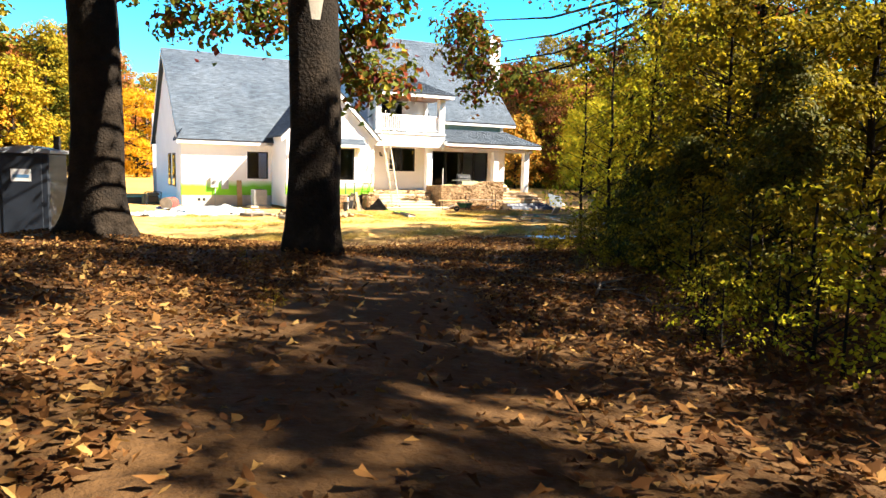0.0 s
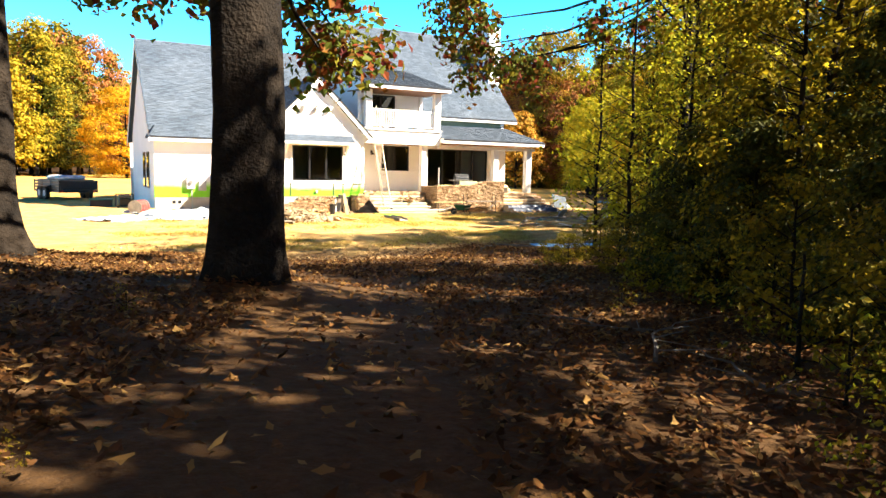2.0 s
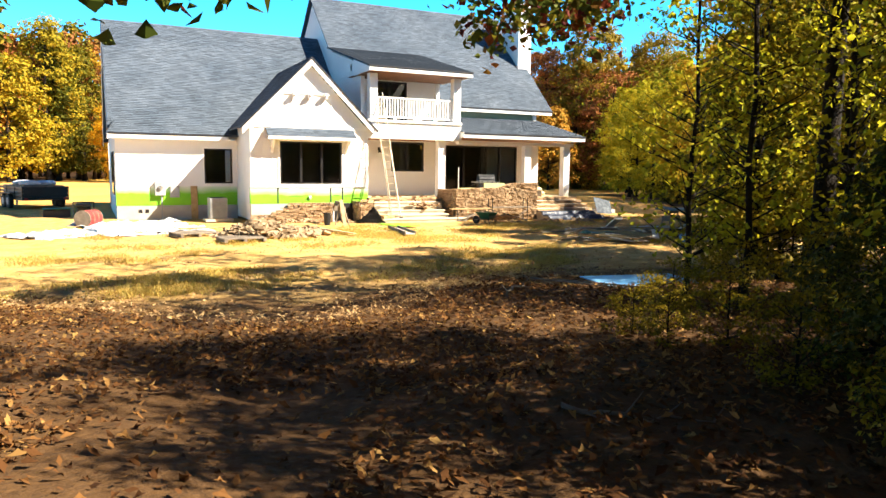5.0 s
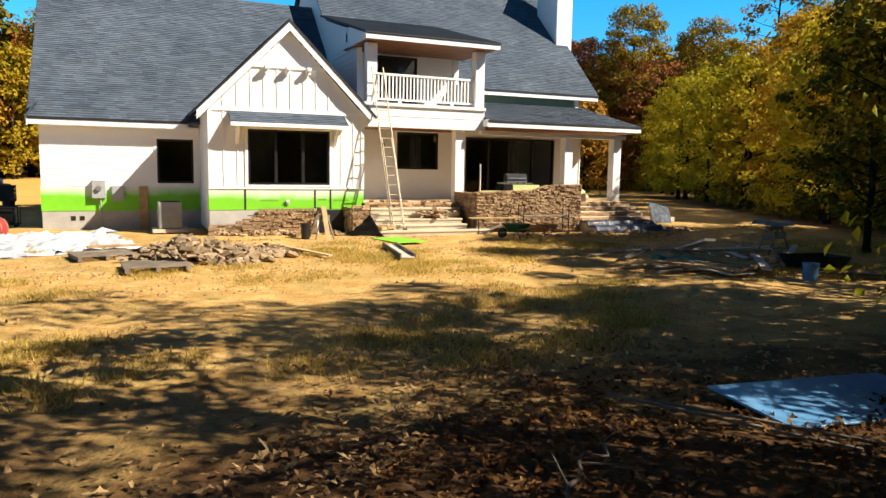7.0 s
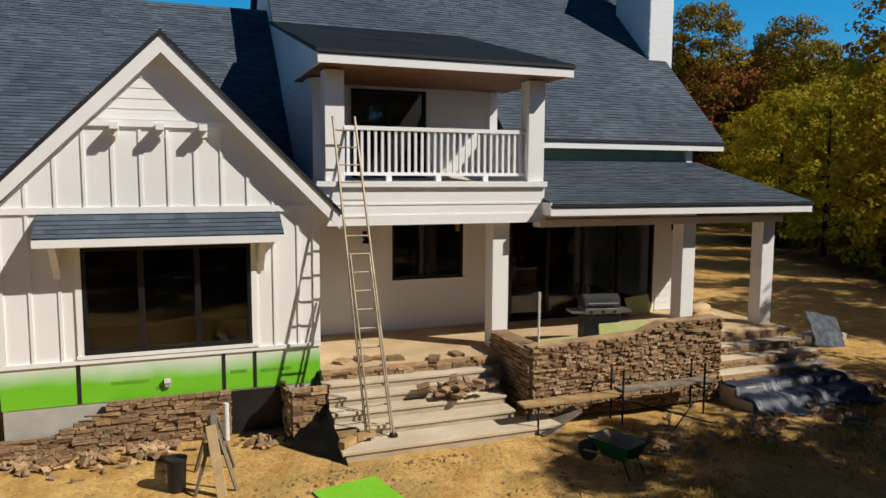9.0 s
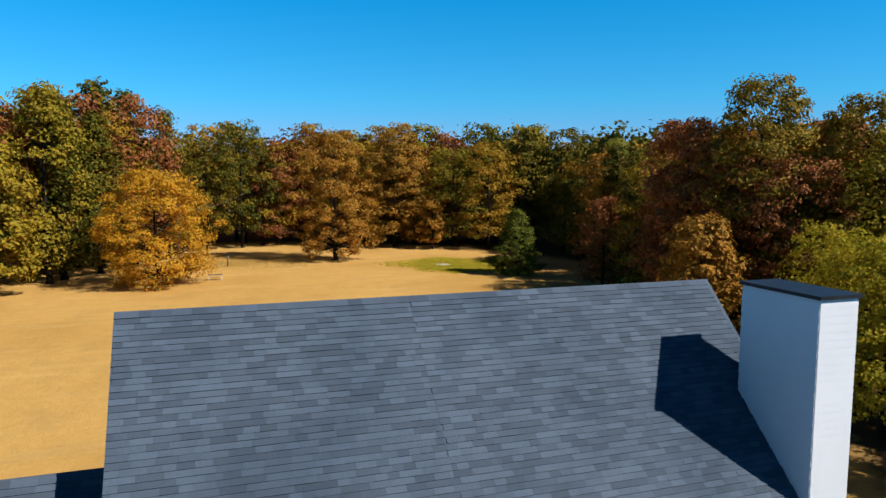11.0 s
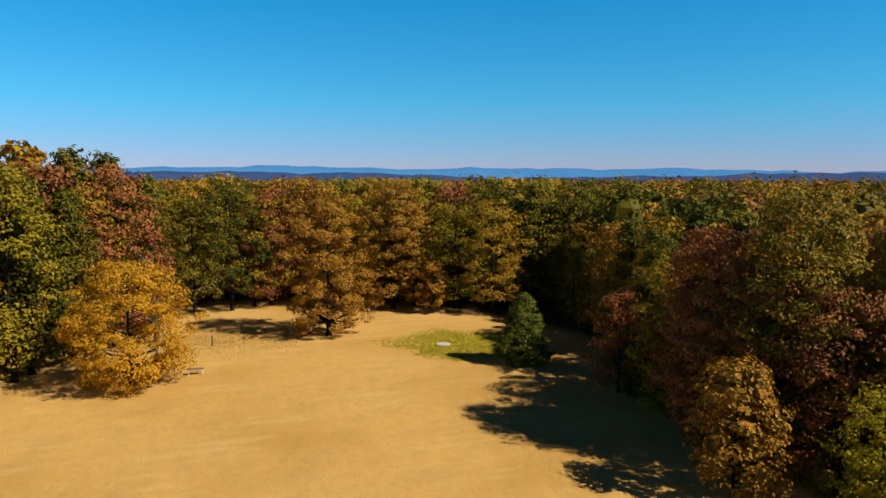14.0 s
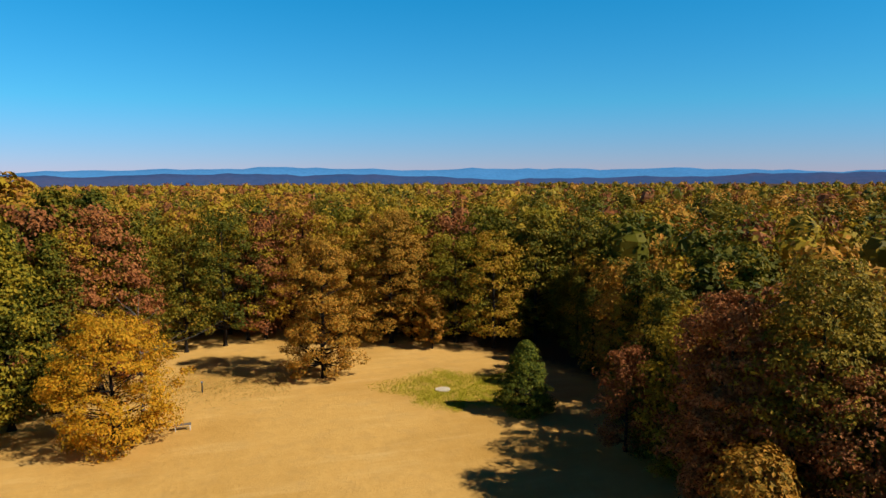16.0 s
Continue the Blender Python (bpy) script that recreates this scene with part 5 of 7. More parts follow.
for x, y, s, k in ((53.0, 112.0, 1.4, 4), (56.5, 118.0, 1.5, 0), (50.0, 119.0, 1.5, 1), (60.0, 112.5, 1.4, 1), (62.5, 121.0, 1.5, 6), (55.0, 126.0, 1.5, 3), (64.0, 129.0, 1.5, 4), (70.0, 120.0, 1.5, 0), (43.0, 56.0, 1.2, 5), (41.0, 66.5, 0.8, 5), (47.0, 70.0, 1.0, 4)):
    wood_tree(x, y, s, k)
EDGE = [tree_kind(110 + i, "oak", 22.5 - 2.5 * i, 5.6 - 0.8 * i, 2.0, 230, 90, 0.22, 0.34, ("leaf_olive", "leaf_brown")[i], clump=1.05, limb_share=0.3) for i in range(2)]
for x, y, s, k, turn in ((44.0, 46.2, 0.94, 0, 40), (40.6, 51.6, 0.9, 1, 130), (50.5, 41.5, 0.86, 0, 250)):
    plant("edge_oak", EDGE[k], at(x, y, s, turn), ("great golden-olive oak at the clearing's edge", "tall red-brown oak at the clearing's edge")[k], "tree", "edge oaks")
plant("yellow_maple", tree_kind(70, "oak", 13.4, 6.6, 1.0, 200, 110, 0.19, 0.25, "leaf_yellow", clump=1.05), at(-7.2, 84.8), "golden-yellow autumn maple at the clearing's edge", "tree")
plant("lone_oak", tree_kind(71, "oak", 19.2, 5.6, 1.3, 200, 110, 0.21, 0.32, "leaf_rust", clump=1.05), at(16.8, 102.3), "lone rust-brown oak standing in the clearing", "tree")
plant("clearing_oak", tree_kind(72, "oak", 21.5, 6.2, 1.8, 200, 110, 0.22, 0.32, "leaf_rust", clump=1.15), at(30.5, 119.0), "tall olive-brown oak at the clearing's end", "tree")
plant("young_oak", tree_kind(73, "oak", 8.6, 2.3, 1.4, 70, 44, 0.26, 0.12, "leaf_rust", clump=0.6), at(35.6, 113.0), "small rust-coloured young oak", "tree")
plant("cedar_tree", tree_kind(74, "cone", 8.2, 4.0, 0.1, 260, 80, 0.16, 0.14, "leaf_cedar", clump=0.55), at(36.5, 80.3), "dense dark green cedar on the clearing", "tree")
plant("small_oak", tree_kind(75, "oak", 9.6, 3.2, 0.8, 110, 54, 0.25, 0.14, "leaf_rust", clump=0.75), at(35.4, 43.0), "small rusty oak before the dark wood", "tree")

# ---- fallen leaves and grass ----
rg = np.random.default_rng(31)
n = 230000
u = rg.uniform(size=n)
x = rg.uniform(-26, 0, n)
y = -39 + 27 * u ** 1.15
side = (x + 18.9) - (y + 36.6) * 0.46
keep = rg.uniform(size=n) < np.where((np.abs(side) < 0.9) & (y < -23), 0.16, 0.6 + 0.4 * (np.sin(x * 1.1 + 2 * np.sin(y * 0.8)) > -0.2))
keep &= (y < -17.5 + 1.6 * np.sin(x * 0.7) + rg.normal(size=n) * 1.2) | (rg.uniform(size=n) < 0.025)
keep &= np.abs(side) < 8
x, y = x[keep], y[keep]
ol = np.array([0.54, 0.33, 0.44, 0.28, 0.40, 0.40, 0.28, 0.44, 0.33])
oa = np.arange(9) * 0.69813
lx, ly = ol * np.cos(oa) * 1.5, ol * np.sin(oa) * 0.85


def leaf_litter(name, x, y, mat, label):
    """Lobed, curled leaves lying on the ground."""
    n = len(x)
    c = np.stack([x, y, ground_height(x, y) + rg.uniform(0.01, 0.06, n)], 1)
    spin, sz = rg.uniform(0, 6.28, n)[:, None], rg.uniform(0.028, 0.075, (n, 1))
    px = (lx[None, :] * np.cos(spin) - ly[None, :] * np.sin(spin)) * sz
    py = (lx[None, :] * np.sin(spin) + ly[None, :] * np.cos(spin)) * sz
    tilt = rg.normal(size=(n, 2)) * 0.3
    pz = px * tilt[:, :1] + py * tilt[:, 1:] + (ly ** 2)[None, :] * sz * rg.uniform(-2.0, 4.0, (n, 1))
    v = np.stack([c[:, :1] + px, c[:, 1:2] + py, c[:, 2:] + pz], 2).reshape(-1, 3)
    return tagged(new(name, np_mesh(name, v, np.arange(len(v)).reshape(-1, 9), mat)), label, "leaves", kind="stuff")


strewn = y > -18.6 + 1.6 * np.sin(x * 0.7)
leaf_litter("fallen_leaves", x[~strewn], y[~strewn], "litter", "brown and tan fallen oak leaves on the ground")
leaf_litter("strewn_leaves", x[strewn], y[strewn], "litter_pale", "dry tan leaves strewn over the yard's edge")


def tufts(name, xs, ys, h, mat, label, blades=7, w=0.007):
    r = np.random.default_rng(len(xs))
    n = len(xs)
    x, y = np.repeat(xs, blades) + r.normal(size=n * blades) * 0.05, np.repeat(ys, blades) + r.normal(size=n * blades) * 0.05
    z = ground_height(x, y)
    a, lean, hh = r.uniform(0, 6.28, len(x)), r.uniform(0.3, 1.8, len(x)), h * r.uniform(0.4, 1.2, len(x))
    bx, by = -np.sin(a) * w, np.cos(a) * w
    v = np.stack([np.stack([x - bx, y - by, z - 0.01], 1), np.stack([x + bx, y + by, z - 0.01], 1), np.stack([x + np.cos(a) * lean * hh, y + np.sin(a) * lean * hh, z + hh], 1)], 1).reshape(-1, 3)
    ob = new(name, np_mesh(name, v, np.arange(len(v)).reshape(-1, 3), mat))
    return tagged(ob, label, "grass", kind="stuff")


def branch(x, y, length, turn, seed):
    """A dead branch with side twigs, lying on the litter."""
    rb = np.random.default_rng(seed)
    ob = thing("fallen_branch", "grey dead branch lying in the leaf litter", "branch", "fallen branches")
    ob.matrix_basis = at(x, y, 1.0, turn)
    bm = bmesh.new()
    p, n, seg, rings = Vector((0, 0, 0.05)), 8, 7, []
    for i in range(n):
        r = 0.020 * (1 - i / 9)
        rings.append([bm.verts.new(p + Vector((0, r * math.cos(6.2832 * k / seg), r * math.sin(6.2832 * k / seg)))) for k in range(seg)])
        if i % 2:
            tw = bmesh.new()
            tube(tw, p, p + Vector((0.2, rb.choice((-1, 1)) * rb.uniform(0.2, 0.4), rb.uniform(0.0, 0.06))), 0.008, 0.003, 5)
            part("twig", tw, "bark_pale", ob)
        p = p + Vector((length / n, rb.normal() * 0.09, rb.normal() * 0.02))
        p.z = max(0.03, p.z)
    for r0, r1 in zip(rings, rings[1:]):
        for k in range(seg):
            f = bm.faces.new((r0[k], r0[(k + 1) % seg], r1[(k + 1) % seg], r1[k]))
            f.smooth = True
    bm.faces.new(rings[0])
    bm.faces.new(rings[-1][::-1])
    bmesh.ops.recalc_face_normals(bm, faces=bm.faces[:])
    part("bough", bm, "bark_pale", ob)


for x, y, l, turn, seed in ((-13.4, -30.2, 1.7, 35, 1), (-12.2, -29.0, 1.2, 100, 2), (-13.1, -31.2, 1.3, 70, 3), (-12.9, -26.8, 0.7, 10, 4), (-10.9, -24.6, 1.1, -30, 5), (-8.3, -19.6, 1.0, 20, 6)):
    branch(x, y, l, turn, seed)

cx, cy = rg.uniform(-16, 12, 420), rg.uniform(-20, -2, 420)
ok = (np.sin(cx * 0.8 + 1.5 * np.sin(cy * 0.6)) + np.sin(cy * 0.9 - cx * 0.3) > 0.2) | (np.hypot((cx + 6.4) / 2.2, (cy + 7.2) / 1.8) < 1) | (np.hypot((cx + 4.0) / 3, (cy + 9.0) / 1.2) < 1)
ok &= cy > -16.5
cx, cy = cx[ok], cy[ok]
rep = 85
xs, ys = np.repeat(cx, rep) + rg.normal(size=len(cx) * rep) * 0.34, np.repeat(cy, rep) + rg.normal(size=len(cx) * rep) * 0.26
k = (ys < -2.9) | (xs < -13) | (xs > 7.6)
tufts("dry_grass", xs[k], ys[k], 0.095, "dry_grass", "tufts of dry straw-coloured grass in the yard", 6, 0.008)

# ---- far woods and hills ----
rng = np.random.default_rng(5)
FAR = (("leaf_green", "distant woods of green trees"), ("leaf_olive", "distant woods of olive-gold trees"), ("leaf_rust", "distant woods of rust-coloured trees"), ("leaf_brown", "distant woods of red-brown trees"), ("leaf_mixed", "distant woods of mixed autumn trees"))
vs = [[] for _ in FAR]
for count, r0, r1, per, leaf in ((1300, 40, 340, 190, 0.62), (2600, 300, 1200, 26, 1.5)):
    r, a = r0 + (r1 - r0) * rng.uniform(size=count) ** (0.8 if r0 < 200 else 1.4), rng.uniform(-0.68, 0.68, count) + 0.38
    cs = np.stack([r * np.sin(a), 10 + r * np.cos(a), rng.uniform(9.5, 16.5, count) - 3.0 * (r > 350)], 1)
    # keep the clearing, the yard and the nearer woods free
    ex, ey = (cs[:, 0] - 6) / 66.0, (cs[:, 1] - 50) / 92.0
    free = (ex ** 2 + ey ** 2 > 1.0) & (r > 40) & ~((r > 360) & (r < 520) & (a > 0.2) & (a < 0.42) & (np.sin(a * 40) > -0.3))
    cs, a = cs[free], a[free]
    count, r = len(cs), np.hypot(cs[:, 0], cs[:, 1] - 10)
    rad = rng.uniform(3.9, 7.0, count) * (1 + 0.2 * (r > 300))
    # greener towards the east, rustier far off
    u = rng.uniform(size=count) + 0.18 * (a < 0.45) + 0.16 * (r > 330)
    kind = np.digitize(u, (0.36, 0.62, 0.80, 0.95))
    d = rng.normal(size=(count, per, 3))
    d[..., 2] = np.abs(d[..., 2]) - 0.35
    d /= np.linalg.norm(d, axis=2, keepdims=True)
    # lumps on each crown, so that boughs catch the light apart
    lump = 1 + 0.16 * np.sin(3 * np.arctan2(d[..., 1], d[..., 0]) + 9 * u[:, None]) * np.cos(4 * d[..., 2] + 5 * u[:, None])
    pts = cs[:, None, :] + d * (rng.uniform(0.54, 0.80, (count, per)) * lump * rad[:, None])[..., None] * np.array([1, 1, 1.2])
    # the leafy body of each crown: a lumpy dome under the sprays
    th, ph = np.meshgrid(np.linspace(0, 2 * np.pi, 8)[:-1], np.linspace(-0.45, 1.45, 5))
    jit = rng.uniform(0.72, 1.0, (count,) + th.shape)
    R = rad[:, None, None] * (0.50 if r0 < 200 else 0.60) * jit
    G = np.stack([cs[:, 0, None, None] + R * np.cos(ph) * np.cos(th), cs[:, 1, None, None] + R * np.cos(ph) * np.sin(th), cs[:, 2, None, None] + 1.25 * R * np.sin(ph)], -1)
    G = np.concatenate([G, G[:, :, :1]], 2)
    quads = np.stack([G[:, :-1, :-1], G[:, :-1, 1:], G[:, 1:, 1:], G[:, 1:, :-1]], 3)
    for k in range(len(FAR)):
        mine = kind == k
        v, _ = leaf_quads(rng, pts[mine].reshape(-1, 3), 1.5 * d[mine].reshape(-1, 3), leaf)
        vs[k] += [v, quads[mine].reshape(-1, 3)]
for k, (mat, words) in enumerate(FAR):
    v = np.concatenate(vs[k])
    far = new("far_woods", np_mesh("far_woods", v, np.arange(len(v)).reshape(-1, 4), mat))
    tagged(far, words, "woods", kind="stuff")


def ridge(name, dist, a0, a1, base, amp, seed, mat, label):
    rg = np.random.default_rng(seed)
    n = 160
    ph = rg.uniform(0, 6.28, 6)
    verts, quads = [], []
    for i in range(n):
        a = a0 + (a1 - a0) * i / (n - 1)
        h = base + amp * sum(math.sin(a * f + p) / (k + 1) for k, (f, p) in enumerate(zip((5, 11, 23, 47, 90, 170), ph))) * 0.6 + 0.35 * base * max(0.0, a - 0.45)
        for rr, hh in ((dist * 0.93, -5), (dist * 0.97, max(2, h * 0.6)), (dist, max(4, h)), (dist * 1.06, -5)):
            verts.append((rr * math.sin(a), rr * math.cos(a), hh))
    for i in range(n - 1):
        for k in range(3):
            quads.append((i * 4 + k, i * 4 + 4 + k, i * 4 + 5 + k, i * 4 + 1 + k))
    ob = new(name, np_mesh(name, verts, quads, mat, True))
    return tagged(ob, label, "hills", kind="structure")


# both ridges carry their haze in the material colour
ridge("backdrop", 4300, -1.2, 1.9, 62, 22, 3, "hill", "distant mountain ridge coloured haze-blue")
ridge("backdrop", 2600, -1.2, 1.9, 28, 14, 8, "hill_near", "low wooded hills coloured haze-blue near the horizon")

# ---- things about the house ----
def sheet_mesh(bm, w, d, nx, ny, amp, seed, thick=0.004):
    """A crumpled sheet w by d, centred, lying about z = 0."""
    rg = np.random.default_rng(seed)
    ph = rg.uniform(0, 6.28, 8)
    fr = rg.uniform(1.5, 6.0, 8)
    vs = []
    for j in range(ny + 1):
        for i in range(nx + 1):
            x, y = (i / nx - 0.5) * w, (j / ny - 0.5) * d
            z = sum(math.sin(x * fr[k] * math.cos(ph[k]) + y * fr[k] * math.sin(ph[k]) + ph[7 - k]) / (1 + k * 0.5) for k in range(6))
            p = Vector((x, y, seed))
            z = amp * max(0.0, abs(z) * 0.42 + 1.5 * (0.32 - abs(noise.noise(p * 1.6))) + 0.8 * (0.25 - abs(noise.noise(p * 4.2))))
            if amp and (i in (0, nx) or j in (0, ny)):
                x, y, z = x + rg.normal() * amp * 0.8, y + rg.normal() * amp * 0.8, z * 0.25
            vs.append(bm.verts.new((x, y, z + thick)))
    for j in range(ny):
        for i in range(nx):
            k = j * (nx + 1) + i
            f = bm.faces.new((vs[k], vs[k + 1], vs[k + nx + 2], vs[k + nx + 1]))
            f.smooth = True
    geom = bmesh.ops.extrude_face_region(bm, geom=bm.faces[:])
    for v in geom["geom"]:
        if isinstance(v, bmesh.types.BMVert):
            v.co.z -= thick
    bmesh.ops.recalc_face_normals(bm, faces=bm.faces[:])


def tarp(name, x, y, w, d, turn, amp, seed, mat, label, n=26, lift=0.0):
    ob = thing(name, label, "tarp", at=(x, y, gz(x, y) + 0.01 + lift))
    ob.rotation_euler.z = radians(turn)
    bm = bmesh.new()
    sheet_mesh(bm, w, d, n, n, amp, seed)
    part("sheet", bm, mat, ob)
    return ob


def board(name, x, y, z, w, d, h, turn, mat, label, category="board", tilt=(0, 0), group=""):
    ob = thing(name, label, category, group)
    ob.matrix_basis = pose(x, y, z, tilt[0], tilt[1], turn)
    part("board", boxes((-w / 2, w / 2, -d / 2, d / 2, 0, h), bevel=0.003), mat, ob)
    return ob


# ladder leaning on the balcony
ladder = thing("ladder", "long aluminium extension ladder leaning on the balcony", "ladder")
foot, head = Vector((-2.80, -1.95, 0.2)), Vector((-2.98, -0.36, 5.30))
side = Vector((1, 0, 0.0))
for s in (-0.2, 0.2):
    bm = bmesh.new()
    tube(bm, foot + side * s * 1.1, head + side * s * 0.95, 0.022, 0.022, 6)
    part("rail", bm, "ladder_alu", ladder)
    bm = bmesh.new()
    tube(bm, foot + side * s * 0.85 + Vector((0, -0.03, 0.1)), foot.lerp(head, 0.55) + side * s * 0.8 + Vector((0, -0.03, 0)), 0.018, 0.018, 6)
    part("rail", bm, "ladder_alu", ladder)
    part("foot_pad", boxes((foot.x + s * 1.1 - 0.05, foot.x + s * 1.1 + 0.05, foot.y - 0.06, foot.y + 0.06, 0.17, 0.22)), "rubber", ladder)
for i in range(17):
    c = foot.lerp(head, (i + 0.6) / 17.4)
    bm = bmesh.new()
    tube(bm, c - side * 0.2, c + side * 0.2, 0.016, 0.016, 6)
    part("rung", bm, "ladder_alu", ladder)

part_tag = thing("window_tag", "small yellow tag on the porch window", "tag", at=(0.12, YM - 0.04, 3.2))
part("tag", boxes((-0.05, 0.05, 0.0, 0.004, -0.12, 0.06)), "dry_grass", part_tag)

# wall lamps
for x in (-1.98, 5.95):
    lamp = thing("wall_lamp", "small dark barn-style wall lamp", "lamp", "porch lamps", at=(x, YM - 0.03, 2.95))
    bm = bmesh.new()
    tube(bm, (0, -0.16, -0.06), (0, -0.16, 0.06), 0.11, 0.03, 12)
    part("shade", bm, "black", lamp)
    bm = bmesh.new()
    tube(bm, (0, 0.03, 0.1), (0, -0.12, 0.1), 0.012, 0.012, 6)
    tube(bm, (0, -0.12, 0.1), (0, -0.16, 0.05), 0.012, 0.012, 6)
    part("arm", bm, "black", lamp)
    part("plate", boxes((-0.05, 0.05, 0.0, 0.03, 0.02, 0.18)), "black", lamp)

# outlet box on the sheathing
ob = thing("outlet_box", "small grey outlet box on green sheathing", "outlet", at=(-5.92, YB - 0.013, 0.97))
part("box", boxes((-0.045, 0.045, -0.06, 0.0, -0.07, 0.07), bevel=0.006), "grey_metal", ob)
part("cover", boxes((-0.05, 0.05, -0.075, -0.061, 0.0, 0.075)), "paper", ob)

# meter, panel, plank and condenser by the wing
ob = thing("electric_meter", "grey electric meter box on the wing wall", "meter", at=(-11.3, YW - 0.03, 0))
part("box", boxes((-0.2, 0.2, -0.16, 0.0, 0.98, 1.55), bevel=0.01), "grey_metal", ob)
bm = bmesh.new()
tube(bm, (0, -0.16, 1.3), (0, -0.24, 1.3), 0.09, 0.08, 14)
part("dial", bm, "steel", ob, "round glass meter dial")
bm = bmesh.new()
tube(bm, (0.05, -0.08, 0.0), (0.05, -0.08, 0.98), 0.03, 0.03, 8)
part("conduit", bm, "grey_metal", ob)
ob = thing("breaker_box", "grey breaker panel beside the meter", "breaker box", at=(-10.75, YW - 0.03, 0))
part("box", boxes((-0.18, 0.18, -0.12, 0.0, 0.9, 1.38), bevel=0.01), "grey_metal", ob)
part("cover", boxes((-0.16, 0.16, -0.13, -0.121, 0.94, 1.34)), "grey_metal", ob)
board("plank", -10.0, 2.22, 0.02, 0.26, 0.04, 1.35, 0, "wood", "wide raw plank leaning against the wing wall", "plank", (-7, 0))
ob = thing("air_conditioner", "pale grey air-conditioner condenser on a pad", "air conditioner", at=(-9.25, 1.0, 0.05))
part("pad", boxes((-0.55, 0.5, -0.45, 0.45, -0.05, 0.05)), "concrete", ob)
part("casing", boxes((-0.38, 0.3, -0.33, 0.33, 0.06, 0.88), bevel=0.02), "grey_metal", ob)
for i in range(16):
    part("slat", boxes((-0.34, 0.26, -0.345, -0.331, 0.14 + i * 0.042, 0.16 + i * 0.042)), "grey_metal", ob)
bm = bmesh.new()
tube(bm, (-0.04, 0, 0.88), (-0.04, 0, 0.9), 0.28, 0.28, 20)
part("fan_grille", bm, "black", ob)

# pipe by the crawl opening
ob = thing("vent_pipe", "short white plastic pipe standing by the foundation", "pipe", at=(-5.05, -0.75, 0))
bm = bmesh.new()
tube(bm, (0, 0, 0), (0, 0, 0.62), 0.045, 0.045, 10)
part("pipe", bm, "paper", ob)

# grill on the terrace
ob = thing("gas_grill", "stainless steel gas grill with dark lid", "grill", at=(2.25, -0.30, FL))
ob.rotation_euler.z = radians(-12)
ob.scale = (0.86, 0.86, 0.86)
part("cabinet", boxes((-0.42, 0.42, -0.25, 0.25, 0.08, 0.72), bevel=0.01), "black", ob)
part("shelf", boxes((-0.72, -0.43, -0.24, 0.24, 0.74, 0.79)), "steel", ob)
part("shelf", boxes((0.43, 0.72, -0.24, 0.24, 0.74, 0.79)), "steel", ob)
part("firebox", boxes((-0.43, 0.43, -0.27, 0.27, 0.72, 0.86), bevel=0.015), "steel", ob)
bm = bmesh.new()
prism(bm, [(-0.43, -0.27, 0.865), (-0.43, -0.22, 1.08), (-0.43, -0.05, 1.17), (-0.43, 0.18, 1.12), (-0.43, 0.27, 0.865)], (0.86, 0, 0))
part("lid", bm, "grill_lid", ob, "domed dark lid")
bm = bmesh.new()
tube(bm, (-0.36, -0.31, 0.98), (0.36, -0.31, 0.98), 0.014, 0.014, 8)
part("handle", bm, "steel", ob)
for x in (-0.28, 0.0, 0.28):
    bm = bmesh.new()
    tube(bm, (x, -0.27, 0.78), (x, -0.31, 0.78), 0.03, 0.028, 10)
    part("knob", bm, "black", ob)
for x in (-0.36, 0.36):
    for y in (-0.2, 0.2):
        bm = bmesh.new()
        tube(bm, (x - 0.015, y, 0.04), (x + 0.015, y, 0.04), 0.04, 0.04, 10)
        part("wheel", bm, "rubber", ob)
ob = thing("conduit_pole", "thin white plastic conduit standing in the terrace wall", "pole", at=(0.3, -1.38, 1.3))
bm = bmesh.new()
tube(bm, (0, 0, -0.3), (0.0, 0, 0.95), 0.022, 0.022, 8)
part("pipe", bm, "paper", ob)
board("sheathing_offcut", 2.1, -1.36, 1.36, 1.05, 0.02, 0.22, 0, "green_faded", "offcut of green sheathing behind the stone wall", "board", (-8, 0))
board("sheathing_offcut", 0.75, -1.33, 1.24, 0.8, 0.02, 0.14, 2, "green_faded", "offcut of green sheathing behind the stone wall", "board", (-8, 0))
board("sheathing_offcut", 4.9, 1.9, FL, 1.0, 0.02, 0.45, 20, "green_faded", "offcut of green sheathing leaning by the glass door", "board", (-18, 0))
board("plywood_sheet", 3.6, 0.7, FL + 0.01, 1.2, 0.7, 0.02, 15, "wood", "loose plywood piece on the porch floor", "board")
# sacking heap on the porch
ob = thing("cement_sacks", "slumped tan cement sacks on the porch floor", "sacks", at=(5.7, 0.6, FL))
rg0 = np.random.default_rng(4)
for i in range(4):
    bm = bmesh.new()
    bmesh.ops.create_icosphere(bm, subdivisions=2, radius=0.24)
    for v in bm.verts:
        v.co = Vector((v.co.x * 1.2, v.co.y * 0.8, v.co.z * 0.6)) * (1 + 0.12 * noise.noise(v.co * 6 + Vector((i, 0, 0))))
    for f in bm.faces:
        f.smooth = True
    p = part("sack", bm, "sacking_tan", ob)
    p.location = (-0.2 + 0.22 * (i % 2), 0.1 * i - 0.15, 0.13 + 0.17 * (i // 2))
board("dark_plank", 4.75, -0.3, FL, 0.9, 0.04, 0.3, -30, "wood_grey", "dark plank standing on edge on the terrace", "plank")
# white board lying on the balcony
board("white_board", -0.35, 1.2, 4.23, 0.9, 1.5, 0.02, 12, "board_white", "white sheet lying on the balcony floor", "board", (8, 0))

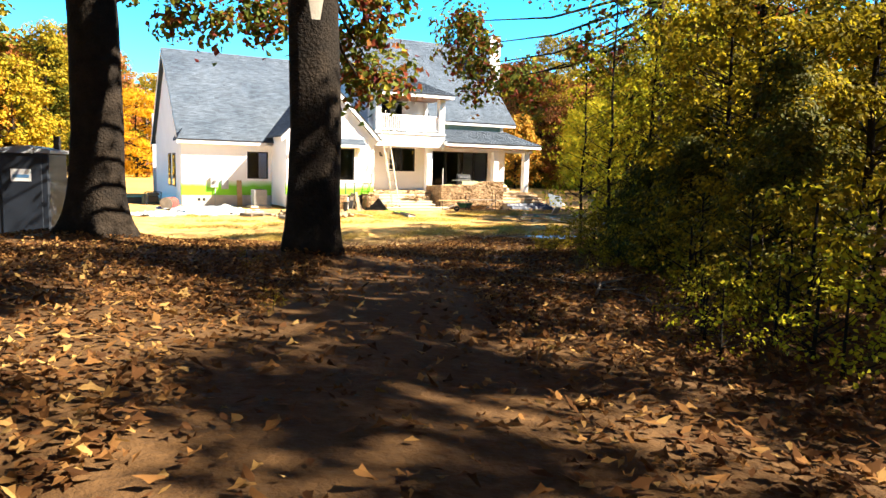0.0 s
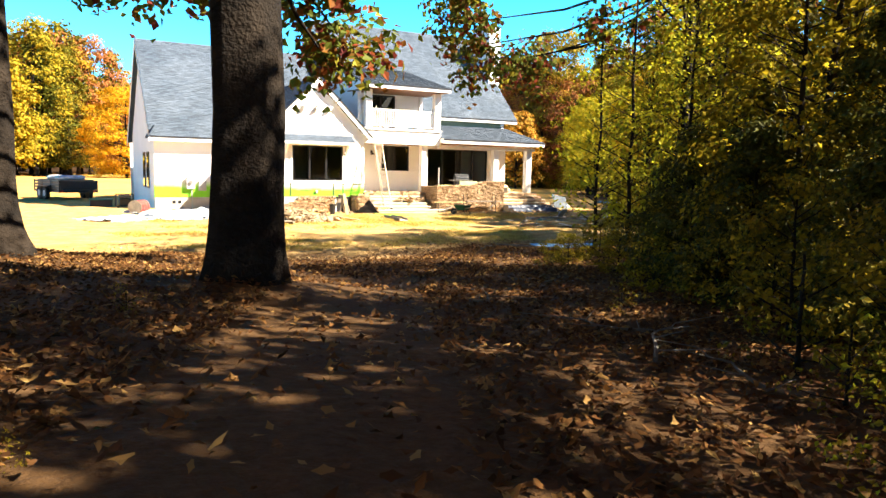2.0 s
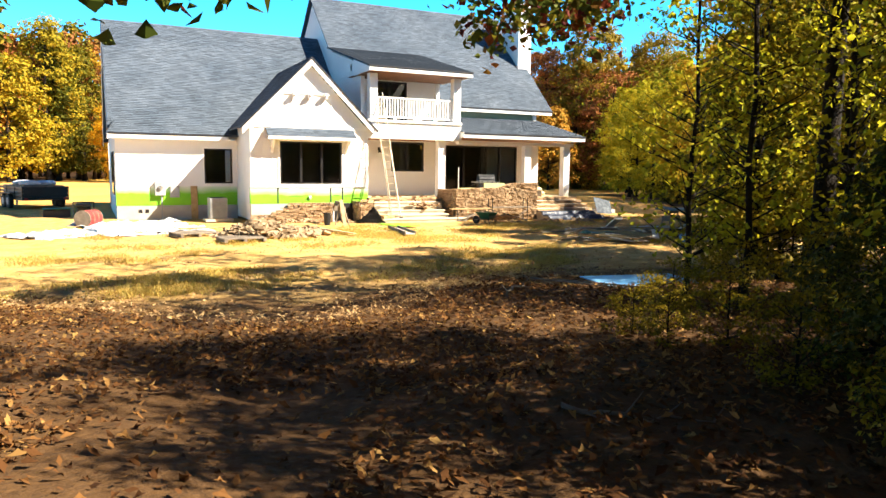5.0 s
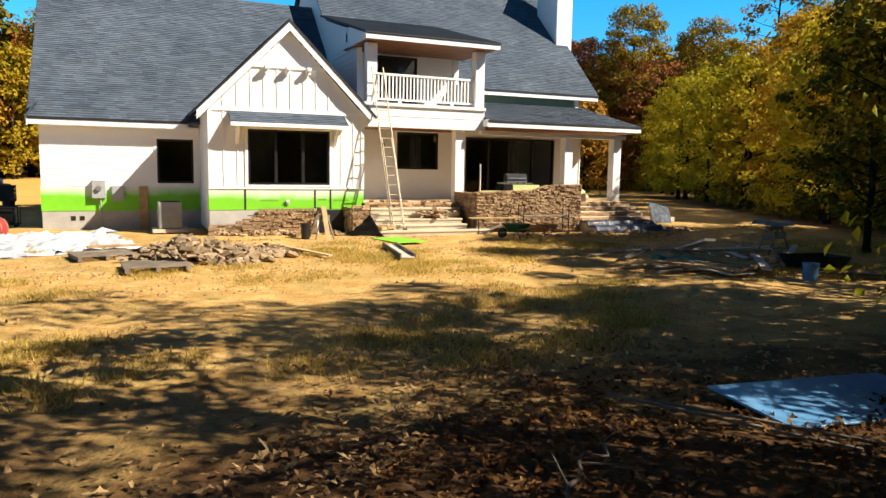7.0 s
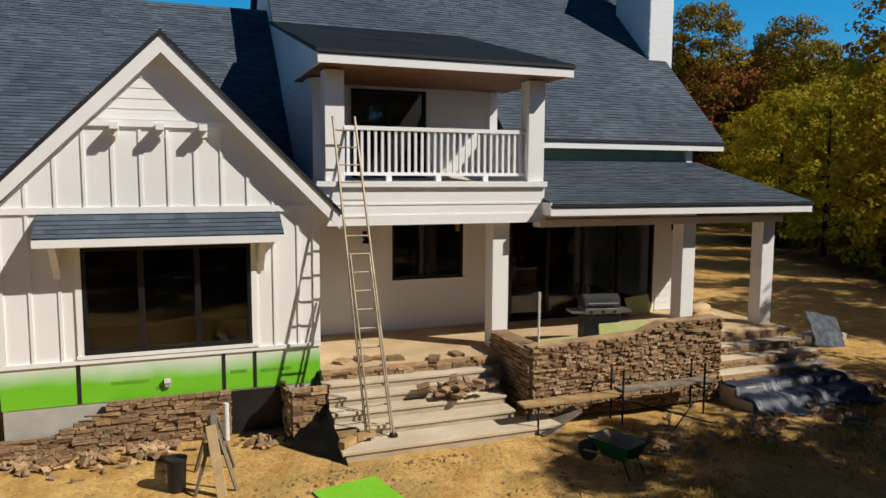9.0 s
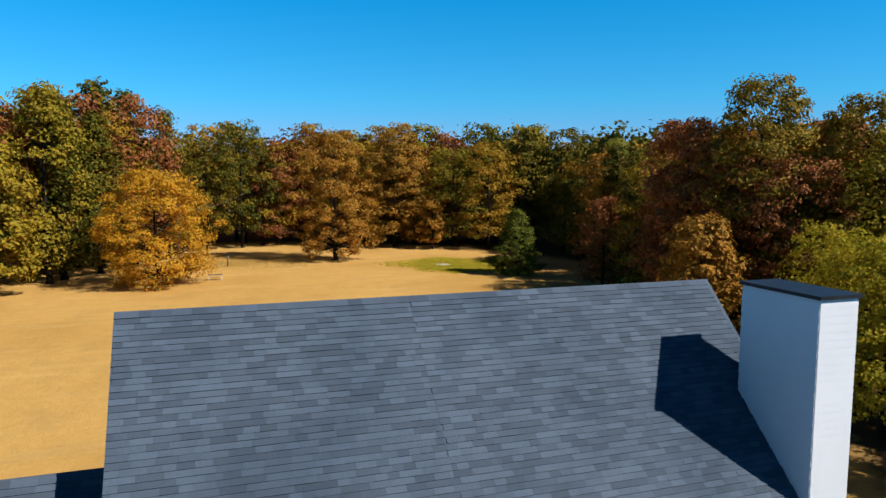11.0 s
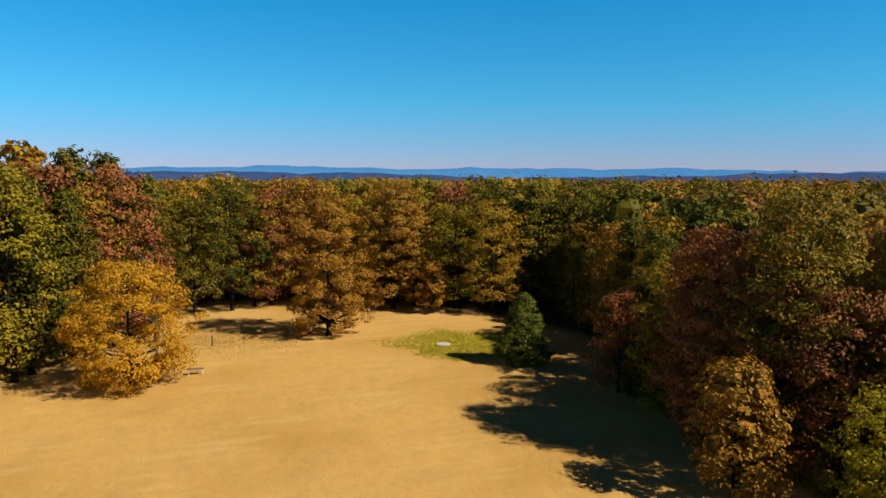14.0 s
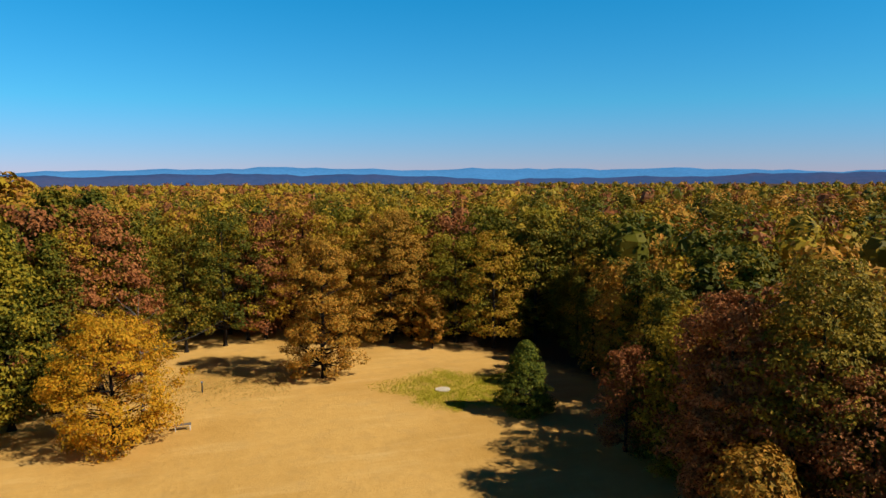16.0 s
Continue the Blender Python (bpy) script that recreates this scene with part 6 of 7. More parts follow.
# scaffold plank on trestles before the terrace wall
ob = thing("scaffold", "low scaffold of planks on metal trestles by the stone wall", "scaffold")
part("plank", boxes((-0.45, 1.7, -2.32, -2.05, 0.50, 0.54)), "wood", ob)
part("plank", boxes((1.5, 3.5, -2.28, -2.0, 0.545, 0.585)), "wood_grey", ob)
for x in (-0.2, 1.45, 3.2):
    for y in (-2.34, -1.98):
        bm = bmesh.new()
        tube(bm, (x, y, 0.0), (x, y, 0.95 if x > 0 else 0.5), 0.02, 0.02, 6)
        part("leg", bm, "black", ob)
    bm = bmesh.new()
    tube(bm, (x, -2.34, 0.47), (x, -1.98, 0.47), 0.02, 0.02, 6)
    part("crossbar", bm, "black", ob)
for a, b in (((1.45, -2.36, 0.45), (2.9, -2.9, 0.05)), ((2.1, -2.9, 0.02), (3.2, -2.36, 0.5))):
    bm = bmesh.new()
    tube(bm, a, b, 0.015, 0.015, 6)
    part("brace", bm, "black", ob)
board("plank", 0.25, -2.2, 0.14, 0.9, 0.3, 0.04, 12, "wood_grey", "short dark plank propped by the steps", "plank", (0, -18))

# wheelbarrow
ob = thing("wheelbarrow", "green wheelbarrow crusted with pale mortar", "wheelbarrow", at=(0.25, -3.95, gz(0.25, -3.95)))
ob.rotation_euler.z = radians(-70)
ob.scale = (0.78, 0.78, 0.78)
bm = bmesh.new()
v = [bm.verts.new(p) for p in ((-0.5, -0.33, 0.62), (0.45, -0.33, 0.62), (0.45, 0.33, 0.62), (-0.5, 0.33, 0.62), (-0.2, -0.2, 0.3), (0.3, -0.22, 0.3), (0.3, 0.22, 0.3), (-0.2, 0.2, 0.3))]
for f in ((4, 7, 6, 5), (0, 4, 5, 1), (1, 5, 6, 2), (2, 6, 7, 3), (3, 7, 4, 0)):
    bm.faces.new([v[i] for i in f])
bmesh.ops.solidify(bm, geom=bm.faces[:], thickness=0.02)
part("tray", bm, "barrow_green", ob, "green tray")
bm = bmesh.new()
v = [bm.verts.new(p) for p in ((-0.47, -0.305, 0.615), (0.42, -0.305, 0.615), (0.42, 0.305, 0.615), (-0.47, 0.305, 0.615), (-0.18, -0.17, 0.345), (0.27, -0.19, 0.335), (0.27, 0.19, 0.35), (-0.18, 0.17, 0.34))]
for f in ((4, 7, 6, 5), (0, 4, 5, 1), (1, 5, 6, 2), (2, 6, 7, 3), (3, 7, 4, 0)):
    bm.faces.new([v[i] for i in f])
bmesh.ops.solidify(bm, geom=bm.faces[:], thickness=0.012)
part("mortar", bm, "concrete", ob, "dried pale mortar")
for s in (-1, 1):
    bm = bmesh.new()
    tube(bm, (-0.75, 0.06 * s, 0.2), (0.95, 0.3 * s, 0.5), 0.02, 0.02, 6)
    part("handle", bm, "wood_grey", ob)
    bm = bmesh.new()
    tube(bm, (0.25, 0.22 * s, 0.36), (0.45, 0.24 * s, 0.0), 0.016, 0.016, 6)
    part("leg", bm, "black", ob)
bm = bmesh.new()
tube(bm, (-0.7, -0.05, 0.2), (-0.7, 0.05, 0.2), 0.2, 0.2, 16)
part("wheel", bm, "rubber", ob)

# plastic over the lowest right steps
ob = thing("plastic_sheet", "torn black and white plastic draped over the lowest steps", "tarp", at=(5.55, -2.3, 0.0))
bm = bmesh.new()
sheet_mesh(bm, 2.9, 1.35, 60, 34, 0.035, 5)
for v in bm.verts:
    y = v.co.y - 2.3 + 0.12 * math.sin(v.co.x * 3.1) + 0.05 * math.sin(v.co.x * 9.0)
    d = (0.32 if y > -2.13 else 0.32 - 0.14 * min(1, (-2.13 - y) / 0.06)) if y > -2.58 else max(0.015, 0.18 - 1.1 * (-2.58 - y))
    v.co.z += d + 0.012
    v.co.y = y + 2.3
part("sheet", bm, "plastic_streaked", ob)

# dark cloth over the left flank of the steps
ob = thing("dark_tarp", "black plastic over the flank of the steps", "tarp", at=(-3.72, -1.5, 0.0))
bm = bmesh.new()
A, B, C = Vector((0.2, 0.95, 0.97)), Vector((-0.5, 0.35, 0.01)), Vector((0.28, -1.0, 0.01))
n = 14
grid = {}
for i in range(n + 1):
    for j in range(n + 1 - i):
        p = A + (B - A) * (i / n) + (C - A) * (j / n)
        d = noise.noise(p * 4.0) * 0.09 * math.sin(3.14 * (i + j) / (n + 1.0))
        grid[i, j] = bm.verts.new(p + Vector((-0.7, -0.4, 0.3)) * d)
for i in range(n):
    for j in range(n - i):
        bm.faces.new((grid[i, j], grid[i + 1, j], grid[i, j + 1]))
        if j < n - i - 1:
            bm.faces.new((grid[i + 1, j], grid[i + 1, j + 1], grid[i, j + 1]))
bmesh.ops.solidify(bm, geom=bm.faces[:], thickness=0.012)
part("sheet", bm, "black", ob)
for k, (x, y, z) in enumerate(((-3.3, -1.75, 0.21), (-3.05, -1.95, 0.2), (-3.35, -2.1, 0.02 + 0.17))):
    board("wood_block", x, y, z, 0.35, 0.12, 0.1, 20 * k, "wood", "short offcut of lumber on the steps", "offcut", group="step offcuts")

# ---- the yard ----
# sawhorse
def sawhorse(x, y, turn, label):
    ob = thing("sawhorse", label, "sawhorse", at=(x, y, gz(x, y)))
    ob.rotation_euler.z = radians(turn)
    part("beam", boxes((-0.45, 0.45, -0.045, 0.045, 0.70, 0.79)), "wood_grey", ob)
    for sx in (-1, 1):
        for sy in (-1, 1):
            bm = bmesh.new()
            tube(bm, (0.34 * sx, 0.03 * sy, 0.76), (0.42 * sx, 0.27 * sy, 0.0), 0.026, 0.026, 4)
            part("leg", bm, "wood_grey", ob)
        part("gusset", boxes((0.36 * sx - 0.012, 0.36 * sx + 0.012, -0.15, 0.15, 0.45, 0.62)), "wood_grey", ob)
    return ob


sawhorse(-5.31, -2.32, 88, "weathered wooden sawhorse before the stone facing").scale.z = 1.12
board("plank", -5.25, -2.87, 0.0, 0.13, 0.03, 0.98, -6, "wood_pale", "short pale plank leaning on the sawhorse", "plank", (-6, -8))
ob = thing("black_bucket", "tall black plastic bucket beside the sawhorse", "bucket", at=(-5.82, -2.45, gz(-5.82, -2.45)))
bm = bmesh.new()
tube(bm, (0, 0, 0), (0, 0, 0.46), 0.115, 0.135, 18)
part("pail", bm, "black", ob)
bm = bmesh.new()
tube(bm, (0, 0, 0.43), (0, 0, 0.465), 0.145, 0.145, 18)
part("rim", bm, "rubber", ob)
sawhorse(4.2, -9.9, 20, "dark wooden sawhorse in the lumber heap")
tarp("teal_tarp", 4.3, -9.8, 1.1, 0.7, 20, 0.08, 12, "tarp_teal", "teal and white plastic thrown over a sawhorse", 14, 0.8)

# green sheet, plank tray, blue boards
board("green_sheet", -3.5, -3.9, 0.06, 0.95, 1.5, 0.015, 12, "green_sheet", "bright green sheathing panel lying on the earth", "panel")
ob = thing("plank_tray", "long pale plank with raised edges lying on dirt", "plank", at=(-4.48, -6.5, 0.06))
ob.rotation_euler.z = radians(-10)
part("board", boxes((-0.15, 0.15, -1.3, 1.3, 0.0, 0.03)), "board_white", ob)
for x in (-0.165, 0.165):
    part("edge", boxes((x - 0.015, x + 0.015, -1.3, 1.3, 0.0, 0.1)), "wood_grey", ob)
board("long_board", -6.68, -5.98, 0.09, 0.13, 1.9, 0.03, 28, "wood_pale", "long narrow pale board across the stones", "board", (3, 0))
for i, (x, y) in enumerate(((-6.35, -18.75), (-6.12, -18.95))):
    board("thin_rail", x, y, gz(x, y) + 0.05, 0.03, 1.9 - 0.3 * i, 0.025, 28 + 5 * i, "wood_grey", "thin dark rail lying in the leaves by the panel", "rail", group="thin rails")
board("blue_sheet", -4.85, -18.62, gz(-4.85, -18.62) + 0.05, 2.0, 1.0, 0.02, -5, "panel_blue", "pale blue panel lying on the leafy ground", "panel", (2, 1))

# stone heap
def stone_heap(name, places, count, seed, label, size=0.24, mat="stone_isl"):
    rg = np.random.default_rng(seed)
    V, Q = [], []
    for i in range(count):
        cx, cy, r, h = places[rg.integers(len(places))]
        d = abs(rg.normal()) * 0.55
        a = rg.uniform(0, 6.28)
        x, y = cx + d * r * math.cos(a), cy + d * r * math.sin(a)
        z = gz(x, y) + max(0, h * (1 - d ** 1.3)) * rg.uniform(0.3, 1.0)
        m = pose(x, y, z, rg.normal() * 25, rg.normal() * 25, rg.uniform(0, 360)) @ Matrix.Diagonal((size * rg.uniform(0.5, 1.5), size * rg.uniform(0.4, 0.9), size * rg.uniform(0.16, 0.46), 1))
        k = len(V)
        for p in ((-0.5, -0.5, 0), (0.5, -0.45, 0), (0.45, 0.5, 0), (-0.5, 0.4, 0), (-0.42, -0.4, 1), (0.4, -0.42, 0.9), (0.47, 0.44, 1), (-0.46, 0.46, 0.85)):
            V.append(tuple(m @ Vector((p[0] + rg.normal() * 0.13, p[1] + rg.normal() * 0.13, p[2] + rg.normal() * 0.12))))
        Q += [[k + i for i in f] for f in ((3, 2, 1, 0), (4, 5, 6, 7), (0, 1, 5, 4), (1, 2, 6, 5), (2, 3, 7, 6), (3, 0, 4, 7))]
    ob = new(name, np_mesh(name, V, Q, mat))
    return tagged(ob, label, "stones", kind="stuff")


stone_heap("stone_heap", [(-9.4, -7.0, 0.85, 0.5), (-8.8, -6.8, 0.8, 0.42), (-9.9, -6.8, 0.6, 0.35), (-8.2, -6.3, 0.7, 0.24), (-7.5, -5.95, 0.5, 0.15)], 900, 21, "heap of flat brown building stones in the yard", 0.23, "stone_heap")
stone_heap("rubble_strip", [(-7.8, -0.95, 0.5, 0.1), (-7.0, -1.0, 0.6, 0.12), (-6.2, -1.0, 0.6, 0.1), (-4.5, -0.95, 0.4, 0.1)], 220, 22, "broken stone and clods along the foundation", 0.14)
stone_heap("rubble_heap", [(1.5, -3.6, 1.0, 0.05), (3.5, -3.3, 1.2, 0.06), (5.5, -3.3, 0.9, 0.06), (7.8, -2.5, 0.7, 0.1)], 160, 23, "scattered rubble and scraps before the terrace", 0.16)

# clods and small stones strewn over the yard
def clods(count, x0, x1, y0, y1, seed):
    rg = np.random.default_rng(seed)
    x, y = rg.uniform(x0, x1, count), y1 - (y1 - y0) * rg.uniform(size=count) ** 1.6
    keep = np.sin(x * 1.3 + 2 * np.sin(y)) + rg.normal(size=count) * 0.6 > 0
    x, y = x[keep], y[keep]
    s = rg.uniform(0.012, 0.045, len(x))
    o = np.array([(1, 0, 0), (0, 1, 0), (-1, 0, 0), (0, -1, 0), (0, 0, 0.8)])
    a = rg.uniform(0, 6.28, len(x))
    jit = rg.uniform(0.6, 1.4, (len(x), 5, 1))
    px = o[None, :, 0] * np.cos(a)[:, None] - o[None, :, 1] * np.sin(a)[:, None]
    py = o[None, :, 0] * np.sin(a)[:, None] + o[None, :, 1] * np.cos(a)[:, None]
    v = np.stack([px, py, np.repeat(o[None, :, 2], len(x), 0)], 2) * jit * s[:, None, None]
    v += np.stack([x, y, ground_height(x, y)], 1)[:, None, :]
    k = np.arange(len(x))[:, None, None] * 5
    q = (k + np.array([(0, 1, 4), (1, 2, 4), (2, 3, 4), (3, 0, 4)])[None]).reshape(-1, 3)
    return tagged(new("clods", np_mesh("clods", v.reshape(-1, 3), q, "clod")), "dry clods and pebbles strewn over the yard", "clods", kind="stuff")


clods(8000, -14, 9, -11, -2.6, 44)

# white plastic heap, pallets, drum
tarp("white_tarp", -12.3, -2.2, 3.4, 5.2, 12, 0.14, 31, "tarp_white", "crumpled pale plastic sheet over a low heap", 60)
tarp("white_tarp", -14.8, -3.6, 2.6, 2.6, 40, 0.10, 32, "tarp_white", "crumpled pale plastic sheet on the earth", 44)


def pallet(x, y, turn, mat, label):
    ob = thing("pallet", label, "pallet", "pallets", at=(x, y, gz(x, y)))
    ob.rotation_euler.z = radians(turn)
    for i in range(7):
        part("slat", boxes((-0.6, 0.6, -0.5 + i * 0.16, -0.41 + i * 0.16, 0.11, 0.13)), mat, ob)
    for x0 in (-0.58, -0.04, 0.5):
        part("runner", boxes((x0, x0 + 0.08, -0.5, 0.55, 0.02, 0.109)), mat, ob)
    return ob


pallet(-11.0, -5.6, 14, "wood_grey", "weathered wooden pallet beside the plastic heap")
pallet(-10.0, -7.9, 4, "wood_grey", "weathered wooden pallet under the stone heap")
board("plank", -10.6, -4.6, 0.16, 1.5, 0.2, 0.04, 8, "wood", "tan plank on the pallets", "plank")
ob = thing("steel_drum", "red steel drum with rusty tan end lying on its side", "drum", at=(-13.9, -0.6, 0.30))
ob.rotation_euler.z = radians(62)
bm = bmesh.new()
tube(bm, (-0.42, 0, 0), (0.42, 0, 0), 0.285, 0.285, 22)
part("body", bm, "red", ob, "faded red drum side")
for x in (-0.42, -0.14, 0.14, 0.40):
    bm = bmesh.new()
    tube(bm, (x - 0.012, 0, 0), (x + 0.02, 0, 0), 0.298, 0.298, 22)
    part("rim", bm, "wood_grey", ob, "rusty hoop")
for x in (-0.425, 0.425):
    bm = bmesh.new()
    tube(bm, (x - 0.006, 0, 0), (x + 0.006, 0, 0), 0.27, 0.27, 22)
    part("drum_end", bm, "sacking_tan", ob, "tan rusted end")

# lumber heap right of the yard
ob = thing("wall_frame", "pale stud frame lying flat in the lumber heap", "lumber frame", at=(1.3, -11.0, 0.12))
ob.rotation_euler.z = radians(24)
for y in (-0.85, 0.85):
    part("plate", boxes((-1.4, 1.4, y - 0.045, y + 0.045, 0, 0.05)), "wood", ob)
for i in range(6):
    part("stud", boxes((-1.36 + i * 0.53, -1.29 + i * 0.53, -0.80, 0.80, 0.0, 0.09)), "wood", ob)
rg0 = np.random.default_rng(15)
for i in range(34):
    x, y = 1.7 + rg0.normal() * 1.2, -10.4 + rg0.normal() * 0.9
    board("scrap_board", x, y, gz(x, y) + 0.04 + 0.2 * rg0.uniform(), rg0.uniform(1.0, 2.6), rg0.uniform(0.08, 0.22), 0.035, rg0.uniform(-30, 60), ("wood", "wood_grey", "wood_grey", "board_white")[i % 4], "scrap board in the lumber heap", "board", (rg0.normal() * 4, rg0.normal() * 4), "scrap boards")
board("grey_plank", 1.4, -10.2, 0.42, 3.4, 0.22, 0.05, 56, "grey_metal", "long grey plank propped over the lumber heap", "plank", (0, 9))
board("white_sheet", 0.7, -11.9, 0.1, 1.2, 0.7, 0.02, 18, "board_white", "pale panel on the lumber heap", "panel", (6, 3))
board("white_sheet", 0.4, -11.2, 0.05, 1.6, 0.35, 0.02, -12, "board_white", "pale curved strip on the ground", "panel", (0, 4))
tarp("green_tarp", 1.0, -10.2, 1.1, 0.9, 10, 0.10, 41, "barrow_green", "dark green plastic in the lumber heap", 14, 0.1)
ob = thing("mortar_tub", "black mixing tub with mortar", "tub", at=(3.3, -11.8, 0.02))
ob.rotation_euler.z = radians(-10)
bm = bmesh.new()
v = [bm.verts.new(p) for p in ((-0.6, -0.4, 0.3), (0.6, -0.4, 0.3), (0.6, 0.4, 0.3), (-0.6, 0.4, 0.3), (-0.48, -0.3, 0), (0.48, -0.3, 0), (0.48, 0.3, 0), (-0.48, 0.3, 0))]
for f in ((4, 7, 6, 5), (0, 4, 5, 1), (1, 5, 6, 2), (2, 6, 7, 3), (3, 7, 4, 0)):
    bm.faces.new([v[i] for i in f])
bmesh.ops.solidify(bm, geom=bm.faces[:], thickness=0.02)
part("tub", bm, "black", ob)
part("mortar", boxes((-0.5, 0.5, -0.32, 0.32, 0.05, 0.12)), "concrete", ob)
ob = thing("bucket", "light blue plastic bucket on the ground", "bucket", at=(1.95, -12.8, gz(1.95, -12.8)))
bm = bmesh.new()
tube(bm, (0, 0, 0), (0, 0, 0.36), 0.13, 0.16, 18, True)
bmesh.ops.delete(bm, geom=[f for f in bm.faces if f.normal.z > 0.9 or all(v.co.z > 0.3 for v in f.verts)], context="FACES_ONLY")
bmesh.ops.solidify(bm, geom=bm.faces[:], thickness=0.006)
part("pail", bm, "tarp_blue", ob)
bm = bmesh.new()
for i in range(8):
    a, b = math.pi * i / 8, math.pi * (i + 1) / 8
    tube(bm, (0.165 * math.cos(a), -0.10 * math.sin(a), 0.34 - 0.1 * math.sin(a)), (0.165 * math.cos(b), -0.10 * math.sin(b), 0.34 - 0.1 * math.sin(b)), 0.004, 0.004, 5)
part("handle", bm, "alu", ob)
for i in range(7):
    board("plank", 3.6 + 0.2 * i, -13.0 - 0.12 * i, 0.03 + 0.02 * i, 2.6, 0.14, 0.035, -28 + 4 * i, "wood_grey", "weathered plank on the leafy ground", "plank", group="plank stack")
tt = tarp("streaked_tarp", 9.95, 0.95, 1.0, 1.05, -8, 0.03, 51, "tarp_slate", "dark blue-grey plastic draped against a block pile", 22, 0.36)
tt.rotation_euler.x, tt.rotation_euler.y = radians(50), radians(12)
ob = thing("block_pile", "low pile of concrete blocks beside the porch", "blocks", at=(10.2, 1.35, 0))
for i in range(6):
    part("block", boxes((-0.6 + 0.42 * (i % 3), -0.21 + 0.42 * (i % 3), -0.3 + 0.3 * (i // 3), -0.05 + 0.3 * (i // 3), 0, 0.2), bevel=0.01), "block", ob)

# portable toilet behind the oak
ob = thing("portable_toilet", "dark grey-blue portable toilet under the trees", "toilet", at=(-19.1, -17.2, gz(-19.1, -17.2)))
ob.rotation_euler.z = radians(-20)
part("cabin", boxes((-0.56, 0.56, -0.56, 0.56, 0.08, 2.08), bevel=0.03), "plastic_dark", ob)
part("base", boxes((-0.6, 0.6, -0.6, 0.6, 0, 0.08)), "black", ob)
bm = bmesh.new()
prism(bm, [(-0.6, -0.6, 2.08), (0.6, -0.6, 2.08), (0.6, -0.55, 2.16), (0, -0.5, 2.25), (-0.6, -0.55, 2.16)], (0, 1.15, 0))
part("roof", bm, "grey_metal", ob, "pale domed roof")
part("door", boxes((-0.42, 0.42, -0.585, -0.561, 0.15, 2.0), bevel=0.008), "plastic_dark", ob)
part("sticker", boxes((-0.22, 0.2, -0.595, -0.586, 1.45, 1.72)), "paper", ob, "white and blue sticker with unreadable print")
part("sticker_bar", boxes((-0.18, 0.16, -0.6, -0.596, 1.53, 1.6)), "tarp_blue", ob)
part("vent", boxes((0.35, 0.47, 0.35, 0.47, 2.1, 2.5)), "black", ob)

# utility trailer with its load beyond the wing
ob = thing("utility_trailer", "black utility trailer with pale bundles on its load", "trailer", at=(-16.5, 14.0, 0))
ob.rotation_euler.z = radians(20)
part("bed", boxes((-1.05, 1.05, -1.9, 1.9, 0.42, 0.56)), "black", ob)
for s in (-1, 1):
    for z in (0.62, 0.80, 0.98):
        part("side_rail", boxes((s * 1.02 - 0.025, s * 1.02 + 0.025, -1.9, 1.9, z, z + 0.12)), "black", ob)
    for y in (-1.86, -0.65, 0.65, 1.86):
        part("stake", boxes((s * 1.055 - 0.01, s * 1.055 + 0.03, y - 0.04, y + 0.04, 0.42, 1.12)), "black", ob)
    for y in (-0.35, 0.45):
        wheel = new("wheel")
        wheel.parent = ob
        bm = bmesh.new()
        tube(bm, (s * 1.10, y, 0.36), (s * 1.30, y, 0.36), 0.36, 0.36, 20)
        part("tyre", bm, "rubber", wheel)
        bm = bmesh.new()
        tube(bm, (s * 1.295, y, 0.36), (s * 1.31, y, 0.36), 0.19, 0.17, 16)
        part("rim", bm, "grey_metal", wheel)
    part("fender", boxes((s * 1.2 - 0.12, s * 1.2 + 0.12, -0.85, 0.95, 0.74, 0.78)), "black", ob)
    part("tail_light", boxes((0.9 * s - 0.08, 0.9 * s + 0.08, -1.92, -1.905, 0.46, 0.54)), "red", ob, "red tail light")
part("tailgate", boxes((-1.0, 1.0, -1.93, -1.89, 0.58, 1.08)), "black", ob)
part("load", boxes((-0.92, 0.92, -1.8, 1.7, 0.57, 1.16), bevel=0.03), "wood_grey", ob, "stacked dark lumber")
part("tongue", boxes((-0.06, 0.06, 1.9, 3.0, 0.40, 0.50)), "black", ob)
part("jack", boxes((-0.05, 0.05, 2.8, 2.9, 0.0, 0.7)), "black", ob)
for i, (x, y, w) in enumerate(((-0.5, -1.2, 0.5), (0.15, -1.0, 0.42), (0.62, -0.6, 0.28), (-0.3, 0.3, 0.6))):
    bm = bmesh.new()
    bmesh.ops.create_icosphere(bm, subdivisions=2, radius=1.0)
    for v in bm.verts:
        v.co = Vector((v.co.x * w, v.co.y * 0.45, max(-0.4, v.co.z) * 0.17)) * (1 + 0.2 * noise.noise(v.co * 3 + Vector((i, 0, 0))))
    for f in bm.faces:
        f.smooth = True
    part("bundle", bm, "tarp_white", ob, "pale plastic bundle").location = (x, y, 1.24)

# generator and dark boxes at the wing's corner
ob = thing("generator", "black portable generator in a tube frame", "generator", at=(-14.1, 4.0, 0))
part("engine", boxes((-0.26, 0.26, -0.2, 0.2, 0.12, 0.46), bevel=0.03), "black", ob)
part("tank", boxes((-0.28, 0.28, -0.22, 0.22, 0.48, 0.62), bevel=0.04), "grill_lid", ob)
for y in (-0.27, 0.27):
    for p0, p1 in (((-0.38, y, 0.05), (-0.38, y, 0.66)), ((0.38, y, 0.05), (0.38, y, 0.66)), ((-0.38, y, 0.66), (0.38, y, 0.66)), ((-0.38, y, 0.08), (0.38, y, 0.08))):
        bm = bmesh.new()
        tube(bm, p0, p1, 0.018, 0.018, 6)
        part("frame_tube", bm, "black", ob)
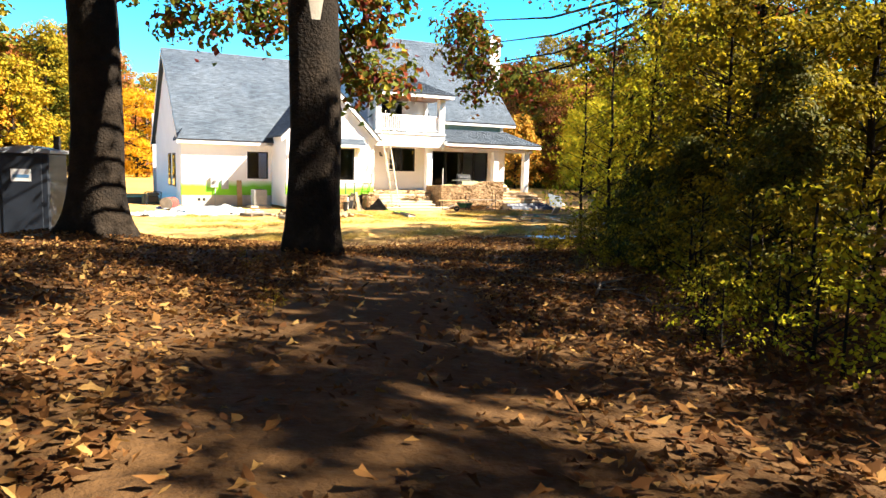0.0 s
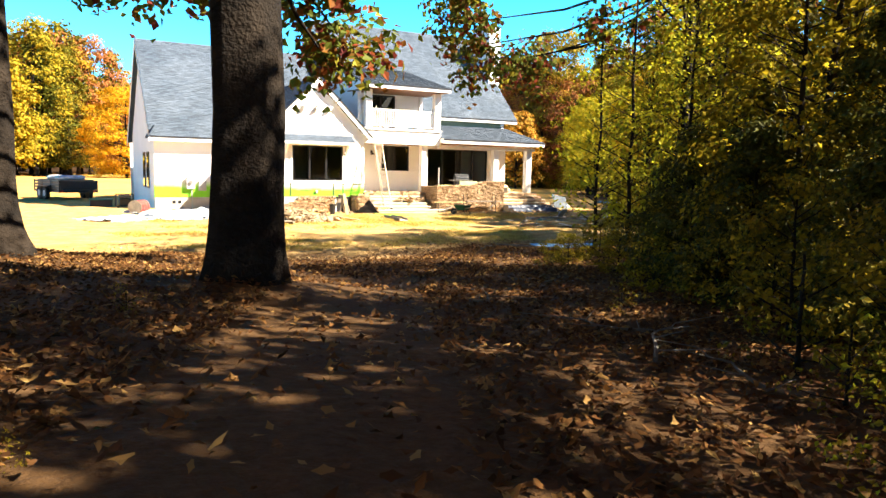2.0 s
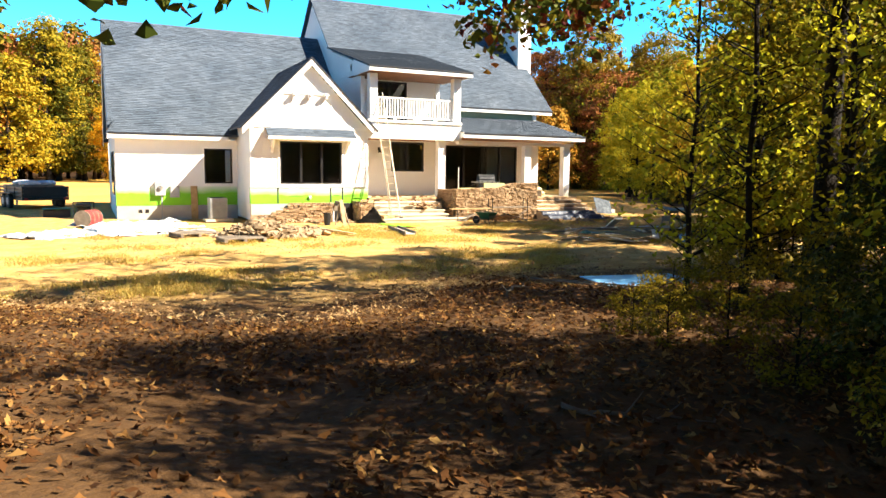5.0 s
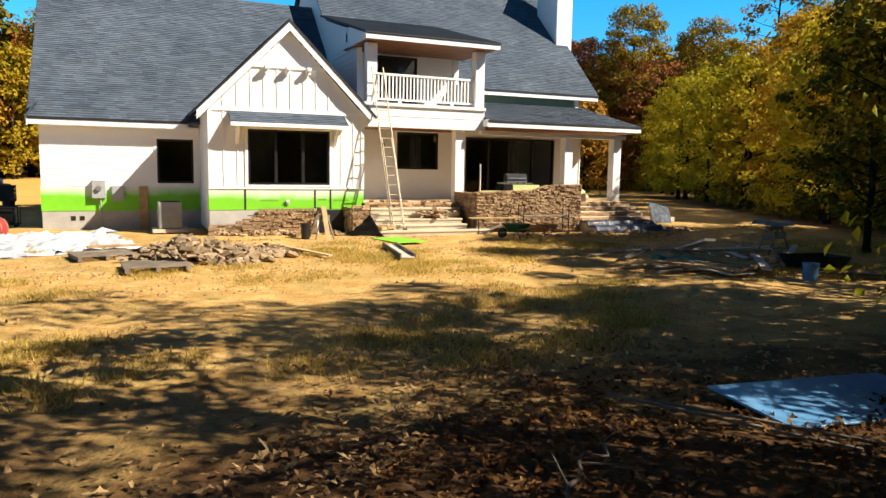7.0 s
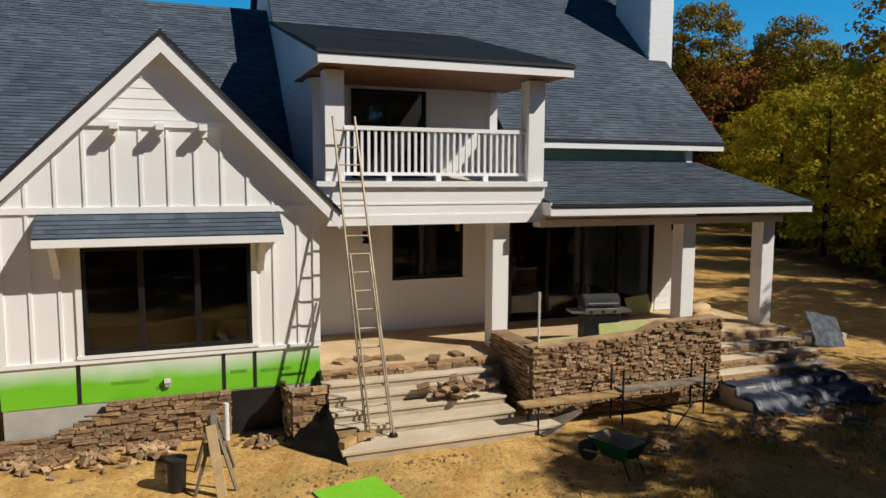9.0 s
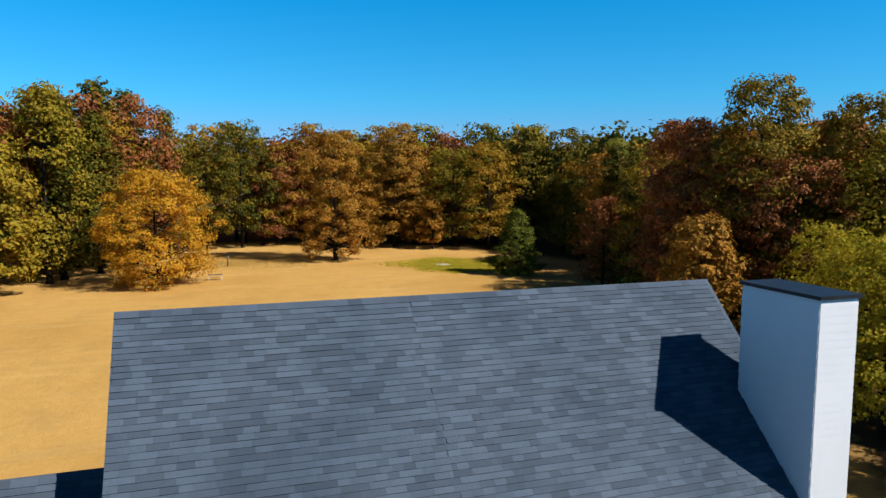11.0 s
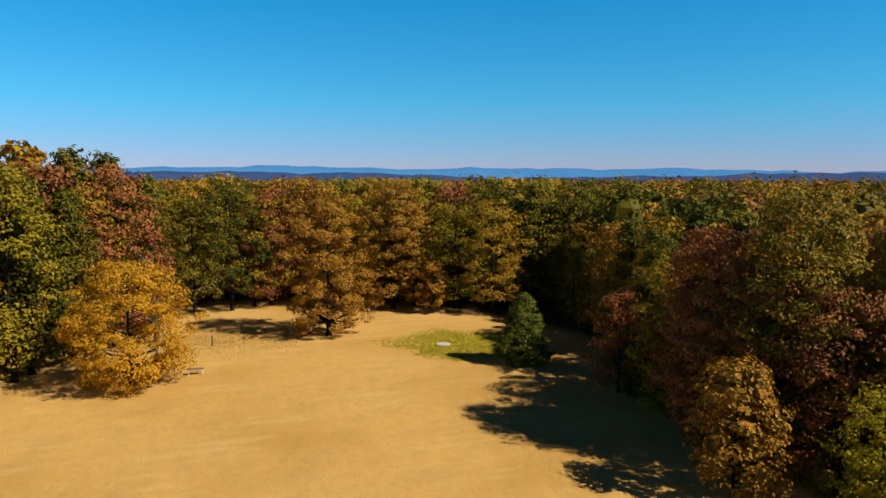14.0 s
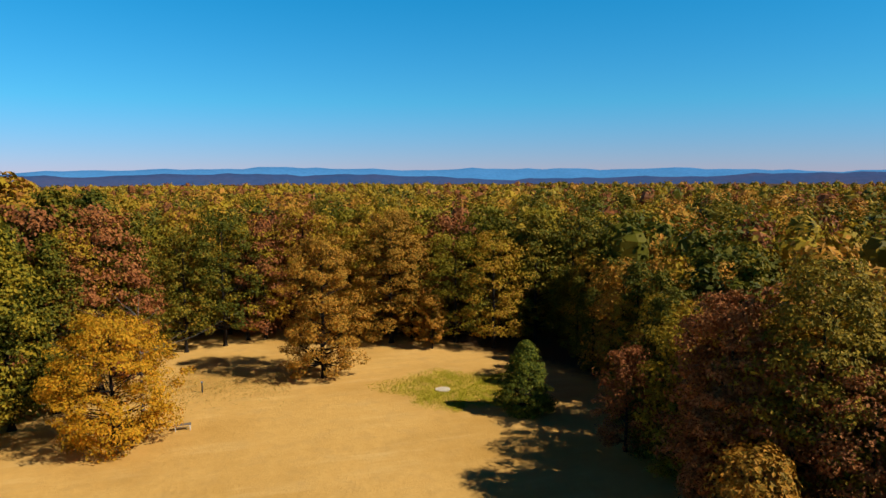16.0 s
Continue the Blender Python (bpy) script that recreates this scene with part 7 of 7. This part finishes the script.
for x in (-0.3, 0.3):
    part("foot", boxes((x - 0.04, x + 0.04, -0.29, 0.29, 0.0, 0.06)), "rubber", ob)
ob = thing("storage_tote", "low dark plastic tote beside the generator", "tote", at=(-15.1, 4.9, 0))
part("tub", boxes((-0.5, 0.5, -0.3, 0.3, 0, 0.34), bevel=0.03), "plastic_dark", ob)
part("lid", boxes((-0.53, 0.53, -0.33, 0.33, 0.341, 0.39), bevel=0.012), "barrow_green", ob, "dark green lid")

# ---- the clearing ----
ob = thing("goal_frame", "small white-legged bench frame on the bare clearing", "bench", at=(-0.7, 87.0, 0))
for x in (-0.75, 0.75):
    for y in (-0.25, 0.25):
        part("leg", boxes((x - 0.04, x + 0.04, y - 0.04, y + 0.04, 0, 0.62)), "board_white", ob)
part("top", boxes((-0.85, 0.85, -0.3, 0.3, 0.62, 0.68)), "wood_grey", ob)
part("crossbar", boxes((-0.72, 0.72, -0.03, 0.03, 0.3, 0.36)), "board_white", ob)
ob = thing("marker_post", "thin dark post at the clearing's edge", "post", at=(1.2, 100.5, 0))
bm = bmesh.new()
tube(bm, (0, 0, 0), (0, 0, 1.3), 0.08, 0.07, 8)
part("post", bm, "plastic_dark", ob)
part("cap", boxes((-0.1, 0.1, -0.1, 0.1, 1.3, 1.42)), "tarp_blue", ob)
ob = thing("septic_lid", "pale round concrete lid in the grass", "lid", at=(30.3, 91.7, 0.0))
bm = bmesh.new()
tube(bm, (0, 0, -0.1), (0, 0, 0.14), 1.0, 0.95, 24)
part("lid", bm, "concrete", ob)
rg0 = np.random.default_rng(19)
n = 15000
a, r = rg0.uniform(0, 6.28, n), np.sqrt(rg0.uniform(0, 1, n)) * rg0.uniform(0.72, 1.12, n)
xs, ys = 33 + r * np.cos(a) * (9.0 + 1.6 * np.sin(3 * a) + 1.2 * np.sin(7 * a + 1)), 91 + r * np.sin(a) * (9.6 + 1.8 * np.cos(2 * a + 1) + 1.2 * np.sin(5 * a))
tufts("lawn_patch", xs, ys, 0.20, "lawn", "patch of green and yellowing grass in the clearing", 5, 0.014)
n = 5000
xs, ys = rg0.uniform(-14, 12, n), 103 + rg0.normal(size=n) * 4
tufts("straw_strip", xs, ys, 0.2, "dry_grass", "straw-coloured grass along the clearing's edge", 4, 0.014)

# a bare dead tree among the green
rg0 = np.random.default_rng(3)
ob = thing("dead_tree", "bare pale dead tree at the wood's edge", "tree", at=(-5.0, 91.0, 0))
bm = trunk_bm(rg0, 13, 0.2, [(rg0.normal() * 3.2, rg0.normal() * 3.2, rg0.uniform(7, 16)) for _ in range(26)])
part("trunk", bm, "bark_pale", ob)
